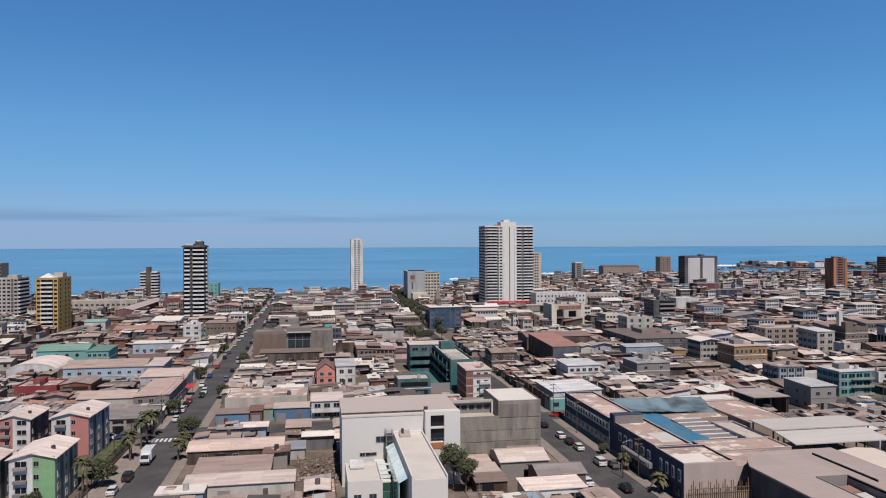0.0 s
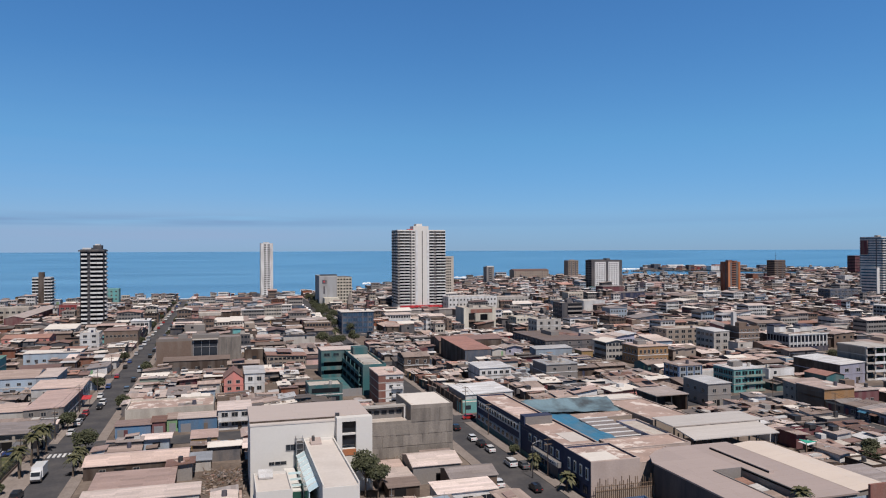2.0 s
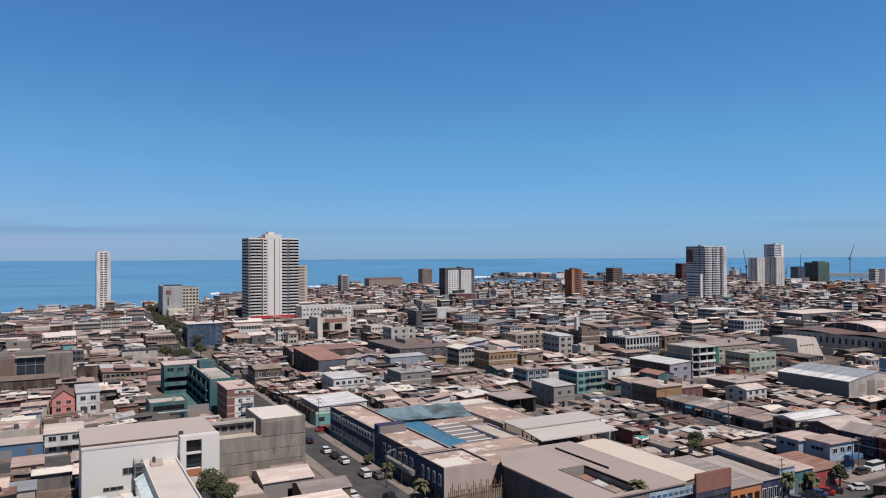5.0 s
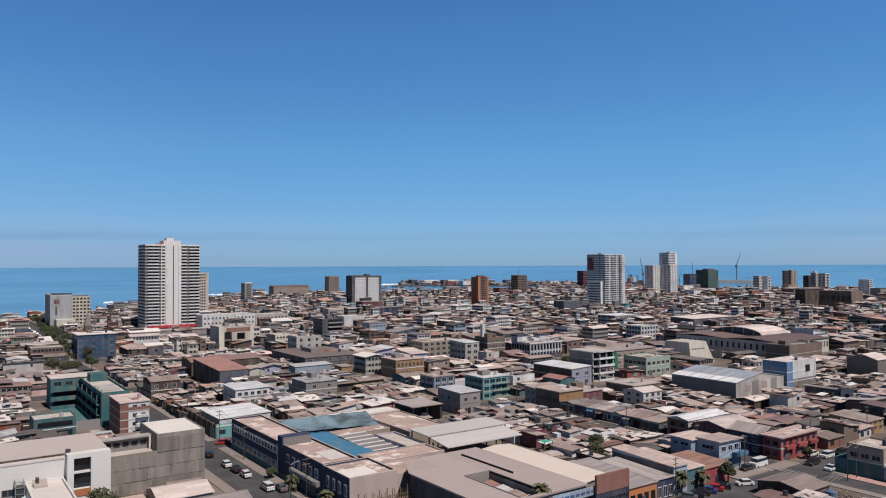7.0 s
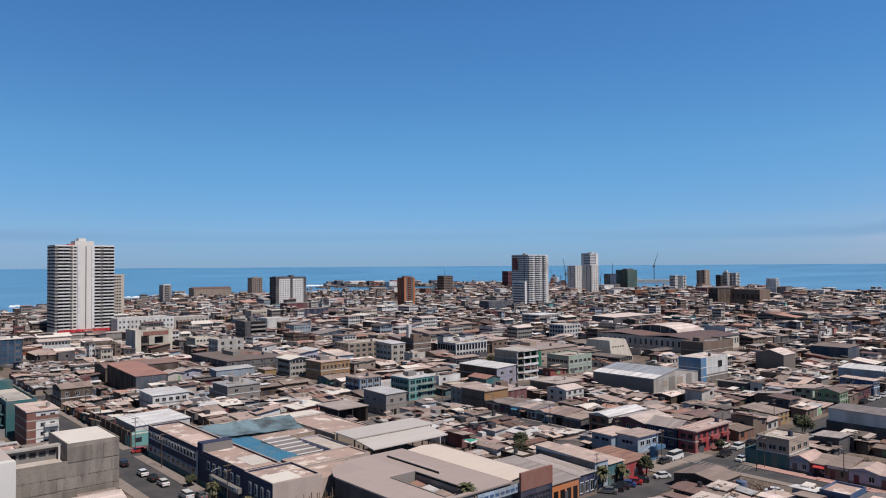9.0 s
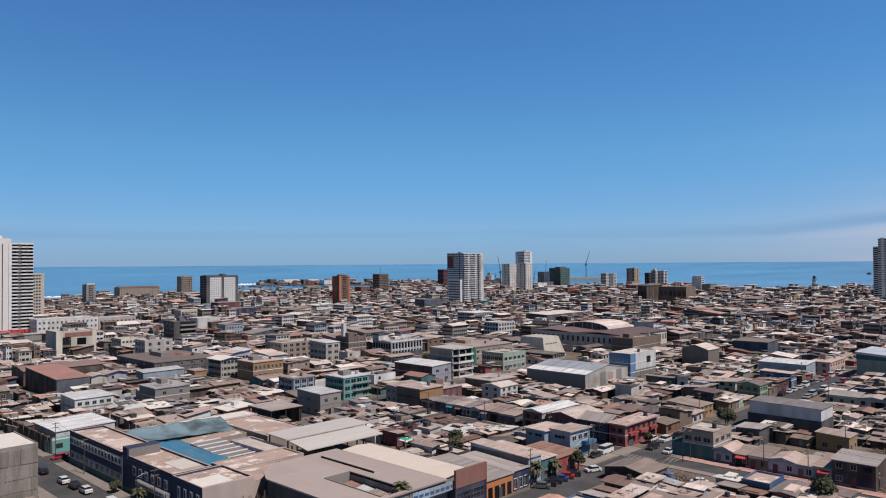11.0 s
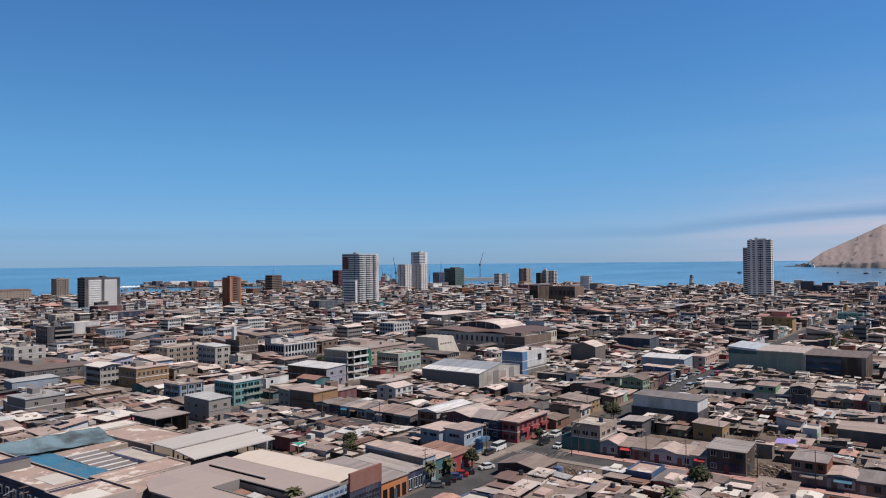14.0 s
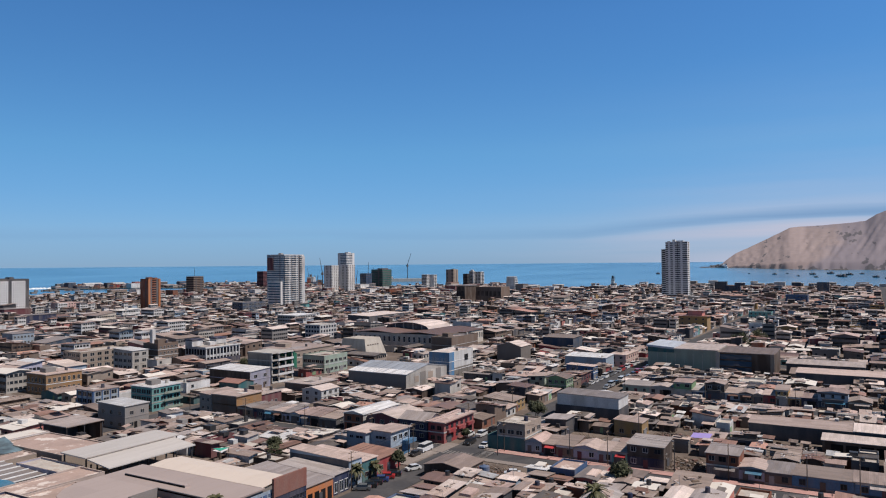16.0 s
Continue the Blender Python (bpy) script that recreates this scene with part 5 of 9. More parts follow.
def build_school():
    t = thing("school", "dark blue two-storey school with white window bands round a court", "school", (66.8, 133, 0))
    claim(66, 131, 117, 203)

    def wing(x0, y0, x1, y1, h, wall, roof, lip=0.5):
        s = Solid()
        s.span(wall, x0, y0, -0.2, x1, y1, h)
        for q in ((x0, y0, x1, y0 + 0.25), (x0, y1 - 0.25, x1, y1), (x0, y0 + 0.25, x0 + 0.25, y1 - 0.25), (x1 - 0.25, y0 + 0.25, x1, y1 - 0.25)):
            s.span(wall, q[0], q[1], h, q[2], q[3], h + lip)
        part("wall", s, t)
        s = Solid()
        for q in ((x0 + 0.06, y0 - 0.03, x1 + 0.03, y0 + 0.29), (x0 + 0.06, y1 - 0.29, x1 + 0.03, y1 + 0.03), (x0 + 0.06, y0 + 0.29, x0 + 0.29, y1 - 0.29), (x1 - 0.29, y0 + 0.29, x1 + 0.03, y1 - 0.29)):
            s.span("plaster_pink", q[0], q[1], h + lip, q[2], q[3], h + lip + 0.07)
        part("coping", s, t, "dusty pinkish coping")
        spanned("roof", roof, t, x0 + 0.25, y0 + 0.25, h, x1 - 0.25, y1 - 0.25, h + 0.1)

    wing(0, 36, 8.4, 69, 7.6, "wall_school", "roof_membrane")
    wing(0, 12.5, 8.6, 35.95, 7.4, "wall_school", "roof_membrane")
    wing(0, 0.3, 11, 12.45, 7.2, "wall_school", "roof_membrane")
    spanned("roof", "roof_white", t, 0.3, 0.6, 7.32, 7.4, 7.5, 7.45)
    spanned("roof", "roof_chalk", t, 3.4, 16, 7.52, 8.2, 24, 7.58)
    spanned("roof", "roof_dust", t, 1.2, 44, 7.72, 7.0, 52, 7.78)
    spanned("end_wall", "plaster_pink", t, -0.02, 0.05, -0.1, 11.05, 0.28, 7.7)
    spanned("stepped_parapet", "wall_school", t, -0.15, 33.6, 7.4, 7.2, 36.2, 9.6)
    spanned("stepped_parapet", "wall_grey", t, 0.1, 33.4, 7.4, 7.2, 33.6, 9.4)
    # window bands on the street front
    for z, y0, y1, n in ((5.2, 37, 68, 16), (1.6, 37, 68, 10)):
        spanned("window_band", "paint_white" if z > 3 else "wall_light_blue", t, -0.08, y0, z - 0.25, 0.02, y1, z + 1.75)
        for k in range(n):
            y = y0 + (y1 - y0) * (k + 0.5) / n
            window(t, (-0.1, y, z + 0.75), (y1 - y0) / n * 0.72, 1.4, "W", "paint_white", "glass", 1)
    spanned("plinth", "wall_teal", t, -0.12, 12.5, 0, 0.0, 69, 1.2)
    spanned("downpipe", "paint_white", t, -0.25, 36.2, 0, -0.05, 36.5, 7.6)
    for k in range(6):
        y = 15.2 + 3.0 * k
        spanned("window_surround", "wall_light_blue", t, -0.07, y - 0.9, 4.3, 0.02, y + 0.9, 6.3)
        window(t, (-0.1, y, 5.3), 1.3, 1.8, "W", "paint_white", "glass", 1)
    for k in range(4):
        y = 1.8 + 2.6 * k
        spanned("window_surround", "wall_white", t, -0.07, y - 0.65, 3.7, 0.02, y + 0.65, 6.2)
        window(t, (-0.1, y, 5.0), 0.8, 2.2, "W", "paint_white", "glass", 1)
    s = Solid()
    s.span("wall_grey", -1.1, 13, 3.0, -0.1, 27.5, 4.1)
    s.span("wall_white", -1.2, 13.4, 3.2, -1.1, 27, 4.0)
    board = part("sign_board", s, t)
    for k in range(9):
        l = Solid()
        l.span("wall_navy", -1.25, 15 + 1.15 * k, 3.4, -1.2, 15.7 + 1.15 * k, 3.75)
        part("lettering_bar", l, board)
    spanned("gate", "wall_charcoal", t, -0.15, 15, 0, 0.02, 20, 2.9)
    for k in range(4):
        window(t, (-0.1, 22.4 + 1.4 * k, 1.7), 1.0, 1.8, "W", "wall_light_blue", "glass", 1)
    for k in range(3):
        window(t, (-0.1, 2.4 + 3.2 * k, 1.6), 1.8, 1.6, "W", "wall_navy", "glass", 2)
    # wings behind the court
    wing(11, 62, 50, 69, 5.6, "wall_white", "roof_white", 0.15)
    wing(37, 36, 50, 61.9, 5.2, "wall_tan", "roof_membrane", 0.3)
    wing(14, 14.2, 33, 22.6, 5.2, "plaster_pink", "roof_membrane", 0.4)
    wing(20, 46, 36.9, 51.5, 4.6, "wall_tan", "roof_membrane", 0.2)
    wing(13, 4, 26, 13.8, 5.0, "plaster_pink", "roof_membrane", 0.4)
    wing(28, 23, 33.9, 39, 5.0, "wall_lilac", "roof_slab", 0.5)
    for k in range(7):
        window(t, (14 + 4.6 * k, 61.95, 3.6), 2.6, 1.4, "S", "paint_white", "glass", 2)
    for k in range(5):
        window(t, (36.95, 39 + 4.4 * k, 3.2), 2.4, 1.4, "W", "paint_white", "glass", 2)
    spanned("court_floor", "roof_membrane", t, 11, 14, 0, 34, 62, 0.2)
    # ribbed roof with white beams
    s = Solid()
    s.tilted("roof_grey", 20, 27, 28, 44.5, 4.6, 4.6, 5.2, 5.2, 0.12)
    part("court_roof", s, t)
    for k in range(6):
        s = Solid()
        s.tilted("paint_white", 20, 27 + 3.4 * k, 28.2, 27.5 + 3.4 * k, 4.72 + 0.12 * k, 4.72 + 0.12 * k, 4.74 + 0.12 * k, 4.74 + 0.12 * k, 0.18)
        part("beam", s, t)
    # sagging shade cloths over the court
    def cloth(corners, sag, name, label, m="tarp_blue"):
        n, v = 22, []
        a, b, c, d = (Vector(p) for p in corners)
        for i in range(n + 1):
            for j in range(n + 1):
                u, w = i / n, j / n
                p = a * (1 - u) * (1 - w) + b * u * (1 - w) + c * u * w + d * (1 - u) * w
                p.z -= sag * math.sin(math.pi * u) * math.sin(math.pi * w) - 0.25 * noise.noise(p * 0.4) - 0.3 * noise.noise((p.x * 0.9, p.y * 0.15, 3))
                v.append(p)
        f = [(i * (n + 1) + j, (i + 1) * (n + 1) + j, (i + 1) * (n + 1) + j + 1, i * (n + 1) + j + 1) for i in range(n) for j in range(n)]
        me = mesh(name, v, f, m)
        for p in me.polygons:
            p.use_smooth = True
        ob = part(name, me, t, label)
        ob.modifiers.new("thick", "SOLIDIFY").thickness = 0.06

    cloth([(8.6, 51.4, 6.2), (37, 51.8, 4.8), (38, 61.9, 6.9), (8.6, 61.9, 7.4)], 1.3, "shade_cloth", "faded blue-grey shade cloth", "tarp_grey")
    cloth([(8.8, 24, 5.6), (20.5, 22.8, 4.8), (20.6, 51.6, 5.0), (8.6, 51.6, 6.0)], 0.7, "shade_cloth", "blue shade cloth")
    # yard fence of stakes at the near end
    f = thing("stake_fence", "row of weathered timber stakes along the yard wall", "fence", (67, 131.6, 0))
    k = 0
    for i in range(58):
        hgt = 3.2 + 1.7 * math.sin(i * 2.3) ** 2
        spanned("stake", "timber", f, i * 0.44, -0.1, 0, i * 0.44 + 0.11, 0.02 + 0.03 * (i % 3), hgt)
    for z in (2.2, 3.1):
        spanned("rail", "timber", f, 0, 0.02, z, 25.6, 0.1, z + 0.12)
    spanned("wall", "wall_tan", f, 0, 0.12, 0, 26, 0.3, 2.4)
    claim(66, 130, 94, 132)


def build_sheds():
    # big taupe roofed hall with a roof opening, and the pale strip beside it
    t = thing("market_hall", "broad low hall with a smooth taupe roof", "hall", (80, 105, 0))
    claim(79, 103.5, 114, 141)
    s = Solid()
    z = 6.6
    ends = [(0.0, 27), (2.2, 31.5), (5.2, 34.2), (8.2, 35.6)]
    ring = [(8.2, 27.0)] + [(0.0, 27.0)] + ends[1:]
    n = len(ring)
    s.raw([(a, b, z + 0.3) for a, b in ring] + [(a, b, z) for a, b in ring], [tuple(range(n))[::-1], tuple(range(n, 2 * n))] + [(k, (k + 1) % n, n + (k + 1) % n, n + k) for k in range(n)], "roof_taupe")
    for q in ((0, 0, 8.2, 27), (14.4, 0, 24.6, 36), (8.2, 18.5, 14.4, 36), (8.2, 0, 14.4, 1.2)):
        s.span("roof_taupe", q[0], q[1], z, q[2], q[3], z + 0.3)
    part("roof", s, t)
    s = Solid()
    s.span("wall_charcoal", 0.3, 0.6, 0, 0.6, 27, z)
    s.span("wall_charcoal", 7.0, 33.6, 0, 24.4, 33.9, z)
    s.raw([(0.3, 27, 0), (7.0, 33.7, 0), (7.2, 33.5, 0), (0.5, 26.8, 0), (0.3, 27, z), (7.0, 33.7, z), (7.2, 33.5, z), (0.5, 26.8, z)], [(0, 1, 5, 4), (2, 3, 7, 6), (1, 2, 6, 5)], "wall_charcoal")
    s.span("wall_grey", 0.6, 0.4, 0, 24.4, 0.7, z)
    for q in ((8.0, 1.2, 8.2, 18.5), (14.4, 1.2, 14.6, 18.5), (8.2, 18.3, 14.4, 18.5)):
        s.span("wall_grey", q[0], q[1], 0, q[2], q[3], z + 0.5)
    part("wall", s, t)
    spanned("roof_slot", "roof_taupe", t, 17.3, 14, z + 0.3, 18.5, 32, z + 0.75)
    spanned("roof_slot", "shade_gap", t, 17.2, 14, z + 0.3, 17.3, 32, z + 0.6)
    for k in range(4):
        s = Solid()
        s.tilted(("roof_pink", "roof_dust", "roof_zinc", "roof_rust")[k], 8.6, 2 + 4 * k, 14, 5.4 + 4 * k, 4.9, 5.3, 5.5, 5.0, 0.1)
        part("inner_roof", s, t)
    # curved sign over the front
    for k in range(8):
        a = 14.5 + 1.45 * k
        block("sign_panel", "wall_light_blue", t, (a + 0.7, -0.5 - 0.12 * math.sin(k / 7 * math.pi), 5.6), (1.47, 0.12, 1.7))
        block("sign_bar", "wall_blue", t, (a + 0.7, -0.62 - 0.12 * math.sin(k / 7 * math.pi), 5.6), (1.0, 0.06, 0.5))
    # pale strip roof
    building("warehouse", "long narrow warehouse with a pale beige roof", 104.8, 106, 112.8, 138.5, 6.9, "wall_grey", "roof_beige", "gy", 0.25, 1, 0, 0)
    b = thing("shop", "shop with a high brick-coloured sign wall and small panes", "shop", (105.5, 103.6, 0))
    spanned("sign_wall", "wall_brick", b, 0, 0, 5, 9.5, 0.5, 8.6)
    spanned("wall", "wall_navy", b, 0, 0.1, -0.1, 9.5, 2.2, 5)
    for k in range(9):
        for z in (2.6, 3.6):
            window(b, (0.9 + 1.0 * k, 0.05, z), 0.7, 0.7, "S", "wall_navy", "glass", 1)
    claim(105, 103, 116, 106)
    t = building("shop", "orange shop with open doorways and a grey roof", 115.2, 104, 124, 123, 4.4, "wall_orange", "roof_grey", "mono", 0.9, 1, 0, 0, group="shops on the cross street")
    for k in range(4):
        # flat black in place of the shaded interior of each open doorway
        spanned("door", "shade_gap", t, 0.6 + 2.1 * k, -0.06, 0, 2.0 + 2.1 * k, 0.1, 2.7)
    t = building("shop", "white and navy shop front under a grey roof", 124.2, 104.3, 130, 120, 4.5, "wall_navy", "roof_grey_y", "mono", 0.7, 1, 0, 0, group="shops on the cross street")
    for k in range(3):
        window(t, (1.1 + 1.8 * k, -0.03, 1.6), 1.3, 2.4, "S", "paint_white", "glass", 2)
    t = building("house", "two-storey light blue house with dark flank", 130.4, 104.5, 135, 122, 6.2, "wall_light_blue", "roof_dust", "mono", 0.8, 2, 2, 0, group="shops on the cross street")
    spanned("flank", "wall_charcoal", t, -0.06, 0.3, 0, 0, 17.3, 6.0)
    building("house", "teal house with a wide pale roof", 135.3, 104.6, 141, 121, 4.9, "wall_teal", "roof_dust_y", "mono", 0.7, 1, 2, 0, group="shops on the cross street")
    t = building("house", "low red-brick house with arched doorway", 141.3, 104.8, 151.2, 116, 3.9, "wall_red", "roof_rust", "mono", 0.5, 1, 3, 4, win=(1.0, 1.2), group="shops on the cross street")
    # canopies
    for x0, y0, x1, y1, z, up in ((100.4, 155.0, 126.4, 164.2, 7.4, 0.2), (101.0, 147.6, 124.8, 155.3, 6.0, 1.0)):
        c = thing("canopy", "white sheet canopy roof on steel posts", "canopy", (x0, y0, 0), "white canopies")
        claim(x0, y0, x1, y1)
        s = Solid()
        s.tilted("canopy_white", 0, 0, x1 - x0, y1 - y0, z, z, z + up, z + up, 0.25)
        part("roof", s, c)
        for i in range(4):
            for j in (0.5, y1 - y0 - 0.7):
                spanned("post", "steel_dark", c, 0.5 + i * (x1 - x0 - 1.3) / 3, j, 0, 0.8 + i * (x1 - x0 - 1.3) / 3, j + 0.25, z - 0.25)
    c = thing("canopy", "tan flat canopy over a dark open hall", "canopy", (120.5, 193.5, 0), "white canopies")
    claim(120, 193, 132.5, 207)
    spanned("roof", "roof_pale", c, 0, 0, 6.0, 11.5, 13, 6.25)
    spanned("back_wall", "wall_charcoal", c, 0.5, 11, 0, 11, 11.4, 6)
    spanned("back_wall", "wall_dark_brown", c, 10.6, 0.5, 0, 11, 11, 6)
    for q in ((0.3, 0.3), (11, 0.3), (0.3, 12.5), (5.5, 0.3)):
        spanned("post", "steel_dark", c, q[0], q[1], 0, q[0] + 0.25, q[1] + 0.25, 6)


def build_middle():
    # teal school in an L with open galleries
    t = thing("teal_school", "dark teal three-storey building with open galleries round a yard", "building", (33.5, 252, 0))
    claim(33, 251, 52, 303)
    s = Solid()
    s.span("wall_teal", 0, 40, -0.2, 17, 50, 10.6)
    s.span("wall_teal", 9.2, 0, -0.2, 17.4, 39.98, 9.8)
    for q in ((9.2, 0, 17.4, 0.3), (9.2, 0.3, 9.5, 39.9), (17.1, 0.3, 17.4, 39.9)):
        s.span("wall_teal", q[0], q[1], 9.8, q[2], q[3], 10.6)
    part("wall", s, t)
    spanned("roof", "roof_pale", t, -0.2, 39.8, 10.6, 17.2, 50.2, 10.9)
    spanned("roof", "roof_slab", t, 9.5, 0.3, 9.8, 17.1, 39.9, 9.9)
    for k in range(3):
        z = 0.9 + 3.2 * k
        # black bands on the solid wall, painted as the shade within the galleries
        if k < 2:
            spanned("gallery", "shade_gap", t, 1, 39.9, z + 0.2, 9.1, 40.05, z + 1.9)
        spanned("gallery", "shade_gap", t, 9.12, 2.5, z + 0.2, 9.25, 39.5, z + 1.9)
        spanned("parapet", "wall_teal", t, 8.1, 2.0, z - 0.75, 8.25, 39.9, z + 0.45)
        spanned("gallery_floor", "wall_teal", t, 8.25, 2.0, z - 0.95, 9.2, 39.9, z - 0.75)
        spanned("parapet", "wall_teal", t, 0.2, 38.6, z - 0.75, 8.1, 38.75, z + 0.45)
        for i in range(5):
            spanned("pier", "wall_teal", t, 8.2, 2.5 + 9 * i, z + 0.45, 8.5, 2.9 + 9 * i, z + 2.2)
    for k in range(4):
        window(t, (2.2 + 3.6 * k, 39.95, 8.9), 2.4, 1.2, "S", "wall_teal", "glass", 2)
    for k in range(3):
        spanned("roof_unit", "wall_stone", t, 10.5, 6 + 5 * k, 9.9, 16, 9 + 5 * k, 10.3)
    spanned("stair_head", "wall_teal", t, 11, 30, 9.9, 16.6, 36, 12.6)
    spanned("forecourt", "wall_teal", t, 0, 1, -0.1, 9, 39.9, 0.15)
    spanned("yard_rail", "metal_grey", t, 0, 0.2, 0, 9, 0.4, 2.6)
    t = building("small_office", "small teal office with white roof and wide windows", 23, 241, 34, 251, 6.2, "wall_teal", "roof_slab", "flat", 0, 2, 0, 0)
    for k in range(2):
        spanned("window", "glass", t, 1, -0.08, 1.2 + 2.7 * k, 10, 0.05, 2.6 + 2.7 * k)
    t = building("corner_flats", "white four-storey flats with brown top band", 44, 231, 52, 246, 10.4, "wall_white", "roof_dust", "slab", 0, 4, 3, 5, win=(1.3, 1.1))
    spanned("band", "wall_brick", t, -0.08, -0.08, 7.6, 8.05, 15.05, 8.9)
    spanned("end_bay", "wall_brick", t, -0.09, -0.09, 0, 2.2, 15.06, 10.0)
    for k in range(3):
        spanned("balcony", "wall_white", t, 4.2, -1.1, 0.6 + 2.6 * k, 7.8, 0, 1.4 + 2.6 * k)
    building("cottage", "cottage with a steep rusty gable over a coral front", -3.2, 270, 3.4, 282, 5.2, "wall_coral", "roof_rust", "gy", 2.6, 2, 2, 0)
    building("townhouse", "narrow white townhouse with tall windows", 3.8, 268, 10.6, 282, 7, "wall_white", "roof_zinc", "mono", 0.6, 2, 2, 0, win=(1.6, 1.5))
    building("office", "blue glazed office block with white frame and pale roof", 64.2, 439, 83.5, 456, 13.2, "wall_slate", "roof_white", "slab", 0, 4, 6, 5, win=(2.5, 2.0), frame_m="wall_blue", glass_m="glass_blue", over=0.5)
    t = building("civic_block", "cream block with a framed bay window over a dark open front", 136.5, 426, 157, 442, 14.6, "wall_cream", "roof_slab", "flat", 0, 1, 0, 0)
    # the block is solid: black panels imitate the shade of its open front and recess
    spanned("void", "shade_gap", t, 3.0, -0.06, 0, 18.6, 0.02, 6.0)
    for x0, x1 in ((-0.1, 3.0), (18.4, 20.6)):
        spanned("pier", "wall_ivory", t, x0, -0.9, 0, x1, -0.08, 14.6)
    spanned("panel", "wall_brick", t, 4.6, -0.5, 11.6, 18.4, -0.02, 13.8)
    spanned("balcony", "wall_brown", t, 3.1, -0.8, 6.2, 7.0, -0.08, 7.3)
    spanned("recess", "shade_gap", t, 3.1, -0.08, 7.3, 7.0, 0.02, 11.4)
    block("bay_frame", "wall_ivory", t, (12.7, -0.75, 8.9), (11.0, 1.4, 5.0))
    spanned("bay_window", "glass_deep", t, 10.3, -1.55, 7.2, 15.0, -1.46, 10.8)
    for z in (2.2, 4.4):
        spanned("floor_edge", "wall_rust", t, 8.4, -0.5, z, 18.3, -0.08, z + 0.35)
    for k in range(4):
        spanned("column", "wall_tan", t, 7.4 + 3.2 * k, -0.5, 0, 7.9 + 3.2 * k, -0.1, 6.0)
    c = thing("church", "small brown church with a slender pointed spire", "church", (81.5, 512, 0))
    claim(76, 510, 87, 534)
    spanned("tower_wall", "wall_brown", c, -1.9, 0, -0.2, 1.9, 3.8, 12.5)
    s = Solid()
    s.raw([(-2.1, -0.2, 12.5), (2.1, -0.2, 12.5), (2.1, 4.0, 12.5), (-2.1, 4.0, 12.5), (0, 1.9, 22.0)], [(0, 1, 4), (1, 2, 4), (2, 3, 4), (3, 0, 4), (3, 2, 1, 0)], "wall_umber")
    part("spire", s, c)
    for a in (-1.75, 1.75):
        for b in (0.15, 3.65):
            g = Solid()
            g.tube("wall_umber", (a, b, 12.5), (a, b, 15.2), 0.3, 0.03, 5)
            part("pinnacle", g, c)
    window(c, (0, -0.03, 10.2), 0.9, 2.2, "S", "wall_stone", "glass_deep", 1)
    s = Solid()
    s.raw([(-4.5, 3.8, -0.2), (4.5, 3.8, -0.2), (4.5, 21, -0.2), (-4.5, 21, -0.2), (-4.5, 3.8, 6), (4.5, 3.8, 6), (4.5, 21, 6), (-4.5, 21, 6), (0, 3.8, 9.6), (0, 21, 9.6)],
          [(0, 1, 5, 8, 4), (1, 2, 6, 5), (2, 3, 7, 9, 6), (3, 0, 4, 7)], "wall_brown")
    part("nave_wall", s, c)
    s = Solid()
    s.tilted("roof_rust", -4.8, 3.6, 0, 21.2, 5.9, 9.75, 9.75, 5.9)
    s.tilted("roof_rust", 0, 3.6, 4.8, 21.2, 9.75, 5.9, 5.9, 9.75)
    part("nave_roof", s, c)
    building("long_block", "long white block with a row of dark windows", 171, 570, 213, 586, 12, "wall_white", "roof_slab", "flat", 0, 3, 14, 3, win=(1.3, 1.6))
    building("column_block", "low stone block with columns", 214, 572, 242, 584, 11, "wall_stone", "roof_pale", "flat", 0, 2, 9, 0, win=(1.6, 2.6))
    t = building("balcony_flats", "dark grey flats with stacked balconies", 212, 446, 227, 460, 14.5, "wall_charcoal", "roof_grey", "flat", 0, 5, 0, 4, win=(1.8, 1.2))
    for k in range(5):
        spanned("balcony", "wall_grey", t, 4, -1.1, 0.3 + 2.8 * k, 14.8, 0, 1.2 + 2.8 * k)
        spanned("window", "glass", t, 4.2, -0.06, 1.25 + 2.8 * k, 14.4, 0.1, 2.9 + 2.8 * k)
    t = building("warehouse", "dark brown warehouse with a broad rust-red roof and slate front", 95, 298, 107, 334, 7.6, "wall_dark_brown", "roof_red", "mono", 1.5, 1, 0, 0)
    spanned("front", "wall_slate", t, 0, -0.08, 0, 12, 0, 7.3)
    for k in range(5):
        spanned("front_rib", "wall_charcoal", t, 1.2 + 2.4 * k, -0.14, 0, 1.35 + 2.4 * k, -0.08, 7.2)
    building("warehouse", "low dark warehouse with a brown sheet roof", 96, 340, 128, 356, 6.4, "wall_dark_brown", "roof_brown", "gx", 1.2, 1, 0, 0)
    building("arcade", "long navy fronted arcade with flat grey roof", 147, 330, 178, 372, 5.6, "wall_charcoal", "roof_umber", "slab", 0, 2, 6, 10)
    building("ochre_hall", "ochre two-storey building with tall white windows", 168, 281, 183, 294, 8.0, "wall_amber", "roof_dust", "slab", 0, 2, 7, 5, win=(1.1, 1.8), frame_m="wall_cream")
    building("flats", "narrow concrete flats with square windows", 226, 307, 235, 321, 9.8, "wall_stone", "roof_zinc", "mono", 0.6, 3, 2, 4, win=(2.4, 1.5))
    t = building("brown_flats", "brown four-storey flats with small windows", 239, 305, 251, 316, 11.8, "wall_brown", "roof_grey", "flat", 0, 4, 5, 0, win=(1.1, 1.1))
    spanned("chimney", "wall_white", t, 2.2, 7, 11, 4.2, 9, 18.4)
    building("concrete_hall", "pale concrete hall with deep window slots", 216, 332, 244, 346, 8.6, "wall_tan", "roof_slab", "flat", 0, 3, 7, 4, win=(2.4, 1.6))
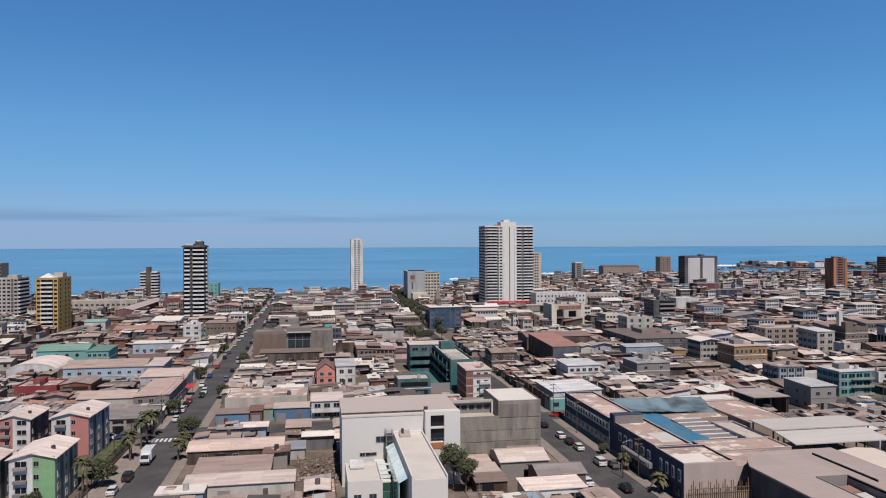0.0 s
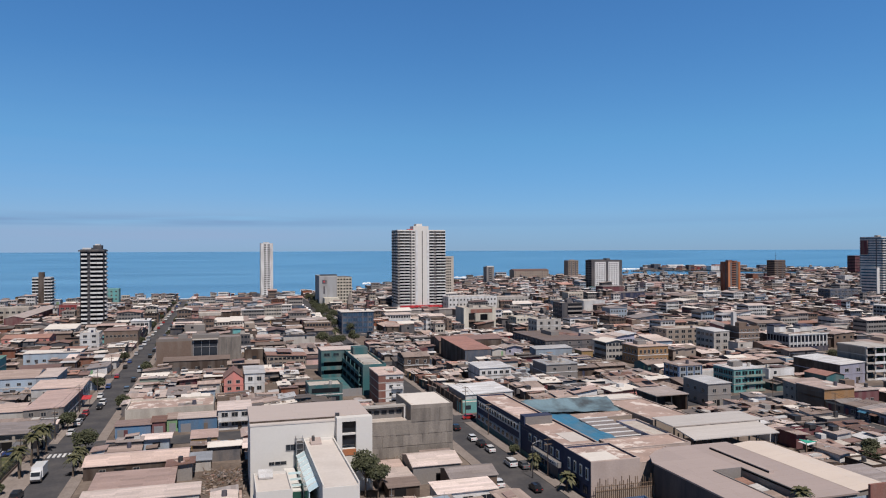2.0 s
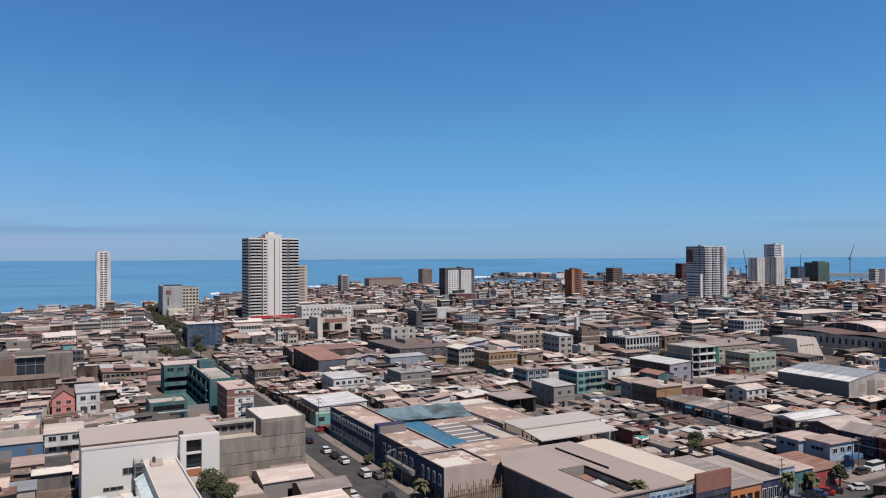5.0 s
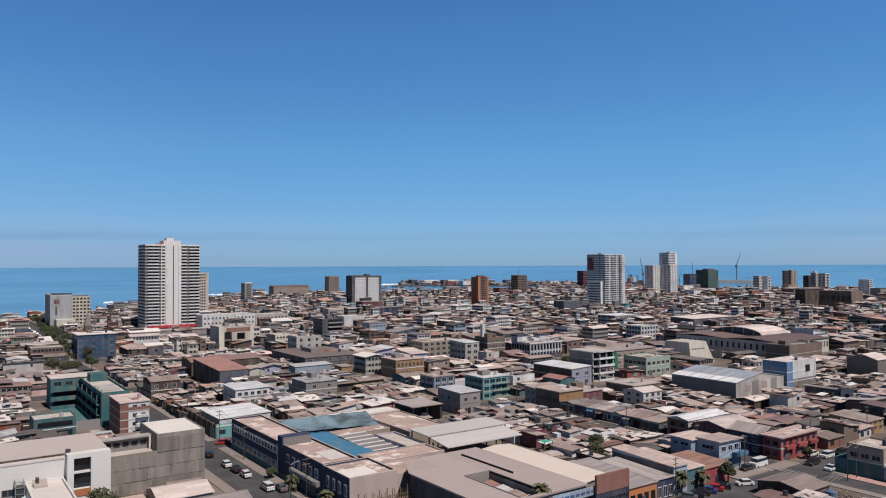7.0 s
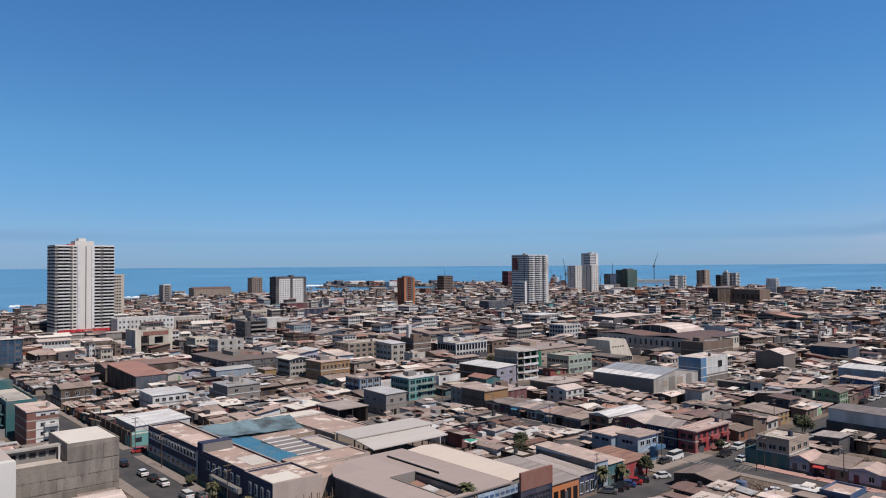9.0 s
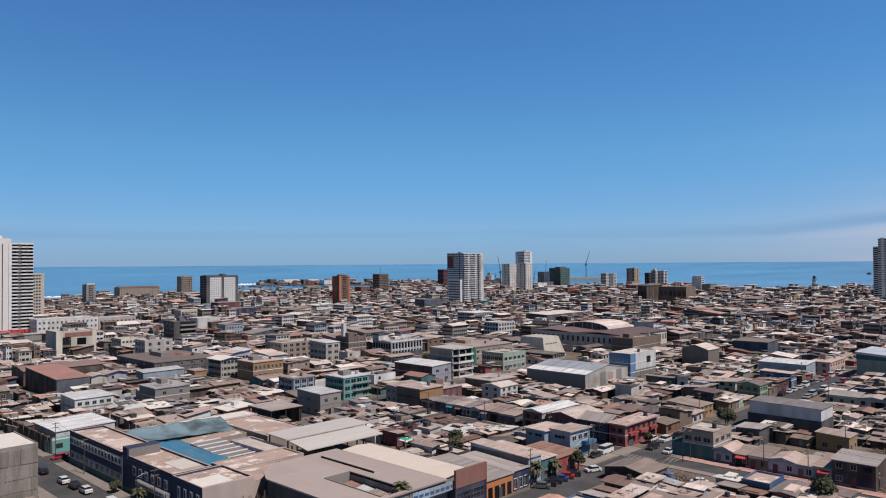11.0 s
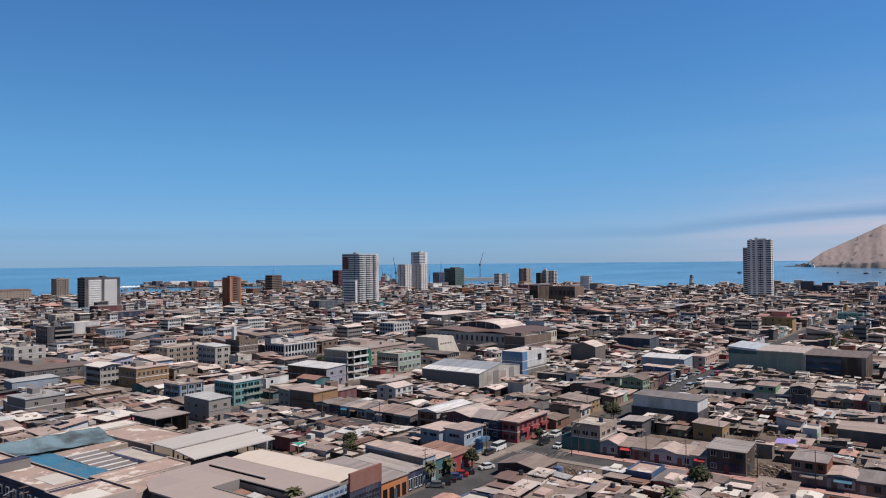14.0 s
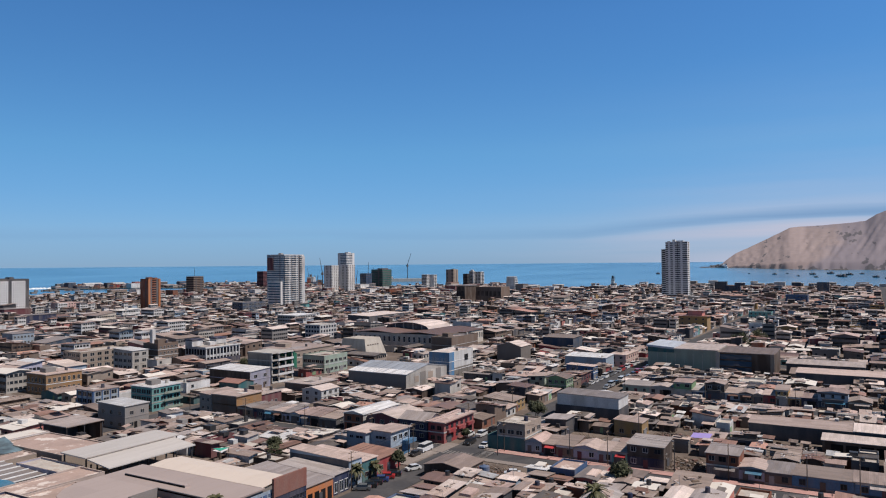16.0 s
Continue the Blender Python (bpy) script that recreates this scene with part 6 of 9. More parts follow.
    t = building("palace", "white palace with dark arched windows and balustrades", 258, 293, 281, 308, 8.6, "wall_white", "roof_slab", "flat", 0, 2, 10, 7, win=(1.4, 2.9), frame_m="wall_navy", glass_m="glass_deep", sill=0.7)
    spanned("base_course", "wall_navy", t, -0.12, -0.12, 0, 23.1, 15.1, 2.6)
    spanned("cornice", "paint_white", t, -0.5, -0.5, 8.2, 23.5, 0.0, 8.7)
    for k in range(11):
        spanned("pilaster", "paint_white", t, 2.2 * k + 0.1, -0.3, 2.6, 2.2 * k + 0.5, 0.0, 8.2)
    spanned("pavilion", "wall_white", t, 0, 10, 8.6, 7, 15, 11.6)
    spanned("pavilion", "wall_white", t, 16, 10, 8.6, 23, 15, 11.2)
    spanned("pavilion_roof", "wall_navy", t, 15.7, 9.7, 11.2, 23.3, 15.3, 11.9)
    spanned("pavilion_roof", "wall_navy", t, -0.3, 9.7, 11.6, 7.3, 15.3, 12.3)
    t = thing("unfinished_block", "unfinished concrete frame with white floor edges and green netting", "building", (230, 222, 0))
    claim(229, 221, 246, 237)
    for k in range(5):
        spanned("floor_slab", "wall_stone", t, 0, -0.4, 3.1 * k, 13, 14, 3.1 * k + 0.4)
        spanned("slab_edge", "paint_white", t, 3.6, -0.55, 3.1 * k - 0.1, 13.1, -0.4, 3.1 * k + 0.75 * (k < 4) + 0.1)
    for k in range(4):
        for i in range(4):
            spanned("column", "wall_stone", t, 4.2 * i, 0, 3.1 * k + 0.4, 4.2 * i + 0.5, 0.5, 3.1 * k + 3.1)
        spanned("side_wall", "concrete", t, 0.0, 0.5, 3.1 * k + 0.4, 0.3, 13.8, 3.1 * k + 3.1)
        spanned("back_wall", "wall_charcoal", t, 0.4, 9, 3.1 * k + 0.4, 12.9, 9.3, 3.1 * k + 3.1)
    s = Solid()
    for k in range(5):
        s.tilted("net_green", 13.1, -0.4 + 1.6 * k, 15.2 - 0.3 * (k % 2), 1.1 + 1.6 * k, 12.2, 11.2, 11.5, 12.4, 6.5 - 0.8 * (k % 3))
    part("netting", s, t, "dark green safety netting")
    building("green_offices", "pale green two-storey offices with dark window bands", 262, 220, 279, 233, 8, "wall_pale_green", "roof_slab", "flat", 0, 2, 5, 5, win=(2.2, 1.4))
    t = building("aqua_house", "aqua three-storey house with wrapped balconies and wide glazing", 166.5, 217, 178.5, 228, 8.2, "wall_aqua", "roof_zinc", "slab", 0, 3, 4, 4, frame_m="wall_aqua", win=(2.4, 1.5), sill=0.8)
    for k in range(3):
        spanned("balcony", "wall_pale_green", t, 4.4, -1.0, 0.3 + 2.57 * k, 12.3, -0.85, 1.1 + 2.57 * k)
        spanned("balcony_floor", "wall_aqua", t, 4.4, -0.85, 0.2 + 2.57 * k, 12.3, -0.02, 0.4 + 2.57 * k)
    t = building("pale_house", "light blue house with strong blue piers and big windows", 156, 234, 166, 243, 7.4, "wall_light_blue", "roof_dust", "slab", 0, 3, 3, 3, win=(2.2, 1.5), sill=0.7)
    for k in range(4):
        spanned("pier", "wall_blue", t, 3.2 * k, -0.2, 0, 3.2 * k + 0.4, 0.0, 7.4)
        spanned("pier", "wall_blue", t, -0.2, 2.86 * k, 0, 0, 2.86 * k + 0.4, 7.4)
    building("grey_house", "grey two-storey building with zinc roof", 143.5, 200, 152, 213, 7.4, "wall_grey", "roof_zinc", "mono", 0.4, 2, 2, 3)
    building("lilac_house", "lilac-white modern house with a blank flank", 114, 257, 127, 270, 6.4, "wall_grey", "roof_zinc", "slab", 0, 2, 2, 0)
    building("tavern", "dark timbered corner tavern with white window frames", 66.3, 289, 77, 301, 7.0, "wall_dark_brown", "roof_umber_y", "gx", 1.0, 2, 3, 5, win=(1.3, 1.5), frame_m="paint_white")
    t = thing("street_wall", "long dark brown wall along the street", "wall", (66.2, 214.5, 0))
    spanned("wall", "wall_dark_brown", t, 0, 0, 0, 0.4, 46, 4.2)
    for k in range(9):
        spanned("pier", "wall_brown", t, -0.15, 2 + 5 * k, 0, 0.5, 2.5 + 5 * k, 4.4)
    building("white_shop", "white shop with a cluttered sign wall", 87.5, 258, 100, 271, 6.2, "wall_white", "roof_zinc", "mono", 0.4, 2, 5, 0)
    building("white_shed", "long low white shed along the street", 70, 222, 86, 240, 4.2, "wall_white", "roof_zinc", "monox", 0.4, 1, 3, 3)
    # gabled theatre, long hall and vault
    t = thing("theatre", "sand-coloured hall with a sloping blank gable", "hall", (311, 232, 0))
    claim(311, 231, 331, 251)
    s = Solid()
    s.raw([(0, 0, 0), (19, 0, 0), (19, 18, 0), (0, 18, 0), (1.5, 2.5, 10.5), (15.5, 2.5, 10.5), (15.5, 17, 10.5), (1.5, 17, 10.5)], [(0, 1, 5, 4), (1, 2, 6, 5), (2, 3, 7, 6), (3, 0, 4, 7), (4, 5, 6, 7)], "wall_cream")
    part("wall", s, t)
    for k in range(5):
        block("louvre", "wall_brown", t, (3.4 + 2.2 * k, 1.55, 7.2), (1.0, 0.3, 0.5))
    t = thing("station_hall", "long hall with a rust-brown roof, pale vault and pilasters", "hall", (369, 219, 0))
    claim(368, 204, 421, 288)
    s, r = Solid(), Solid()
    s.span("wall_cream", 0, 0, 0, 50, 66, 8.0)
    for k in range(2):
        y = 33 * k
        r.tilted("roof_brown", -0.8, y - 0.6, 50.6, y + 16.5, 8.1, 8.1, 9.3, 9.3)
        r.tilted("roof_brown", -0.8, y + 16.5, 50.6, y + 33.4, 9.3, 9.3, 8.1, 8.1)
    part("wall", s, t)
    part("roof", r, t)
    for k in range(16):
        window(t, (1.9 + 3.1 * k, -0.03, 4.6), 1.5, 3.6, "S", "paint_white", "glass_deep", 2)
    for k in range(18):
        window(t, (-0.03, 2.4 + 3.6 * k, 4.6), 1.5, 3.6, "W", "paint_white", "glass_deep", 2)
    # the vault runs east to west over the middle of the hall, a charcoal sheet painting the shade in its arched end
    n = 14
    arch = [(40 - 16 * math.cos(math.pi * k / n), 8.9 + 4.0 * math.sin(math.pi * k / n)) for k in range(n + 1)]
    s = Solid()
    for (y0, z0), (y1, z1) in zip(arch, arch[1:]):
        s.raw([(22, y0, z0), (50, y0, z0), (50, y1, z1), (22, y1, z1), (22, y0, z0 - 0.35), (50, y0, z0 - 0.35), (50, y1, z1 - 0.35), (22, y1, z1 - 0.35)],
              [(0, 1, 2, 3), (7, 6, 5, 4), (0, 3, 7, 4), (1, 5, 6, 2)], "roof_pale")
    part("vault", s, t)
    s = Solid()
    s.raw([(24, y, z - 0.4) for y, z in arch], [tuple(range(n + 1))], "wall_charcoal")
    part("arched_end", s, t)
    for k in range(1, 8):
        y, z = arch[k * 2 if k * 2 < n else n - 1]
        spanned("arch_post", "wall_stone", t, 23.6, y - 0.3, 8.2, 23.95, y + 0.3, z - 0.4)
    building("brick_works", "long brown brick works with a tank on its roof", 350, 203, 381, 216, 9, "wall_brown", "roof_dark", "flat", 0, 2, 0, 0)
    # grey-blue warehouse
    t = building("warehouse", "large warehouse with a blue-grey sheet roof", 238.5, 160, 270, 188, 6.8, "wall_stone", "roof_blue", "gy", 2.2, 1, 0, 0, over=0.2)
    for k in range(7):
        spanned("panel", ("wall_stone", "wall_stone", "wall_grey")[k % 3], t, 2 + 4.1 * k, -0.06, 1.5, 5.9 + 4.1 * k, 0, 6.6)
    # west side overlaid in a darker grey, imitating its shade
    spanned("flank", "wall_grey", t, -0.08, 0, 0, 0, 28, 6.5, "grey flank panel darkened for shade")
    s = Solid()
    s.tilted("roof_zinc", -0.25, -0.25, 5.6, 28.2, 6.95, 7.78, 7.78, 6.95, 0.05)
    part("roof_strip", s, t, "paler newer roof sheets")
    for k in range(6):
        s = Solid()
        s.tilted("roof_blue", 0.2, 2.2 + 4.6 * k, 15.4, 2.35 + 4.6 * k, 7.12, 9.25, 9.25, 7.12, 0.05)
        part("roof_seam", s, t)
    spanned("door", "wall_tan", t, 6, -0.1, 3, 9, 0, 5.4)
    spanned("door", "wall_tan", t, 16, -0.1, 3.4, 20, 0, 6)
    spanned("base_course", "concrete", t, -0.1, -0.12, 0, 31.6, 0, 1.5)
    t = building("block", "white block with a blue painted end and one high window", 270.5, 159, 292, 169, 11.8, "wall_white", "roof_pale", "flat", 0, 3, 0, 4, win=(1.4, 1.0))
    spanned("painted_end", "wall_azure", t, -0.06, 0, 0, 0.0, 10, 11.9)
    spanned("painted_end", "wall_azure", t, -0.06, -0.06, 0, 4.2, 0.0, 11.9)
    spanned("base_course", "concrete", t, 4.2, -0.05, 0, 21.5, 0.0, 5)
    window(t, (15, -0.1, 8.6), 3.2, 2.6, "S", "steel_dark", "glass", 4)
    # corners of the crossing
    t = thing("corner_house", "light blue two-storey corner house with a stepped flank and pale roofs", "house", (152, 109.8, 0))
    claim(152, 108, 164, 122.5)
    for x0, y0, x1, y1, h in ((0, 6.2, 9.5, 12.2, 6.6), (2.4, 0, 11.2, 6.2, 6.9)):
        s = Solid()
        s.span("wall_grey", x0, y0, -0.2, x1, y1, 3.0)
        s.span("wall_light_blue", x0 - 0.05, y0 - 0.05, 3.0, x1 + 0.05, y1, h)
        part("wall", s, t)
        s = Solid()
        s.tilted("roof_dust", x0 - 0.6, y0 - 0.6, x1 + 0.6, y1 + (0.6 if y0 > 3 else 0.0), h + 0.35, h + 0.15, h + 0.2, h + 0.4, 0.22)
        part("roof", s, t)
    for y, w in ((8.0, 2.4), (10.6, 1.2)):
        window(t, (-0.08, y, 5.5), w, 0.7, "W", "wall_light_blue", "glass_deep", 2)
    window(t, (2.32, 3.0, 5.4), 3.4, 0.8, "W", "wall_light_blue", "glass_deep", 3)
    for k in range(3):
        window(t, (4.2 + 2.6 * k, -0.08, 5.2), 1.7, 1.3, "S", "paint_white", "glass_deep", 2)
        # shop openings drawn as dark panels, their inner shade put into the colour
        spanned("shop_opening", "shade_gap", t, 3.4 + 2.7 * k, -0.06, 0, 5.4 + 2.7 * k, 0.05, 2.5)
    spanned("balcony", "wall_azure", t, 7.6, -1.5, 3.0, 12.4, -0.05, 3.9)
    spanned("shop_front", "wall_azure", t, 7.6, -0.1, 0, 11.3, -0.02, 3.0)
    t = building("corner_shop", "red two-storey corner shop with white balconies", 174.8, 106, 192.3, 111, 6.0, "wall_red", "roof_pink", "slab", 0, 2, 6, 2, frame_m="wall_maroon", over=0.7)
    for k in range(3):
        spanned("balcony", "wall_red", t, 1.5 + 5.6 * k, -0.9, 2.9, 5.4 + 5.6 * k, 0, 3.7)
    t = building("white_house", "long white house with a zinc roof and a rust-brown front", 175.4, 134, 194, 141.2, 5.4, "wall_white", "roof_zinc", "gx", 0.7, 2, 6, 0, win=(1.2, 1.0))
    spanned("front", "wall_rust", t, -0.08, 0.0, 0, 0.0, 7.0, 5.2)
    for k in range(2):
        window(t, (-0.1, 1.9 + 3.2 * k, 3.9), 1.5, 1.3, "W", "wall_brown")
        # no opening here: a black panel carries the doorway's shade
        spanned("doorway", "shade_gap", t, -0.14, 1.0 + 3.2 * k, 0, -0.06, 2.8 + 3.2 * k, 2.4)
    building("shed", "low brown shed with a dusty roof by the crossing", 146, 84, 155.5, 94.6, 3.0, "wall_dark_brown", "roof_umber", "gx", 0.9, 1, 2, 2)
    building("gabled_house", "navy gabled house with grey sheet roof", 175.2, 111.6, 184, 121, 5.6, "wall_navy", "roof_grey", "gy", 1.6, 2, 2, 3)
    building("long_house", "dusty two-storey house with pale roof", 175.2, 121.6, 189, 132.5, 5.4, "wall_maroon", "roof_pale", "gx", 1.2, 2, 0, 3)
    t = building("corner_store", "beige corner store over a dark green shop front", 177.5, 82.8, 188.5, 91, 7.2, "wall_tan", "roof_slab", "flat", 0, 2, 3, 3, win=(2.0, 1.2))
    spanned("shop_front", "wall_teal", t, -0.1, -0.1, 0, 11.1, 11.05, 3.6)
    t = building("blank_store", "long store with a white upper wall over a dark base", 221.5, 71, 232, 91, 8.0, "wall_white", "roof_grey", "mono", 0.3, 1, 0, 0)
    spanned("base_course", "wall_charcoal", t, -0.08, -0.08, 0, 10.6, 20.6, 4.6)
    t = thing("market_building", "long grey-green clad hall with a pale roof and dark glazed end", "hall", (344, 40, 0))
    claim(343, 39, 372, 95)
    spanned("wall", "wall_pale_green", t, 0, 23, 0, 26, 54, 9.8, "grey-green cladding")
    spanned("wall", "wall_dark_brown", t, 0.4, 0, 0, 26, 22.9, 9.2)
    spanned("roof", "roof_pale", t, -0.4, 22.9, 9.8, 26.4, 42, 10.2)
    s = Solid()
    s.tilted("roof_blue", -0.5, 42, 26, 54.5, 10.6, 10.6, 11.4, 11.4, 0.9)
    part("roof", s, t)
    spanned("roof", "roof_umber", t, -0.2, -0.3, 9.2, 26.4, 22.9, 9.55)
    spanned("fascia", "wall_teal", t, -0.3, 42, 8.2, -0.02, 54, 10.6)
    for k in range(7):
        spanned("cladding_joint", "wall_stone", t, -0.06, 25.5 + 4 * k, 0.3, 0, 25.6 + 4 * k, 8.0)
    for k in range(3):
        spanned("glazing", "glass_blue", t, 0.2, 9, 0.8 + 2.8 * k, 0.4, 22, 3.0 + 2.8 * k)
    spanned("pier", "wall_stone", t, -0.5, 22.2, 0, 0.2, 23.8, 9.5)
    spanned("pier", "wall_tan", t, -0.3, -0.3, 0, 0.5, 1.4, 9.4)
    building("shed", "white and blue shed with ribbed roof", 331, 110, 343, 130, 5.6, "wall_light_blue", "roof_zinc", "monox", 0.6, 1, 0, 0)
    t = building("ochre_block", "terracotta block with a stepped open roof", 553, 106, 566, 131, 10, "wall_ochre", "roof_rust", "slab", 0, 3, 0, 5, over=1.0)
    spanned("roof_room", "wall_coral", t, 3, 4, 10, 14, 14, 13.5)
    spanned("roof_room_roof", "roof_pink", t, 2, 3, 13.5, 15, 15, 13.9)
    building("blue_block", "plain strong blue block", 902, 64, 916, 86, 11.6, "wall_blue", "roof_grey", "flat", 0, 3, 3, 6)
    building("green_flats", "pale teal flats with flat roof", 642, 73, 652, 90, 8.4, "wall_aqua", "roof_grey", "flat", 0, 3, 3, 5)
    # the shop street's upper end
    t = building("ochre_house", "ochre two-storey house with a brown lower front and pale roof", 175.4, 186, 187, 197.4, 6.4, "wall_amber", "roof_dust", "slab", 0, 2, 0, 3, win=(1.3, 1.3), over=0.4)
    spanned("lower_front", "wall_brown", t, -0.1, 0, 0, 0, 11.4, 6.2)
    building("red_store", "plain dark red store with a pale roof", 188.5, 188, 199, 197, 4.8, "wall_maroon", "roof_pale", "slab", 0, 1, 2, 0)
    building("stone_house", "pale stone two-storey house with small square windows", 175.4, 197.8, 188, 203.6, 6.0, "wall_stone", "roof_dust", "mono", 0.5, 2, 4, 2, win=(1.0, 1.0))
    # larger roofs and blocks among the houses
    building("long_warehouse", "long warehouse under a pale sheet roof", 492, 362, 545, 384, 7, "wall_charcoal", "roof_pale", "mono", 0.8, 1, 0, 0)
    building("blue_flats", "white three-storey flats with strong blue window frames", 386, 326, 404, 339, 9, "wall_white", "roof_slab", "flat", 0, 3, 6, 5, win=(1.6, 1.6), frame_m="wall_blue", glass_m="glass_deep")
    building("long_offices", "long white offices with rows of dark windows", 450, 405, 475, 424, 9, "wall_white", "roof_zinc", "slab", 0, 3, 8, 7, win=(2.2, 1.5), glass_m="glass_deep")
    building("dark_offices", "dark slate office block", 545, 560, 578, 575, 11.5, "wall_slate", "roof_grey", "flat", 0, 3, 8, 4, win=(2.6, 1.5))
    building("tan_hall", "low tan hall with a broad dusty roof", 276, 250, 306, 274, 7.4, "wall_tan", "roof_dust", "slab", 0, 2, 7, 6, win=(2.0, 1.2))
    t = building("lilac_shed", "grey gabled shed with a lilac-white end and a dark flank", 214.5, 219, 226, 242, 7.2, "wall_lilac", "roof_zinc", "monox", 0.6, 2, 2, 0, win=(1.8, 1.3))
    spanned("flank", "wall_dark_brown", t, -0.08, 0, 0, 0, 23, 7.0)
    building("tiled_house", "small house with a bright terracotta roof and teal wall", 203, 213.6, 211, 224, 4.6, "wall_teal", "roof_red", "gy", 0.9, 1, 2, 2)
    building("long_house", "long low brown house with a pale flat roof", 214, 186.5, 229, 200, 4.6, "wall_brown", "roof_pale", "slab", 0, 1, 4, 4)
    building("white_house", "small white house with a pale gabled roof", 204.5, 174, 214.5, 183, 4.8, "wall_white", "roof_pale", "gx", 0.9, 2, 3, 2)
    building("market_shed", "long low store with a pale sheet roof and dark flank", 353, 6, 366, 36, 5, "wall_charcoal", "roof_pale", "monox", 0.6, 1, 0, 0, group="market sheds")
    building("market_shed", "long low store with a dusty sheet roof and dark flank", 326, -6, 338, 30, 5, "wall_charcoal", "roof_dust_y", "monox", 0.6, 1, 0, 0, group="market sheds")
    building("pink_row", "faded pink two-storey shops along the street", 345, 104.8, 367, 113, 5.6, "wall_pink", "roof_dust", "slab", 0, 2, 6, 2)
    building("ochre_hut", "small ochre house with a dusty roof", 207, 60, 214, 68, 4.4, "wall_ochre", "roof_dust", "mono", 0.4, 1, 2, 2)
    building("green_roofed_hall", "small hall with an aqua green sheet roof", -142, 476, -130, 488, 5, "wall_white", "roof_green", "gx", 0.9, 1, 3, 0)
    building("tiled_row", "long house under a faded terracotta roof", -112, 424, -90, 440, 5.4, "wall_coral", "roof_terracotta", "gx", 1.2, 2, 6, 2, "E")
    building("blue_hall", "long pale blue hall with a white roof", -88, 364, -65, 374, 5, "wall_light_blue", "roof_white", "slab", 0, 1, 7, 2, "E")
    building("white_box", "plain white three-storey house", -72.6, 406, -63.6, 416, 9, "wall_white", "roof_slab", "flat", 0, 3, 2, 3, "E", win=(2.0, 1.3))
    building("white_offices", "low white offices with a dark window band", -57, 478, -46.6, 492, 8, "wall_white", "roof_zinc", "slab", 0, 2, 4, 3, "E", win=(2.0, 1.8), glass_m="glass_deep")
    # harbour sheds on the point
    for x, y, w, m, lab in ((1060, 1590, 46, "wall_white", "white harbour shed with curved roof"), (1112, 1560, 34, "wall_maroon", "dark red harbour shed with zinc roof"), (1152, 1530, 44, "wall_red", "red harbour shed with zinc roof"),
                            (1030, 1620, 26, "wall_stone", "grey harbour shed with zinc roof")):
        building("harbour_shed", lab, x, y, x + w, y + 24, 8, m, "roof_zinc", "gx", 3.4, 1)
    building("purple_hall", "dark violet hall with flat roof", 385, 704, 410, 720, 10.5, "wall_maroon", "roof_grey", "slab")
    building("violet_hall", "deep violet long hall with grey roof", 345, 600, 371, 613, 10.5, "wall_navy", "roof_grey", "slab")
    building("orange_flats", "faded pink and grey flats", 474, 760, 500, 776, 11, "wall_pink", "roof_slab", "flat", 0, 4, 8, 0)
    building("blank_hall", "white hall with blank walls", 272, 531, 291, 546, 9, "wall_white", "roof_slab", "flat")
    building("cream_flats", "cream three-storey flats with window rows", 169, 421, 182, 434, 8.4, "wall_ivory", "roof_slab", "flat", 0, 3, 6, 4, win=(1.3, 1.2))
    building("grey_flats", "pale grey angular flats with tall windows", 165, 381, 180, 393, 10.7, "wall_stone", "roof_slab", "flat", 0, 3, 3, 3, win=(1.6, 1.8))
    t = building("striped_flats", "cream flats with an orange end wall", 302, 619, 326, 632, 10, "wall_cream", "roof_slab", "flat", 0, 3, 8, 0, win=(2.0, 1.2))
    spanned("end_wall", "wall_orange", t, 17, -0.1, 0, 24.1, 0, 10.2)
    building("yellow_house", "small yellow house among grey roofs", 150.5, 299, 156, 306, 4.6, "wall_ochre", "roof_dust", "slab", 0, 1, 2, 1)
    building("long_shed", "long pale blue shed with zinc roof", 133, 310, 151, 317, 4.8, "wall_light_blue", "roof_zinc", "mono", 0.5, 1, 0, 0)
    building("blue_trim_house", "white house with blue window band", 264, 475, 278, 487, 7.6, "wall_light_blue", "roof_grey", "slab", 0, 2, 6, 0, win=(1.2, 1.4))
    building("angular_hall", "grey hall with a sloping roof", 252.5, 421, 269, 436, 5.4, "wall_slate", "roof_grey", "monox", 2.2, 1, 4, 0)
    building("blue_hall", "dark blue-grey hall with a pale roof", 391, 148, 406, 166, 7.6, "wall_slate", "roof_umber_y", "monox", 0.5, 1, 0, 0)
    building("grey_shed", "tall grey gabled shed with pale roof", 331, 153, 343, 166, 8.6, "wall_umber", "roof_pale", "gx", 2.0, 1, 0, 0)
    building("brown_store", "long brown store with flat roof", 444, 180, 456, 194, 6.6, "wall_brown", "roof_pale", "slab", 0, 1, 0, 0)
    building("corner_bar", "green and blue corner bar with grey roof", 266, 104.8, 273.4, 113, 5.4, "wall_green", "roof_umber", "gx", 1.0, 2, 3, 3)
    building("blue_shop", "bright blue shop with dusty roof", 301, 106, 307, 118, 5.6, "wall_blue", "roof_dust", "mono", 0.4, 2, 3, 2)
    building("yellow_store", "ochre store with long dusty roof", 222, 107, 232, 118, 3.9, "wall_ochre", "roof_umber_y", "mono", 0.8, 2, 3, 2)
    for y0, y1, h, roof in ((8, 34, 4.3, "roof_dust_y"), (-16, 7.8, 4.5, "roof_pale"), (-42, -16.2, 4.2, "roof_dust_y")):
        building("market_shed", "long dark walled market shed with a pale sheet roof", 223, y0, 232, y1, h, "wall_charcoal", roof, "monox", 0.5, 1, 0, 0, group="market sheds")
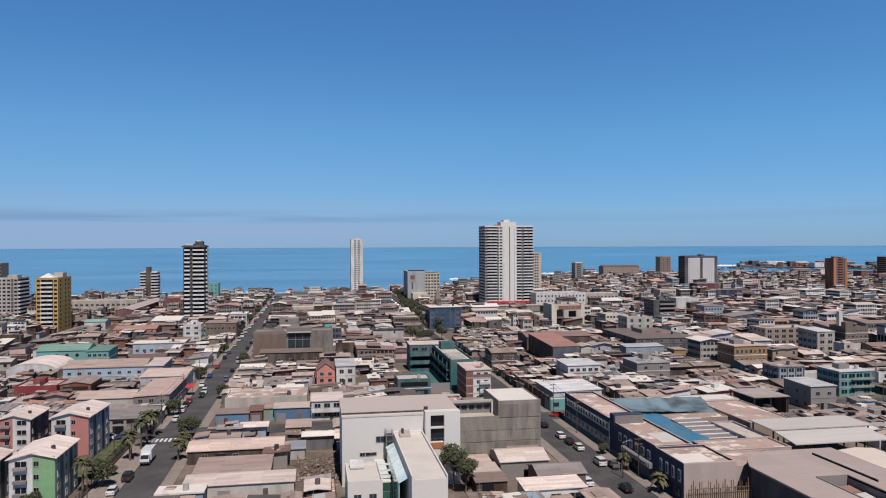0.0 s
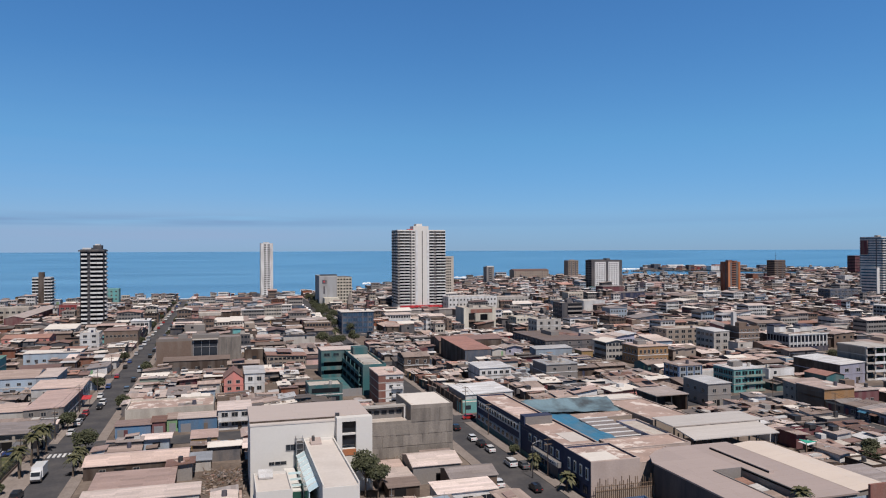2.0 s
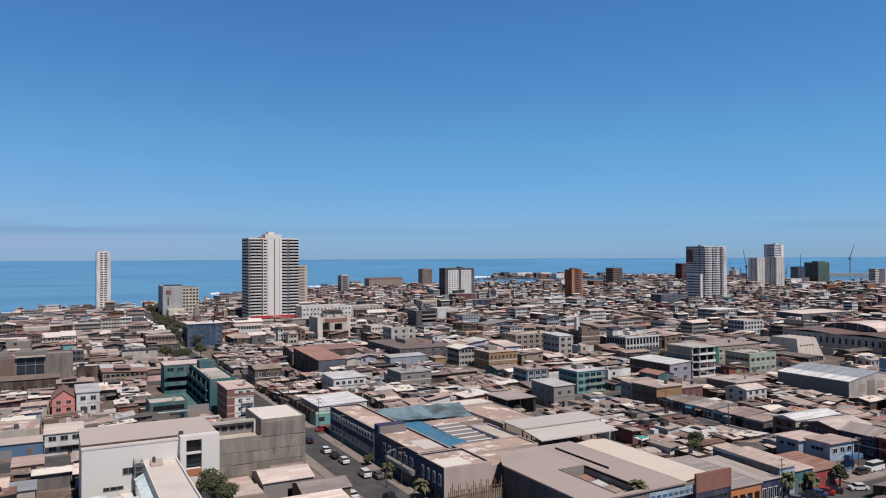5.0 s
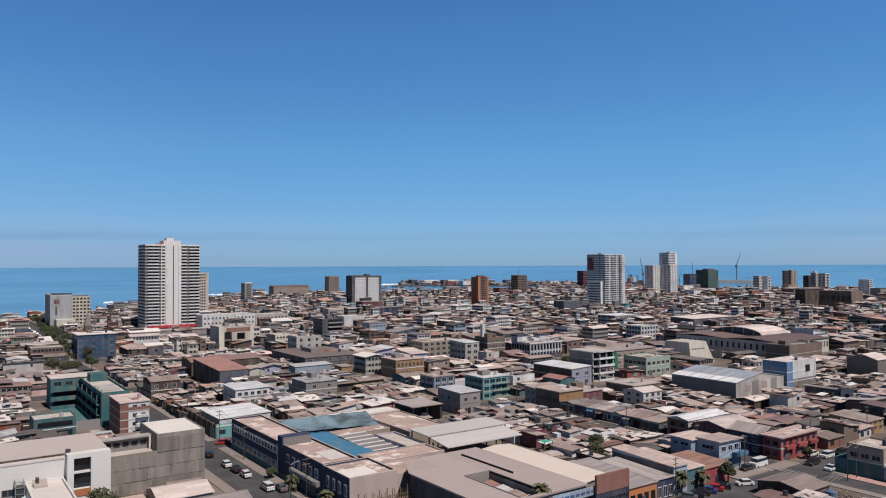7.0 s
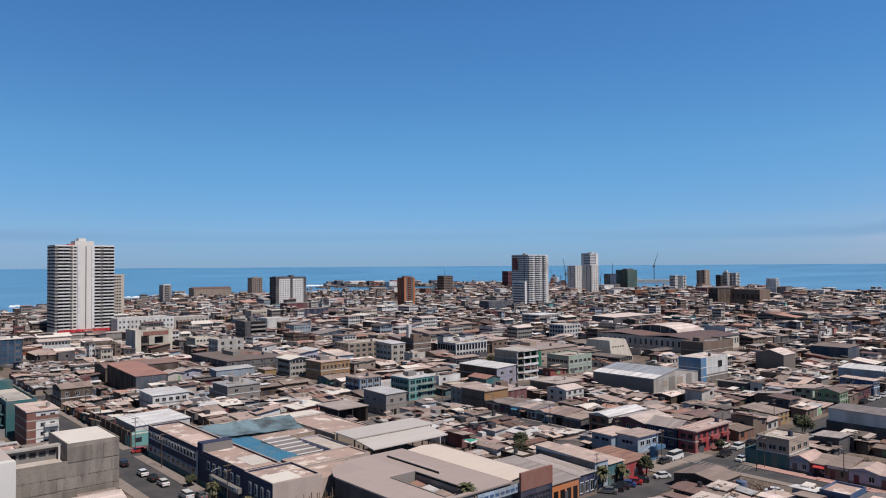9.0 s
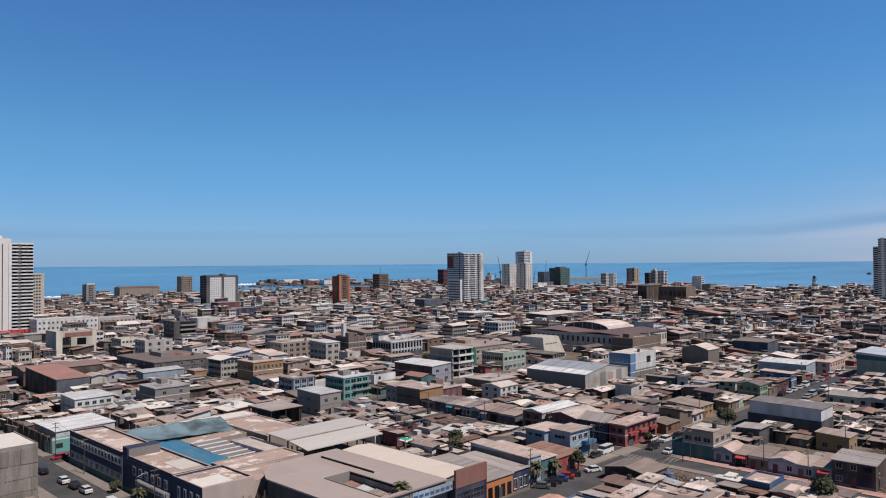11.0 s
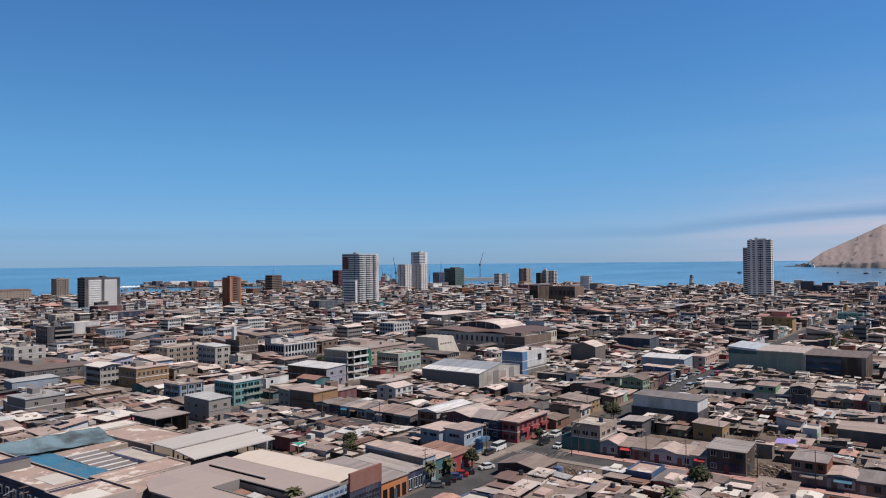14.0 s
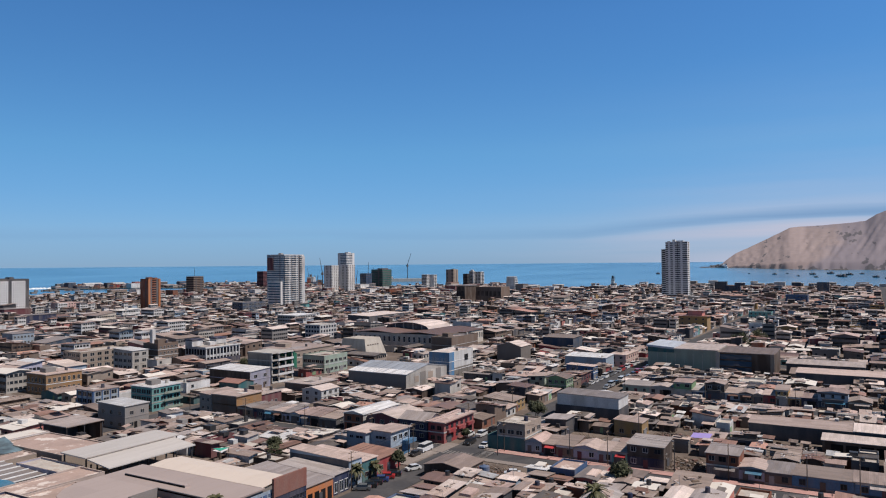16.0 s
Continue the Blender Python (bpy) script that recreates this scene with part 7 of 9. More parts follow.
    for y0, y1, h, roof in ((-4, 15, 3.5, "roof_pale"), (-40, -4.3, 3.7, "roof_dust_y")):
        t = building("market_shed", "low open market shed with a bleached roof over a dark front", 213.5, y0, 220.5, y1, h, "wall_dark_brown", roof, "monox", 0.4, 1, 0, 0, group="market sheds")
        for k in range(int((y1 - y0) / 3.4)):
            # near-black panel on the closed wall, painted for the shade under the roof
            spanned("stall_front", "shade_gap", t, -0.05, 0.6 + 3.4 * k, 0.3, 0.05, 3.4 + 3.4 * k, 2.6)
    building("dark_block", "dark grey unfinished block near the shore", 1161, 190, 1170, 207, 19, "wall_charcoal", "roof_grey", "flat", 0, 5, 3, 5)
    building("teal_block", "blue-green block near the shore", 1132, 167, 1141, 187, 14, "wall_slate", "roof_grey", "flat", 0, 4, 3, 5)
    building("navy_block", "dark blue block near the bay", 1207, 56, 1216, 72, 17.5, "wall_slate", "roof_grey", "flat", 0, 5, 3, 5)
    building("white_house", "plain white house with flat roof", 530, 66, 537, 75, 8, "wall_white", "roof_slab", "flat", 0, 2, 2, 2)
    building("yellow_hall", "olive yellow hall with pale gable roof", 517, 45, 526, 56, 7.2, "wall_ochre", "roof_pale", "gx", 0.8, 2, 0, 3)
    building("shore_flats", "tan shore flats with red tile roofs", 440, 1090, 500, 1110, 17, "wall_tan", "roof_rust", "gx", 2, 5, 14, 0)


build_left()
build_white_block()
build_school()
build_sheds()
build_middle()


# ---- rows of street houses ----
def row_of_houses(x, y0, step, depth, paints, rr, light="roof_pale"):
    """Houses wall to wall along a street, their fronts to -x, each with its own paint, roof and openings."""
    y = y0
    for paint, fl, *given in paints:
        w = given[0] if given else step * rr.uniform(0.8, 1.25)
        h = 3.1 if fl == 1 else 5.6
        h += rr.uniform(-0.1, 0.4)
        if not paint:
            y -= w
            continue
        roof = rr.choice(("roof_dust", "roof_dust_y", "roof_grey", "roof_umber_y", light, "roof_pink", "roof_grey_y"))
        t = building("row_house", ("two-storey " if fl == 2 else "one-storey ") + paint.replace("_", " ") + " row house with " + ("old brown" if roof.startswith("roof_umber") else "dusty") + " sheet roof", x + rr.uniform(0, 0.3), y - w, x + depth, y - 0.03, h, "wall_" + paint, roof,
                     rr.choice(("monox", "monox", "gx")), rr.uniform(0.3, 0.9), fl, 0, 0, category="house", group="painted row houses")
        d = w - 0.1
        trim = rr.choice(("wall_white", "wall_stone", "wall_cream", "wall_charcoal", "wall_" + paint))
        spanned("fascia", trim, t, -0.14, 0.05, h - 0.62, 0.0, d - 0.05, h - 0.12)
        spanned("plinth", rr.choice(("wall_charcoal", "wall_grey", "wall_brown", "wall_maroon")), t, -0.07, 0.02, 0, 0.0, d - 0.02, 0.7)
        if fl == 2:
            spanned("lower_front", "wall_" + rr.choice(("navy", "brown", "grey", "maroon", "slate", "stone")), t, -0.05, 0.01, 0, 0.0, d - 0.01, h / 2 - 0.1)
            if rr.random() < 0.5:
                spanned("balcony", trim, t, -1.0, d * 0.15, h / 2 - 0.1, -0.02, d * 0.85, h / 2 + 0.8)
        if rr.random() < 0.5:
            a = d * rr.uniform(0.15, 0.3)
            spanned("shutter", rr.choice(("metal_grey", "shade_gap", "wall_charcoal")), t, -0.11, a, 0, 0.0, min(d - 0.3, a + 2.3), 2.4)
        if rr.random() < 0.4:
            s = Solid()
            s.tilted(rr.choice(("roof_rust", "tarp_blue", "roof_grey", "red_plastic")), -1.3, d * 0.1, 0.0, d * 0.75, 2.35, 2.8, 2.8, 2.35, 0.08)
            part("awning", s, t)
        for k in range(fl):
            z = 0.4 + k * (h / fl)
            n = 2 if d < 7 else 3
            for i in range(n):
                a = d * (i + 0.5) / n
                if k == 0 and i == n // 2:
                    spanned("door", rr.choice(("wall_dark_brown", "wall_charcoal", "wall_maroon", "metal_grey")), t, -0.08, a - 0.55, 0, 0.05, a + 0.55, 2.2)
                else:
                    window(t, (-0.03, a, z + 1.3), rr.choice((1.0, 1.3, 1.6)), 1.3, "W", rr.choice(("paint_white", "wall_brown", "steel_dark", "wall_stone")), "glass", 2)
        window(t, (depth * 0.3, -0.03, h * 0.55), 1.1, 1.0, "S")
        y -= w


rr = random.Random(5)
row_of_houses(177, 82.6, 7.0, 8.5, [("light_blue", 1, 4.6), ("maroon", 1, 4.0), ("brown", 1, 4.6), ("lilac", 1, 6.4), ("light_blue", 1, 3.6), ("aqua", 1, 3.9), ("dark_brown", 2, 8.8), ("", 0, 9.6), ("rust", 2, 7.1), ("lilac", 1, 5.4), ("brown", 1, 5.5), ("azure", 1, 12), ("azure", 1, 11), ("azure", 1, 9)], rr, "roof_umber")
row_of_houses(175.3, 185.6, 7.2, 9, [("brown", 1, 7), ("navy", 1, 4.6), ("slate", 1, 4.4), ("stone", 1, 3.7), ("lilac", 1, 3.3), ("light_blue", 1, 4), ("blue", 1, 4), ("brown", 1, 4), ("charcoal", 1, 6.4)], rr, "roof_pink")
row_of_houses(276, 86, 6.2, 8.5, [("pale_green", 1, 10), ("stone", 1, 9), ("green", 2, 6.5), ("blue", 1, 4.5), ("dark_brown", 2, 6.8), ("light_blue", 1, 5.1), ("brown", 1, 4.2), ("tan", 1, 3.4), ("red", 1, 4), ("ochre", 2, 4), ("ochre", 1, 4), ("navy", 1, 5), ("light_blue", 2, 9), ("brown", 1)], rr)

# ---- cars, trees, poles ----
def car_model(paint, kind="car", distant=False):
    """A parked car as a thing with body, windows, wheels and lights; its length lies along y."""
    l, w, h = dict(car=(3.9, 1.65, 1.45), suv=(4.4, 1.8, 1.7), van=(5.2, 1.95, 2.2))[kind]
    t = thing("car" if kind != "van" else "minibus", dict(car="small ", suv="tall ", van="long ")[kind] + paint + dict(car=" parked hatchback car", suv=" parked four-wheel-drive car", van=" minibus with dark windows")[kind], "car" if kind != "van" else "minibus", (0, 0, -400), "parked cars")
    cab = {"car": (-0.30, 0.22, 0.33), "suv": (-0.44, 0.20, 0.34), "van": (-0.47, 0.34, 0.42)}[kind]
    s = Solid()
    m = "car_" + paint
    prof = [(-0.5, 0.35), (-0.5, 0.62), (-0.46, 0.68), (cab[2], 0.64), (0.48, 0.55), (0.5, 0.35)]
    pts = [(y * l, z * h if z > 0.36 else 0.32) for y, z in prof]
    n = len(pts)
    s.raw([(-w / 2, y, z) for y, z in pts] + [(w / 2, y, z) for y, z in pts], [tuple(range(n)), tuple(range(2 * n - 1, n - 1, -1))] + [(k, n + k, n + (k + 1) % n, (k + 1) % n) for k in range(n)], m)
    part("body", s, t)
    s = Solid()
    y0, y1, y2 = (cab[0] - 0.04) * l, cab[1] * l, cab[2] * l
    zb, zt = 0.66 * h, h
    a, b = w / 2 - 0.04, w / 2 - 0.16
    s.raw([(-a, y0 + 0.05, zb), (a, y0 + 0.05, zb), (a, y2, zb), (-a, y2, zb), (-b, y0 + 0.3, zt - 0.06), (b, y0 + 0.3, zt - 0.06), (b, y1 - 0.1, zt - 0.06), (-b, y1 - 0.1, zt - 0.06)], [(0, 1, 5, 4), (1, 2, 6, 5), (2, 3, 7, 6), (3, 0, 4, 7), (4, 5, 6, 7)], "glass")
    part("cabin_glass", s, t)
    spanned("roof", m, t, -b - 0.03, y0 + 0.28, zt - 0.07, b + 0.03, y1 - 0.08, zt)
    for x in (-w / 2 + 0.1, w / 2 - 0.1):
        for y in (-0.31 * l, 0.31 * l):
            s = Solid()
            s.tube("tyre", (x - 0.11, y, 0.32), (x + 0.11, y, 0.32), 0.32, 0.32, 12)
            wh = part("wheel", s, t)
            if kind == "suv" and not distant:
                s = Solid()
                s.tube("metal_grey", (x - 0.12, y, 0.32), (x + 0.12, y, 0.32), 0.18, 0.18, 8)
                part("rim", s, wh)
    for x in () if distant else (-0.35 * w, 0.35 * w):
        spanned("tail_light", "red_plastic", t, x - 0.14, -l / 2 - 0.03, 0.45 * h, x + 0.14, -l / 2, 0.56 * h)
        spanned("headlight", "paint_white", t, x - 0.16, l / 2 - 0.06, 0.42 * h, x + 0.16, l / 2 + 0.02, 0.5 * h)
    return t


CARS = {}


def car(x, y, turn=0.0, paint="white", kind="car"):
    key = (paint, kind, math.hypot(x, y) > 270)
    if key not in CARS:
        CARS[key] = car_model(*key)
        CARS[key].matrix_basis = pose(x, y, 0.16, 0, 0, turn)
    else:
        copy_thing(CARS[key], pose(x, y, 0.16, 0, 0, turn))


def truck(x, y):
    t = thing("box_truck", "white box truck driving along the avenue", "truck", (x, y, 0.16), rz=180)
    spanned("cargo_box", "car_white", t, -1.15, -3.4, 0.8, 1.15, 1.4, 3.1)
    s = Solid()
    s.raw([(-1, 1.5, 0.5), (1, 1.5, 0.5), (1, 3.2, 0.5), (-1, 3.2, 0.5), (-1, 1.5, 2.4), (1, 1.5, 2.4), (1, 2.7, 2.4), (-1, 2.7, 2.4), (-1, 3.2, 1.4), (1, 3.2, 1.4)],
          [(0, 1, 5, 4), (4, 5, 6, 7), (7, 6, 9, 8), (8, 9, 2, 3), (0, 4, 7, 8, 3), (1, 2, 9, 6, 5), (3, 2, 1, 0)], "car_white")
    part("cab", s, t)
    s = Solid()
    s.raw([(-0.9, 2.78, 2.3), (0.9, 2.78, 2.3), (0.9, 3.2, 1.5), (-0.9, 3.2, 1.5)], [(0, 3, 2, 1)], "glass")
    part("windscreen", s, t)
    spanned("bumper", "steel_dark", t, -1, 3.2, 0.5, 1, 3.3, 0.85)
    spanned("chassis", "steel_dark", t, -0.5, -3.3, 0.5, 0.5, 1.5, 0.8)
    for a in (-0.95, 0.95):
        for b in (-2.3, 2.3):
            s = Solid()
            s.tube("tyre", (a - 0.15, b, 0.42), (a + 0.15, b, 0.42), 0.42, 0.42, 12)
            part("wheel", s, t)


def palm(x, y, h, r=1.9, seed=1):
    """A palm: ringed leaning trunk and drooping feather fronds round its head."""
    q = random.Random(seed)
    t = thing("palm_tree", "tall palm tree with a shaggy crown of drooping fronds", "palm tree", (x, y, 0), "palms along the avenue")
    s = Solid()
    lean = (q.uniform(-0.3, 0.3), q.uniform(-0.3, 0.3))
    for k in range(6):
        a, b = k / 6, (k + 1) / 6
        s.tube("bark", (lean[0] * a, lean[1] * a, h * a), (lean[0] * b, lean[1] * b, h * b), 0.26 - 0.08 * a, 0.24 - 0.08 * b, 9)
    part("trunk", s, t)
    s = Solid()
    for k in range(46):
        az = 2 * math.pi * k / 46 * 2.4
        up = q.uniform(-0.5, 1.2)
        l = r * q.uniform(0.8, 1.15)
        for i in range(6):
            ps = []
            for u in (i / 6, (i + 1) / 6):
                d = l * u
                z = h + 0.2 + math.sin(up) * d - 0.55 * d * d / r
                o = l * 0.62 * u * max(0.35, math.cos(up))
                ps.append((lean[0] + math.cos(az) * (o + 0.3 * d), lean[1] + math.sin(az) * (o + 0.3 * d), z, 0.40 * math.sin(math.pi * min(0.95, 0.15 + u * 0.85)) * (1 if u < 1 else 0.1)))
            (x0, y0, z0, w0), (x1, y1, z1, w1) = ps
            nx, ny = -math.sin(az), math.cos(az)
            s.raw([(x0 - nx * w0, y0 - ny * w0, z0 - 0.12), (x0, y0, z0), (x0 + nx * w0, y0 + ny * w0, z0 - 0.12), (x1 - nx * w1, y1 - ny * w1, z1 - 0.12), (x1, y1, z1), (x1 + nx * w1, y1 + ny * w1, z1 - 0.12)],
                  [(0, 1, 4, 3), (1, 2, 5, 4)], "palm_leaf")
    part("crown", s, t)


def tree(x, y, h, r, seed=1, label="leafy dark green street tree"):
    q = random.Random(seed)
    t = thing("tree", label, "tree", (x, y, 0), "street trees")
    s = Solid()
    s.tube("bark", (0, 0, -0.1), (0.1, 0, h * 0.5), 0.2, 0.13, 8)
    tips = []
    for k in range(6):
        a = k * 1.05 + q.uniform(-0.3, 0.3)
        e = (math.cos(a) * r * 0.6, math.sin(a) * r * 0.6, h * q.uniform(0.6, 0.9))
        s.tube("bark", (0.1, 0, h * 0.42), e, 0.1, 0.04, 6)
        tips.append(e)
    part("trunk", s, t)
    tips += [(q.uniform(-0.4, 0.4) * r, q.uniform(-0.4, 0.4) * r, h * q.uniform(0.75, 0.98)) for _ in range(6)]
    s = Solid()
    for e in tips:
        for _ in range(190):
            d = Vector((q.gauss(0, 1), q.gauss(0, 1), q.gauss(0, 0.8))).normalized() * r * 0.46 * q.uniform(0.35, 1.0)
            p = Vector(e) + d
            p.z = max(p.z, h * 0.28)
            u = Vector((q.uniform(-1, 1), q.uniform(-1, 1), q.uniform(-1, 1))).normalized()
            v = u.orthogonal().normalized()
            k = q.uniform(0.16, 0.36)
            s.raw([p + u * k, p + v * k * 0.6, p - u * k, p - v * k * 0.6], [(0, 1, 2, 3)], "leaf")
    part("crown", s, t)


def pole(x, y, h=8.5, lamp_arm=0.0, name="utility_pole"):
    t = thing("street_lamp" if lamp_arm else "utility_pole", "thin grey street lamp with a curved arm" if lamp_arm else "dark wooden utility pole with cross arms and insulators", "street lamp" if lamp_arm else "utility pole", (x, y, 0), "poles along the streets")
    s = Solid()
    s.tube("steel_dark" if lamp_arm else "wall_dark_brown", (0, 0, -0.1), (0, 0, h), 0.12, 0.08, 8)
    part("pole", s, t)
    if lamp_arm:
        s = Solid()
        s.tube("metal_grey", (0, 0, h), (lamp_arm, 0, h + 0.5), 0.06, 0.05, 6)
        arm = part("arm", s, t)
        block("lamp_head", "metal_grey", arm, (lamp_arm, 0, h + 0.45), (0.7, 0.3, 0.16))
    else:
        for z in (h - 0.4, h - 1.5):
            spanned("cross_arm", "timber", t, -0.9, -0.06, z, 0.9, 0.06, z + 0.14)
    return (x, y, h - 0.3)


def wire(a, b, sag=0.6):
    s = Solid()
    a, b = Vector(a), Vector(b)
    n = 6
    pts = []
    for k in range(n + 1):
        u = k / n
        p = a.lerp(b, u)
        p.z -= sag * 4 * u * (1 - u)
        pts.append(p)
    s.sweep("steel_dark", pts, 0.03)
    tagged(new("overhead_wire", s.data("overhead_wire")), "thin black overhead wire sagging between the poles", "wire", "overhead wires", "")


def build_street():
    truck(-42, 181)
    q = random.Random(9)
    # parked along the avenue
    for x, y, p, k in ((-44, 159, "white", "car"), (-43.2, 168, "black", "suv"), (-43, 222, "white", "car"), (-43.4, 234, "white", "suv"), (-43.6, 241, "black", "car"), (-43.6, 247, "red", "car"), (-41, 262, "white", "suv"),
                       (-41, 256, "black", "car"), (-43.6, 275, "white", "car")):
        car(x, y, 0 if y < 240 else 180, p, k)
    car(-57, 203.5, 90, "white", "suv")
    car(-53, 204, 90, "blue", "car")
    for k in range(46):
        car(-43.6 if k % 2 else -36.4, 285 + 10.5 * k + q.uniform(-3, 3), 0, q.choice(("white", "silver", "grey", "black", "red", "white", "blue")), q.choice(("car", "car", "suv", "van")))
    # by the school
    for x, y, p, k in ((58.6, 196, "black", "car"), (59.2, 184, "white", "car"), (59.6, 178, "black", "car"), (60.0, 172.6, "white", "car"), (60.4, 160, "white", "suv"), (62.6, 157.5, "grey", "car"), (58.8, 142, "black", "car"), (52.4, 147, "white", "car")):
        car(x, y, 0, p, k)
    car(66, 207, 90, "red", "car")
    # at the crossing
    for x, y, p, k, r in ((130.4, 101, "grey", "car", 30), (132.8, 101, "black", "car", 30), (135.2, 101.2, "black", "car", 30), (137.6, 101.2, "blue", "car", 30), (140.2, 101.3, "red", "car", 30), (142.8, 101.2, "black", "car", 30), (149.0, 99.6, "white", "car", 64),
                          (165.8, 106.6, "white", "van", 90), (160.6, 106.4, "black", "car", 90), (178, 99.6, "black", "suv", 90), (176.8, 94.4, "white", "car", 90), (187.6, 101.0, "white", "suv", 90), (193.2, 100.2, "black", "suv", 90), (186.2, 104.2, "white", "car", 90),
                          (209, 99.6, "white", "car", 90), (262, 104, "white", "suv", 90), (156.5, 76.8, "white", "car", 25)):
        car(x, y, r, p, k)
    for k in range(26):
        car(282 + 6.2 * (k // 2) + q.uniform(-1, 1), 94 if k % 2 else 102.6, 90, q.choice(("white", "silver", "grey", "black", "red", "white", "black")), q.choice(("car", "suv", "car", "van")))
    for k in range(28):
        car(64.4 if k % 2 else 73.4, 445 + 9 * k, 0, q.choice(("white", "silver", "grey", "black")), q.choice(("car", "suv")))
    # palms and trees
    for i, (x, y, h) in enumerate(((-50, 160, 6.5), (-46.3, 183, 6), (-46.2, 193, 6.6), (-46, 199, 7), (-45.5, 205, 6))):
        palm(x, y, h, 2.7, i)
    for i, (x, y, h) in enumerate(((131.8, 103.6, 4.2), (139.3, 103.6, 3.2), (64.8, 140, 3.0), (64.8, 156, 2.6), (-35.2, 181, 4.2), (-35.0, 188, 4), (136, 50, 6.0), (94, 107, 7.2))):
        palm(x, y, h, 3.1 if y < 60 else 2.3, 20 + i)
    for i, (x, y, h, r) in enumerate(((-47.4, 164, 4.2, 2.6), (-36, 201, 5.2, 3.2), (-45.2, 229, 4.4, 2.4), (-33.6, 252, 4, 2.4), (-56, 150, 3.4, 2), (24.4, 149, 8.8, 3.0), (26.6, 147, 6.6, 2.6), (147.6, 102.9, 4.4, 1.8), (143, 139, 4.6, 2.3), (140, 136, 3.6, 2.2),
                                      (64.6, 168, 2.2, 1.2), (214, 94.6, 5.6, 3.0), (218, 97, 5, 2.6), (205, 94, 3.4, 1.8), (196, 93, 3.4, 1.8), (183, 103.6, 2.6, 1.2), (100, 58, 5, 3), (160, 52, 5, 2.6), (-48, 172, 2, 1.6), (-52, 178, 1.6, 1.4), (254, 262, 5, 3), (455, 70, 7, 5), (478, 62, 7, 5),
                                      (436, 60, 6, 4), (250, 330, 6, 4), (640, 40, 7, 5))):
        tree(x, y, h, r, i)
    for k in range(22):
        tree(q.choice((62.0, 69, 77)), 440 + 14 * k, q.uniform(5, 9), q.uniform(2.5, 4.5), 50 + k, "dusty green boulevard tree")
    for k in range(5):
        tree(46 + 5.2 * (k % 4) + q.uniform(-1.5, 1.5), 384 + 13 * (k // 4) + q.uniform(-3, 3), q.uniform(5, 8.5), q.uniform(2.6, 4), 120 + k, "dusty green tree of the square")
    palm(52, 382, 9, 2.6, 77)
    for k in range(14):
        tree(-33.6 if k % 2 else -46.4, 290 + 34 * k, q.uniform(3.5, 5.5), q.uniform(2, 3), 90 + k)
    # poles and wires
    runs = [[(-46.2, 150 + 34 * k) for k in range(9)], [(65.2, 150), (65.2, 188), (67, 213), (67.4, 246), (72, 280), (72, 315)], [(129.6, 103.4), (160, 106.6), (191, 107), (222, 107), (253, 107), (284, 107), (316, 107)], [(175.6, 88), (175.8, 60), (176, 32), (176, 6)],
            [(272.4, 84), (272.4, 55), (272.4, 26)], [(165.6, 124), (165.6, 148), (165.6, 172), (165.6, 197)]]
    for r in runs:
        tops_ = [pole(x, y, 8.6) for x, y in r]
        for a, b in zip(tops_, tops_[1:]):
            for off in (-0.7, 0.7):
                wire((a[0] + off * (abs(a[1] - b[1]) > 5), a[1] + off * (abs(a[1] - b[1]) <= 5), a[2]), (b[0] + off * (abs(a[1] - b[1]) > 5), b[1] + off * (abs(a[1] - b[1]) <= 5), b[2]))
    for x, y, a in ((61.6, 150, 1.4), (160, 108, 1.5), (171.5, 88, 1.5), (204, 60, -1.2), (-50.6, 186, 1.2), (176.2, 44, -1.4), (176.2, 70, -1.4), (176.4, 16, -1.4)):
        pole(x, y, 7.6, a)
    # the avenue's railing, hedge and planted strip
    f = thing("avenue_fence", "dark railing between the avenue and the planted yard", "fence", (-49.4, 146, 0))
    for k in range(28):
        spanned("post", "steel_dark", f, -0.05, 2 * k, 0, 0.05, 2 * k + 0.1, 1.7)
    spanned("rail", "steel_dark", f, -0.04, 0, 1.5, 0.04, 55, 1.58)
    spanned("rail", "steel_dark", f, -0.04, 0, 0.9, 0.04, 55, 0.98)
    spanned("low_wall", "wall_brown", f, -0.12, 0, 0, 0.12, 55, 0.6)
    tagged(new("grass", mesh("grass", [(-60, 170, 0.05), (-50, 170, 0.05), (-50, 203, 0.05), (-60, 203, 0.05), (-60, 170, -0.1), (-50, 170, -0.1), (-50, 203, -0.1), (-60, 203, -0.1)], [(0, 1, 2, 3), (0, 4, 5, 1), (1, 5, 6, 2)], "grass")), "patchy watered grass beside the blocks", "grass", kind="stuff")
    tagged(new("verge", mesh("verge", [(-49, 120, 0.16), (-43.2, 120, 0.16), (-43.2, 197, 0.16), (-49, 197, 0.16), (-49, 120, -0.1), (-43.2, 120, -0.1), (-43.2, 197, -0.1), (-49, 197, -0.1)], [(0, 1, 2, 3), (0, 4, 5, 1), (1, 5, 6, 2), (2, 6, 7, 3)], "pavement")), "wide dusty paved verge beside the avenue", "pavement", kind="structure")
    h = thing("hedge", "clipped dusty green hedge along the yard", "hedge", (-51.4, 171, 0))
    s = Solid()
    rg = random.Random(3)
    for k in range(420):
        a, b, z = rg.uniform(0, 1.4), rg.uniform(0, 27), rg.uniform(0.1, 1.1)
        s.box("leaf", (a, b, z), (0.5, 0.5, 0.35), rg.uniform(0, 3))
    part("foliage", s, h)
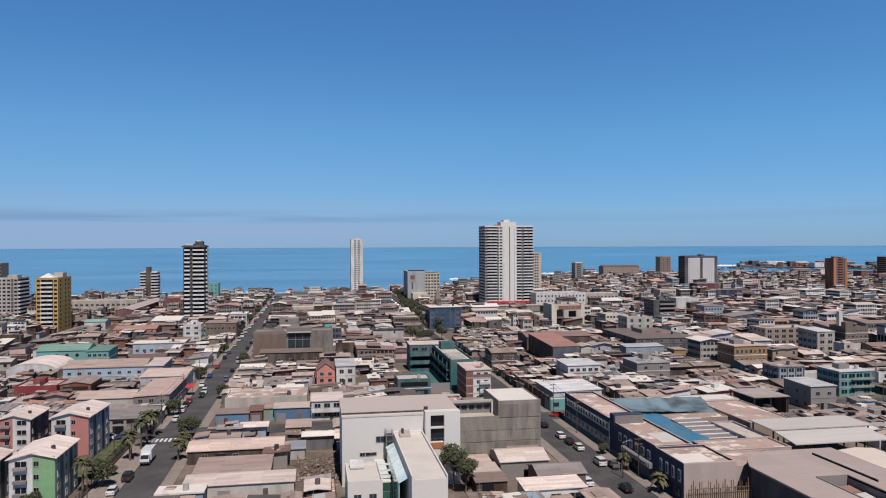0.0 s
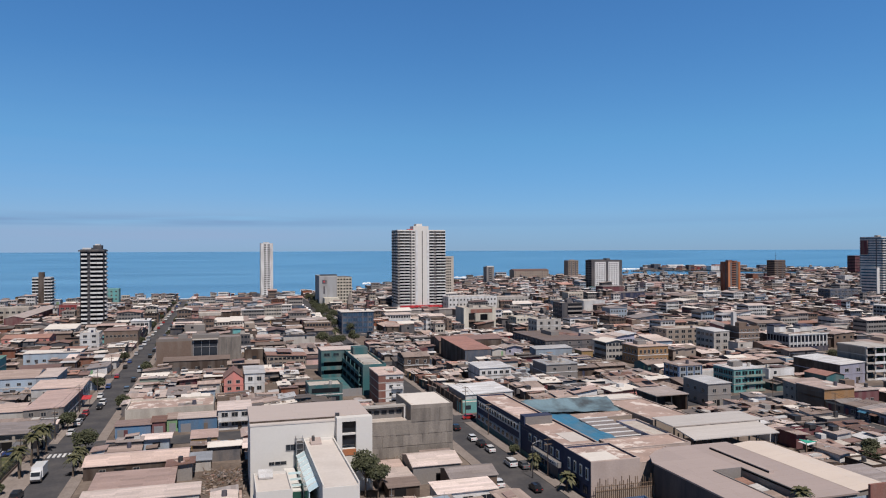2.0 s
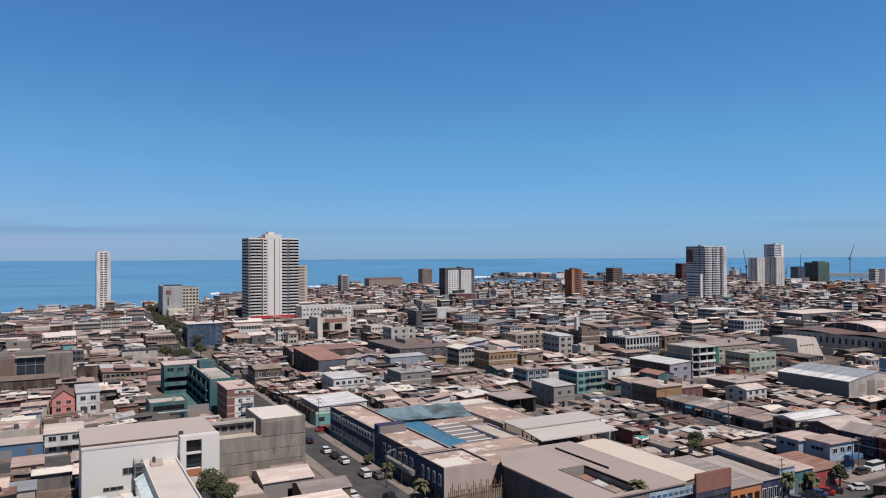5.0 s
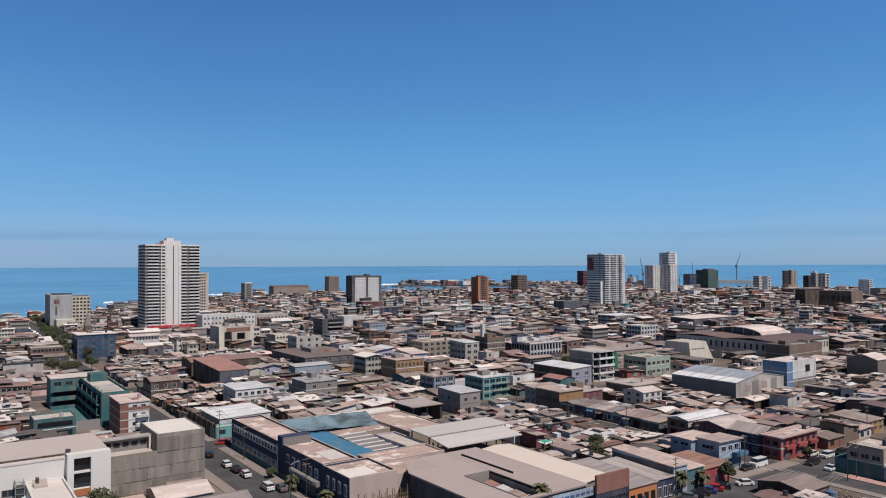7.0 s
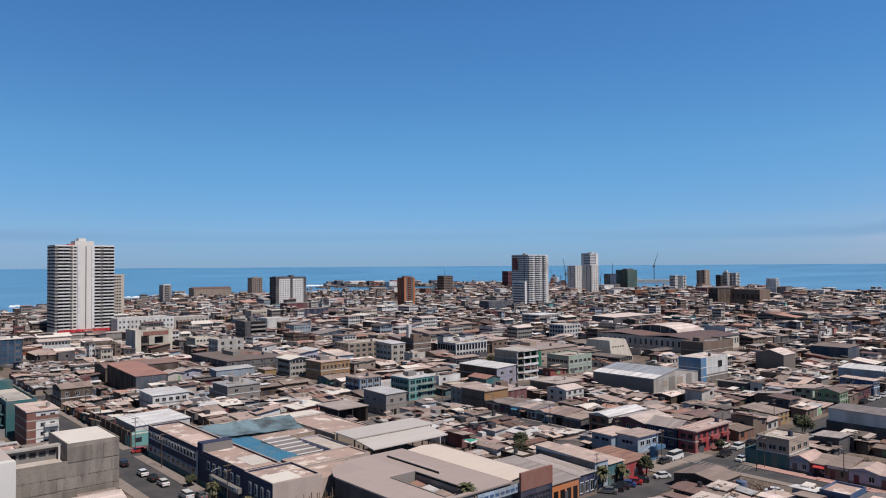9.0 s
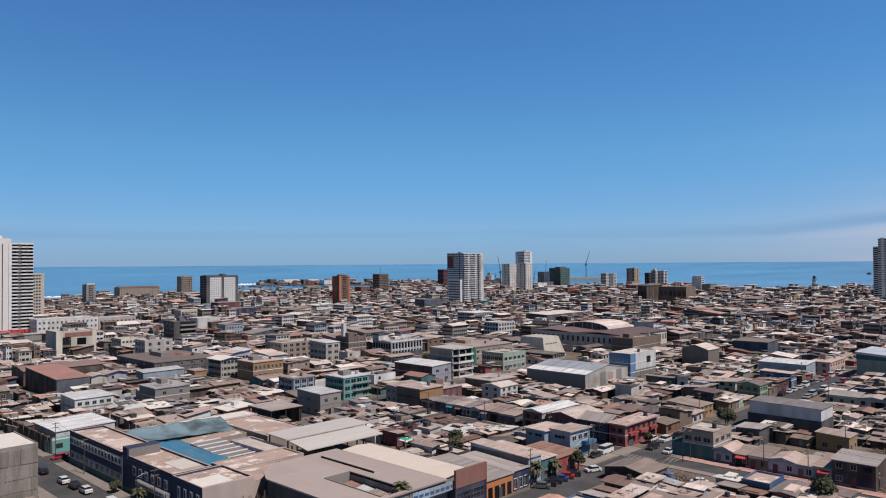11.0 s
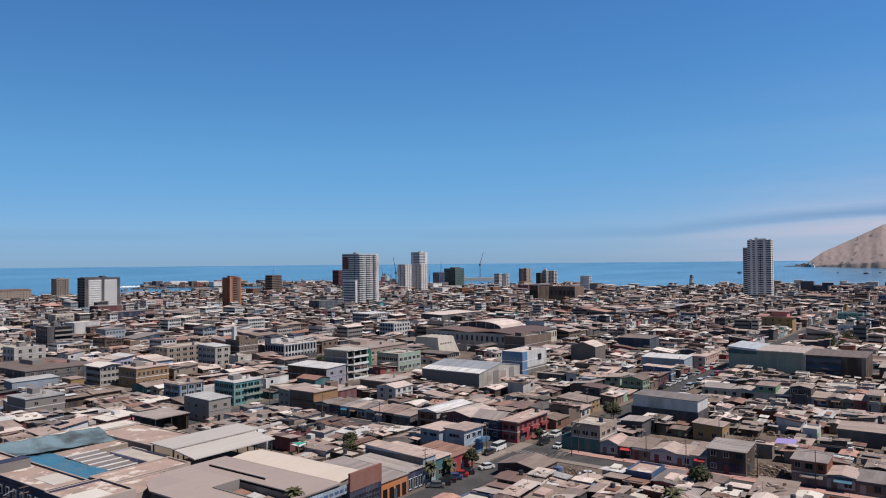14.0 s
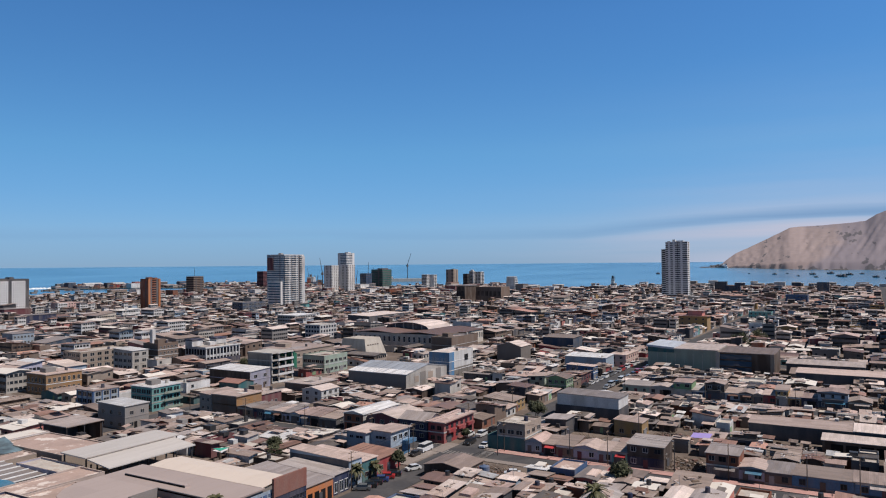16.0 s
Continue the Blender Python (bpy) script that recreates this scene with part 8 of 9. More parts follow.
    # crossings
    for k in range(8):
        z = tagged(new("road_marking", mesh("road_marking", [(-44.2 + 1.1 * k, 199, 0.17), (-43.6 + 1.1 * k, 199, 0.17), (-43.6 + 1.1 * k, 202, 0.17), (-44.2 + 1.1 * k, 202, 0.17), (-44.2 + 1.1 * k, 199, 0.0), (-43.6 + 1.1 * k, 199, 0.0), (-43.6 + 1.1 * k, 202, 0.0), (-44.2 + 1.1 * k, 202, 0.0)],
                                            [(0, 1, 2, 3), (0, 4, 5, 1), (1, 5, 6, 2), (2, 6, 7, 3), (3, 7, 4, 0)], "paint_white")), "worn white crossing bar painted on the road", "road marking", "crossing bars", "structure")
    for x0, y0, x1, y1 in ((166.6, 101.9, 176.5, 105.9), (152, 103.2, 166.4, 109.6)):
        s = Solid()
        s.span("pavement", x0, y0, 0, x1, y1, 0.24)
        tagged(new("pavement_corner", s.data("pavement_corner")), "pale dusty flags at the street corner", "pavement", kind="structure")
    for x, y, along in [(166.2, 93.8 + 1.05 * k, True) for k in range(8)] + [(167.2 + 1.05 * k, 89.4, False) for k in range(6)]:
        s = Solid()
        s.span("wall_grey", x, y, 0.1, x + (3.2 if along else 0.5), y + (0.5 if along else 3.0), 0.215)
        tagged(new("road_marking", s.data("road_marking")), "worn greyish crossing bar on the road", "road marking", "crossing bars", "structure")
    rubble_heap(152.6, 77.6, 159.5, 83.4, 160, 71, "pale scrap and broken crates heaped in a yard by the crossing")
    # odd cloths, awnings and a blue tank
    a = thing("awning", "bright red awning beside the avenue", "awning", (-49.6, 258, 0))
    s = Solid()
    s.tilted("red_plastic", 0, 0, 5.6, 4.0, 3.0, 3.0, 3.5, 3.5, 0.12)
    part("cloth", s, a)
    for i in (0.2, 5.3):
        spanned("post", "steel_dark", a, i, 0.2, 0, i + 0.1, 0.3, 2.9)
    c = thing("tarpaulin", "bright green tarpaulin sagging over a yard", "tarpaulin", (127, 141.5, 0))
    s = Solid()
    s.tilted("tarp_green", 0, 0, 3.2, 2.4, 4.7, 4.9, 4.5, 5.0, 0.08)
    part("cloth", s, c)
    for i in (0.1, 2.9):
        spanned("post", "timber", c, i, 0.1, 0, i + 0.12, 0.22, 4.75)
    c = thing("tarpaulin", "lilac market tarpaulin over stalls", "tarpaulin", (203, 41, 0))
    s = Solid()
    s.tilted("tarp_lilac", 0, 0, 4.4, 5.0, 3.0, 3.4, 3.2, 2.8, 0.08)
    part("cloth", s, c)
    for i in (0.1, 4.1):
        spanned("post", "timber", c, i, 0.1, 0, i + 0.12, 0.22, 3.0)
    w = thing("water_tank", "blue plastic water tank in a yard", "water tank", (151.2, 81.4, 0))
    s = Solid()
    s.tube("wall_blue", (0, 0, 0), (0, 0, 3.0), 1.2, 1.2, 16)
    part("drum", s, w)
    s = Solid()
    s.tube("wall_blue", (0, 0, 3.0), (0, 0, 3.3), 1.1, 0.4, 16)
    part("lid", s, w)
    # paved square with pinkish flags
    tagged(new("pavement_square", mesh("pavement_square", [(173.6, -40, 0.19), (176.8, -40, 0.19), (176.8, 90, 0.19), (173.6, 90, 0.19), (173.6, -40, 0), (176.8, -40, 0), (176.8, 90, 0), (173.6, 90, 0)], [(0, 1, 2, 3), (0, 4, 5, 1), (1, 5, 6, 2), (3, 7, 4, 0)], "shop_pink")), "worn pink-painted strip beside the street", "pavement", kind="structure")


build_street()


def boat(x, y, l, hull="wall_slate", top="wall_grey"):
    z = sea_height(math.hypot(x, y))
    b = thing("fishing_boat", "small moored fishing boat with a wheelhouse and mast", "boat", (x, y, z), "boats in the bay", 35)
    s = Solid()
    s.raw([(-l / 2, -l * .13, 0), (l * .3, -l * .13, 0), (l / 2, 0, 0), (l * .3, l * .13, 0), (-l / 2, l * .13, 0), (-l / 2, -l * .16, l * .13), (l * .34, -l * .16, l * .13), (l * .58, 0, l * .18), (l * .34, l * .16, l * .13), (-l / 2, l * .16, l * .13)],
          [(0, 1, 6, 5), (1, 2, 7, 6), (2, 3, 8, 7), (3, 4, 9, 8), (4, 0, 5, 9), (5, 6, 7, 8, 9)], hull)
    part("hull", s, b)
    spanned("wheelhouse", top, b, -l * .38, -l * .08, l * .12, -l * .16, l * .08, l * .23)
    spanned("mast", "steel_dark", b, l * .1, -l * .012, l * .12, l * .124, l * .012, l * .34)


def crane(x, y, h, reach, turn, label="grey harbour crane with a slanting jib"):
    c = thing("harbour_crane", label, "crane", (x, y, 0), "harbour cranes", turn)
    s = Solid()
    s.tube("steel_dark", (0, 0, 0), (0, 0, h * .55), h / 75, h / 90, 8)
    part("tower", s, c)
    spanned("cab", "ship_grey", c, -h / 32, -h / 40, h * .5, h / 32, h / 40, h * .58)
    s = Solid()
    s.tube("ship_grey", (0, 0, h * .58), (reach, 0, h), h / 95, h / 180, 6)
    part("jib", s, c)


def cargo_ship(x, y, l, turn):
    z = sea_height(math.hypot(x, y))
    b = thing("cargo_ship", "grey moored ship with a high white superstructure and masts", "ship", (x, y, z), rz=turn)
    s = Solid()
    w, h = l * 0.09, l * 0.09
    s.raw([(-l / 2, -w, 0), (l * .36, -w, 0), (l / 2, 0, 0), (l * .36, w, 0), (-l / 2, w, 0), (-l / 2, -w * 1.1, h), (l * .38, -w * 1.1, h), (l * .55, 0, h * 1.3), (l * .38, w * 1.1, h), (-l / 2, w * 1.1, h)],
          [(0, 1, 6, 5), (1, 2, 7, 6), (2, 3, 8, 7), (3, 4, 9, 8), (4, 0, 5, 9), (5, 6, 7, 8, 9)], "wall_slate")
    part("hull", s, b)
    for k in range(4):
        spanned("deckhouse", "wall_white" if k % 2 else "wall_light_stone", b, -l * .40 + k * 1.5, -w * .8, h + 3.0 * k, -l * .16 - k * 1.5, w * .8, h + 3.0 * k + 3.0)
    spanned("funnel", "wall_charcoal", b, -l * .34, -2, h + 12, -l * .29, 2, h + 18)
    for a in (0.0, 0.22):
        s = Solid()
        s.tube("steel_dark", (l * a, 0, h), (l * a, 0, h + 17), 0.7, 0.4, 6)
        s.tube("steel_dark", (l * a, 0, h + 3), (l * a + 12, 0, h + 14), 0.5, 0.3, 6)
        part("derrick", s, b)


def container_stack(x, y, cols, rows_, high, seed):
    q = random.Random(seed)
    t = thing("container_stack", "stack of rust-red shipping containers on the quay", "containers", (x, y, 0), "container stacks", 40)
    for i in range(cols):
        for k in range(high - q.randint(0, 2)):
            spanned("container", q.choice(("wall_rust", "wall_rust", "wall_red", "wall_maroon", "wall_orange", "wall_slate", "wall_brown")), t, 6.4 * i, 0, 2.6 * k, 6.4 * i + 6.1, 2.6 * rows_, 2.6 * k + 2.5)


def build_bay():
    for k, (az, r, hi) in enumerate(((48.6, 1560, 7), (49.4, 1600, 8), (50.2, 1570, 7), (51.0, 1620, 6), (47.4, 1640, 5), (33.2, 1880, 4), (34.4, 1850, 5), (35.4, 1830, 4))):
        container_stack(r * math.sin(radians(az)), r * math.cos(radians(az)), 4, 3, hi, k)
    cargo_ship(1850 * math.sin(radians(49.7)), 1850 * math.cos(radians(49.7)), 110, 25)
    cargo_ship(1640 * math.sin(radians(72.7)), 1640 * math.cos(radians(72.7)), 46, 10)
    for az, r, l in ((76.0, 2700, 34), (83.97, 2620, 30), (84.8, 2700, 18), (85.5, 2450, 20), (86.4, 2600, 40), (86.6, 2350, 26), (87.5, 2680, 44), (88.0, 2450, 32), (88.2, 2400, 50), (88.65, 2560, 40), (89.4, 2640, 26), (90.2, 2350, 34), (90.9, 2250, 30), (82.3, 2700, 16)):
        a = radians(az)
        boat(r * math.sin(a), r * math.cos(a), l * 0.72)
    crane(1808, 1180, 82, -24, 60)
    crane(1370, 1180, 44, -14, 20)
    crane(1022, 850, 62, -14, 20)
    crane(1122, 850, 40, -12, 50)
    crane(1160, 850, 54, -12, 40)
    crane(1500, 1080, 42, -14, 30)
    p = thing("pier", "long low stone pier reaching into the harbour", "pier", (1790, 1196, 0), rz=-57)
    spanned("deck", "wall_stone", p, -70, -12, -3, 70, 12, 7)
    spanned("shed", "wall_white", p, -60, -6, 7, -20, 6, 13)
    # low sheds, stacks and tanks crowding the harbour point
    q = random.Random(8)
    s = Solid()
    k = 0
    while k < 260:
        a, r = radians(q.uniform(26, 72)), q.uniform(1180, 2050)
        x, y = r * math.sin(a), r * math.cos(a)
        if not inside(x + 20, y + 25, COAST) or not inside(x, y, COAST) or (y < 1420 and q.random() < 0.7):
            continue
        k += 1
        l, w, h = q.uniform(8, 34), q.uniform(8, 18), q.choice((4, 5, 6, 7, 9, 12)) * q.uniform(0.8, 1.2)
        m = q.choice(("wall_white", "wall_stone", "wall_grey", "wall_brown", "wall_maroon", "wall_red", "wall_rust", "wall_charcoal", "wall_slate", "wall_tan", "wall_white"))
        s.box(m, (x, y, h / 2 - 0.2), (l, w, h), 0)
        s.box(q.choice(("roof_zinc", "roof_pale", "roof_grey", "roof_rust", "roof_dust")), (x, y, h), (l + 0.8, w + 0.8, 0.5), 0)
    for (x0, y0), (x1, y1) in zip(COAST[23:33], COAST[24:34]):
        for k in range(int(math.hypot(x1 - x0, y1 - y0) / 16)):
            u, back = q.random(), q.uniform(12, 70)
            x, y = x0 + (x1 - x0) * u - back, y0 + (y1 - y0) * u - back * 0.3
            if not inside(x + 8, y, COAST) or not inside(x, y + 8, COAST):
                continue
            l, w, h = q.uniform(7, 16), q.uniform(8, 22), q.choice((4, 5, 6, 8, 11))
            s.box(q.choice(("wall_white", "wall_white", "paint_white", "wall_stone", "wall_grey", "wall_slate", "wall_tan")), (x, y, h / 2 - 0.2), (l, w, h), 0)
            s.box(q.choice(("roof_zinc", "roof_pale", "roof_white")), (x, y, h), (l + 0.8, w + 0.8, 0.5), 0)
    for k in range(34):  # white stores along the shore of the bay
        a, r = math.atan2(1509 + 24 * k / 34, 488 - 103 * k / 34), q.uniform(1335, 1385)
        s.box(q.choice(("paint_white", "paint_white", "wall_white", "wall_light_stone")), (r * math.sin(a), r * math.cos(a), 3.5), (q.uniform(8, 16), q.uniform(4, 8), q.uniform(6, 9)), 0)
    tagged(new("harbour_sheds", s.data("harbour_sheds")), "crowded low sheds and stores of the harbour", "sheds", kind="stuff")
    # surf along the rocky shore
    q = random.Random(3)
    s = Solid()
    for (x0, y0), (x1, y1) in zip(COAST[2:14], COAST[3:15]):
        n = int(math.hypot(x1 - x0, y1 - y0) / 14)
        for k in range(n):
            u = (k + q.random()) / n
            d = q.uniform(6, 36)
            s.box("foam", (x0 + (x1 - x0) * u - d * 0.3, y0 + (y1 - y0) * u + d, SEA_Z + 0.1), (q.uniform(8, 34), q.uniform(1.5, 5), 0.3), q.uniform(0.2, 0.8))
    # waves breaking over the reefs
    for x, y, l, d, n in ((447, 1298, 62, 16, 46), (425, 1318, 40, 14, 14), (505, 1262, 50, 24, 16), (1000, 1692, 50, 30, 34), (1062, 1722, 70, 34, 60), (1120, 1752, 60, 20, 16), (250, 1110, 120, 40, 9), (120, 930, 90, 30, 5)):
        for _ in range(n):
            u, w, h = q.uniform(-0.5, 0.5), q.uniform(4, 12), q.uniform(0.9, 2.3)
            c = (x + l * u, y - l * u * 0.5 + d * q.uniform(-0.5, 0.5))
            s.raw([(c[0] + a * w, c[1] + b * w * 0.6, SEA_Z + 0.05 + z * h) for a, b, z in ROUGH_V], ROUGH_F, "foam")
    tagged(new("surf", s.data("surf")), "white surf breaking along the shore", "surf", kind="stuff")
    s = Solid()
    for k in range(90):
        x, y = q.choice(((940, 1500), (1040, 1640), (800, 1420), (640, 1330), (409, 1165)))
        s.box("rock", (x + q.uniform(-40, 40), y + q.uniform(-6, 30), -0.5), (q.uniform(4, 12), q.uniform(3, 9), q.uniform(2, 5)), q.uniform(0, 3))
    tagged(new("shore_rocks", s.data("shore_rocks")), "dark rocks along the shore", "rocks", kind="stuff")


build_bay()

# ---- the low town ----
rnd = random.Random(11)
STREET_WALLS = "grey grey white white white stone cream tan tan brown brown brown dark_brown dark_brown red rust ochre blue light_blue light_blue navy teal pale_green aqua coral pink lilac charcoal charcoal maroon stone slate".split()
NORTH_ROOFS = "roof_umber roof_umber_y roof_umber_y roof_dust roof_umber roof_dust_y roof_umber_y roof_pale roof_pale roof_grey roof_rust roof_pink roof_dark roof_dust roof_slab roof_brown".split()
FAR_ROOFS = "roof_dust roof_dust_y roof_dust_y roof_pale roof_pale roof_white roof_white roof_zinc roof_pink roof_pink roof_terracotta roof_umber roof_umber roof_rust roof_brown roof_grey roof_dark roof_slab".split()
FAR_WALLS = "white white light_blue dark_brown charcoal coral aqua ochre dark_brown charcoal dark_brown brown slate grey white stone tan brown brown brown dark_brown dark_brown dark_brown charcoal charcoal charcoal navy rust light_blue slate maroon".split()
INNER_WALLS = "dark_brown dark_brown dark_brown dark_brown charcoal charcoal brown brown brown grey grey tan white white stone light_blue maroon rust slate".split()
ROOFS = "roof_umber roof_umber roof_umber_y roof_umber_y roof_rust roof_rust roof_brown roof_dust roof_dust roof_dust_y roof_pale roof_pale roof_white roof_grey roof_grey_y roof_zinc roof_zinc roof_pink roof_pink roof_slab roof_dark roof_dark".split()
SAY = dict(roof_terracotta="faded terracotta sheet", roof_brown="dark brown sheet", roof_white="whitewashed", roof_dust="dusty tan sheet", roof_dust_y="dusty tan sheet", roof_grey="grey sheet", roof_grey_y="grey sheet", roof_zinc="pale zinc", roof_rust="rusty sheet", roof_pink="pinkish sheet",
           roof_dark="dark tarred", roof_pale="pale sheet", roof_slab="flat cement", roof_umber="old brown sheet", roof_umber_y="old brown sheet", roof_green="green sheet", roof_blue="blue-grey sheet", roof_taupe="taupe", roof_membrane="tan", roof_beige="pale beige")


def split(x0, y0, x1, y1, big, out):
    w, d = x1 - x0, y1 - y0
    stop = max(w, d) < rnd.uniform(8, 13) * big or (w * d < 60 * big * big)
    if stop:
        out.append((x0, y0, x1, y1))
        return
    k = rnd.uniform(0.28, 0.72)
    if w * rnd.uniform(0.6, 1.6) > d:
        split(x0, y0, x0 + w * k, y1, big, out)
        split(x0 + w * k, y0, x1, y1, big, out)
    else:
        split(x0, y0, x1, y0 + d * k, big, out)
        split(x0, y0 + d * k, x1, y1, big, out)


def house_plan(w, d, street, far=False, north=0.0, high=False, low=False):
    """A house as lists of pieces, over a footprint w by d from its corner: walls, roof, openings."""
    f = 1 if rnd.random() < (0.74 if far else 0.84) or (not far and min(w, d) < 6) else (2 if rnd.random() < 0.9 else 3)
    if low:
        f = 1
    if high:
        f = rnd.choice((2, 2, 3, 3, 4) if w * d > 160 else (2, 3, 3, 4))
    h = 2.45 * f + (rnd.uniform(-0.3, 1.9) if far else rnd.uniform(-0.4, 1.3))
    wm = "wall_" + rnd.choice(("white", "white", "stone", "grey", "cream", "brown") if high else (INNER_WALLS if not street else (FAR_WALLS if far else STREET_WALLS)))
    rm = rnd.choice(FAR_ROOFS if far or rnd.random() < 0.4 else (NORTH_ROOFS if rnd.random() < north else ROOFS))
    kind = rnd.random()
    wall, roof, holes = Solid(), Solid(), []
    o = rnd.uniform(0.35, 0.85)
    if rm == "roof_slab" or kind < 0.07:
        rm = "roof_slab" if rnd.random() < 0.6 else "roof_membrane"
        wall.span(wm, 0, 0, -0.2, w, d, h - 0.35)
        for q in ((0, 0, w, 0.2), (0, d - 0.2, w, d), (0, 0.2, 0.2, d - 0.2), (w - 0.2, 0.2, w, d - 0.2)):
            wall.span(wm, q[0], q[1], h - 0.35, q[2], q[3], h + 0.15)
        roof.span(rm, 0.2, 0.2, h - 0.35, w - 0.2, d - 0.2, h - 0.27)
    elif kind < 0.62:
        s = rnd.uniform(0.05, 0.16) * rnd.choice((-1, 1))
        if rnd.random() < 0.5:
            z = (h, h + s * w, h + s * w, h)
        else:
            z = (h, h, h + s * d, h + s * d)
        lift = max(0, h - 1.0 - min(z)) if min(z) < 2.2 else 0
        z = tuple(a + lift for a in z)
        wall.raw([(0, 0, -0.2), (w, 0, -0.2), (w, d, -0.2), (0, d, -0.2), (0, 0, z[0] - 0.1), (w, 0, z[1] - 0.1), (w, d, z[2] - 0.1), (0, d, z[3] - 0.1)],
                 [(0, 1, 5, 4), (1, 2, 6, 5), (2, 3, 7, 6), (3, 0, 4, 7), (4, 5, 6, 7)], wm)
        # one sheet, or several of uneven age and height side by side
        n = 1 if max(w, d) < 5 else rnd.choice((1, 2, 2, 3))
        for k in range(n):
            m = rm if rnd.random() < 0.55 else rnd.choice(FAR_ROOFS if far else (NORTH_ROOFS if rnd.random() < north else ROOFS))
            m = "roof_dust" if m == "roof_slab" else m
            up = 0 if n == 1 else rnd.uniform(-0.12, 0.45)
            a, b = k / n, (k + 1) / n
            if w > d:
                p, q = (z[1] - z[0]), (z[2] - z[3])
                roof.tilted(m, -o + (w + 2 * o) * a, -o, -o + (w + 2 * o) * b, d + o, z[0] + p * a + up, z[0] + p * b + up, z[3] + q * b + up, z[3] + q * a + up)
            else:
                p, q = (z[3] - z[0]), (z[2] - z[1])
                roof.tilted(m, -o, -o + (d + 2 * o) * a, w + o, -o + (d + 2 * o) * b, z[0] + p * a + up, z[1] + q * a + up, z[1] + q * b + up, z[0] + p * b + up)
        h = min(z)
    else:
        up = rnd.uniform(0.10, 0.22)
        if w > d:
            z = h + up * d / 2
            wall.raw([(0, 0, -0.2), (w, 0, -0.2), (w, d, -0.2), (0, d, -0.2), (0, 0, h), (w, 0, h), (w, d, h), (0, d, h), (0, d / 2, z), (w, d / 2, z)],
                     [(0, 1, 5, 4), (1, 2, 6, 9, 5), (2, 3, 7, 6), (3, 0, 4, 8, 7), (4, 5, 9, 8), (8, 9, 6, 7)], wm)
            roof.tilted(rm, -o, -o, w + o, d / 2, h + 0.05, h + 0.05, z + 0.15, z + 0.15)
            roof.tilted(rm, -o, d / 2, w + o, d + o, z + 0.15, z + 0.15, h + 0.05, h + 0.05)
        else:
            z = h + up * w / 2
            wall.raw([(0, 0, -0.2), (w, 0, -0.2), (w, d, -0.2), (0, d, -0.2), (0, 0, h), (w, 0, h), (w, d, h), (0, d, h), (w / 2, 0, z), (w / 2, d, z)],
                     [(0, 1, 5, 8, 4), (1, 2, 6, 5), (2, 3, 7, 9, 6), (3, 0, 4, 7), (4, 8, 9, 7), (8, 5, 6, 9)], wm)
            roof.tilted(rm, -o, -o, w / 2, d + o, h + 0.05, z + 0.15, z + 0.15, h + 0.05)
            roof.tilted(rm, w / 2, -o, w + o, d + o, z + 0.15, h + 0.05, h + 0.05, z + 0.15)
    return f, h, wm, rm, wall, roof


def openings(w, d, f, h, side_x, street):
    """Windows and doors on the front (-y) and on the flank that is seen: (kind, centre, width, height, side)."""
    step = h / f
    out = []
    for k in range(f):
        z = k * step
        for side, run, at in (("S", w, 0), (side_x, d, 0 if side_x == "W" else w)):
            n = int(run / rnd.uniform(2.6, 4.2))
            for i in range(n):
                if rnd.random() < (0.35 if street else 0.66):
                    continue
                a = run * (i + 0.5) / n
                if k == 0 and rnd.random() < 0.35:
                    ww, hh = rnd.choice(((0.95, 2.05), (0.95, 2.05), (2.3, 2.3)))
                    c, kind = hh / 2, "door"
                else:
                    ww, hh = rnd.choice(((1.2, 1.1), (1.5, 1.2), (0.9, 1.2), (1.8, 1.2)))
                    c, kind = z + step * 0.55, "window"
                ww = min(ww, run / n * 0.8)
                hh = min(hh, step * 0.72)
                p = (a, at, c) if side == "S" else (at, a, c)
                out.append((kind, p, ww, hh, side))
    return out


DOORS = "wall_dark_brown wall_brown metal_grey wall_white wall_navy wall_charcoal wall_green".split()


def north_share(x, y):
    """The poorer northern blocks have older, browner roofs."""
    return min(0.7, max(0.1, (math.degrees(math.atan2(x, y)) - 15) / 50))


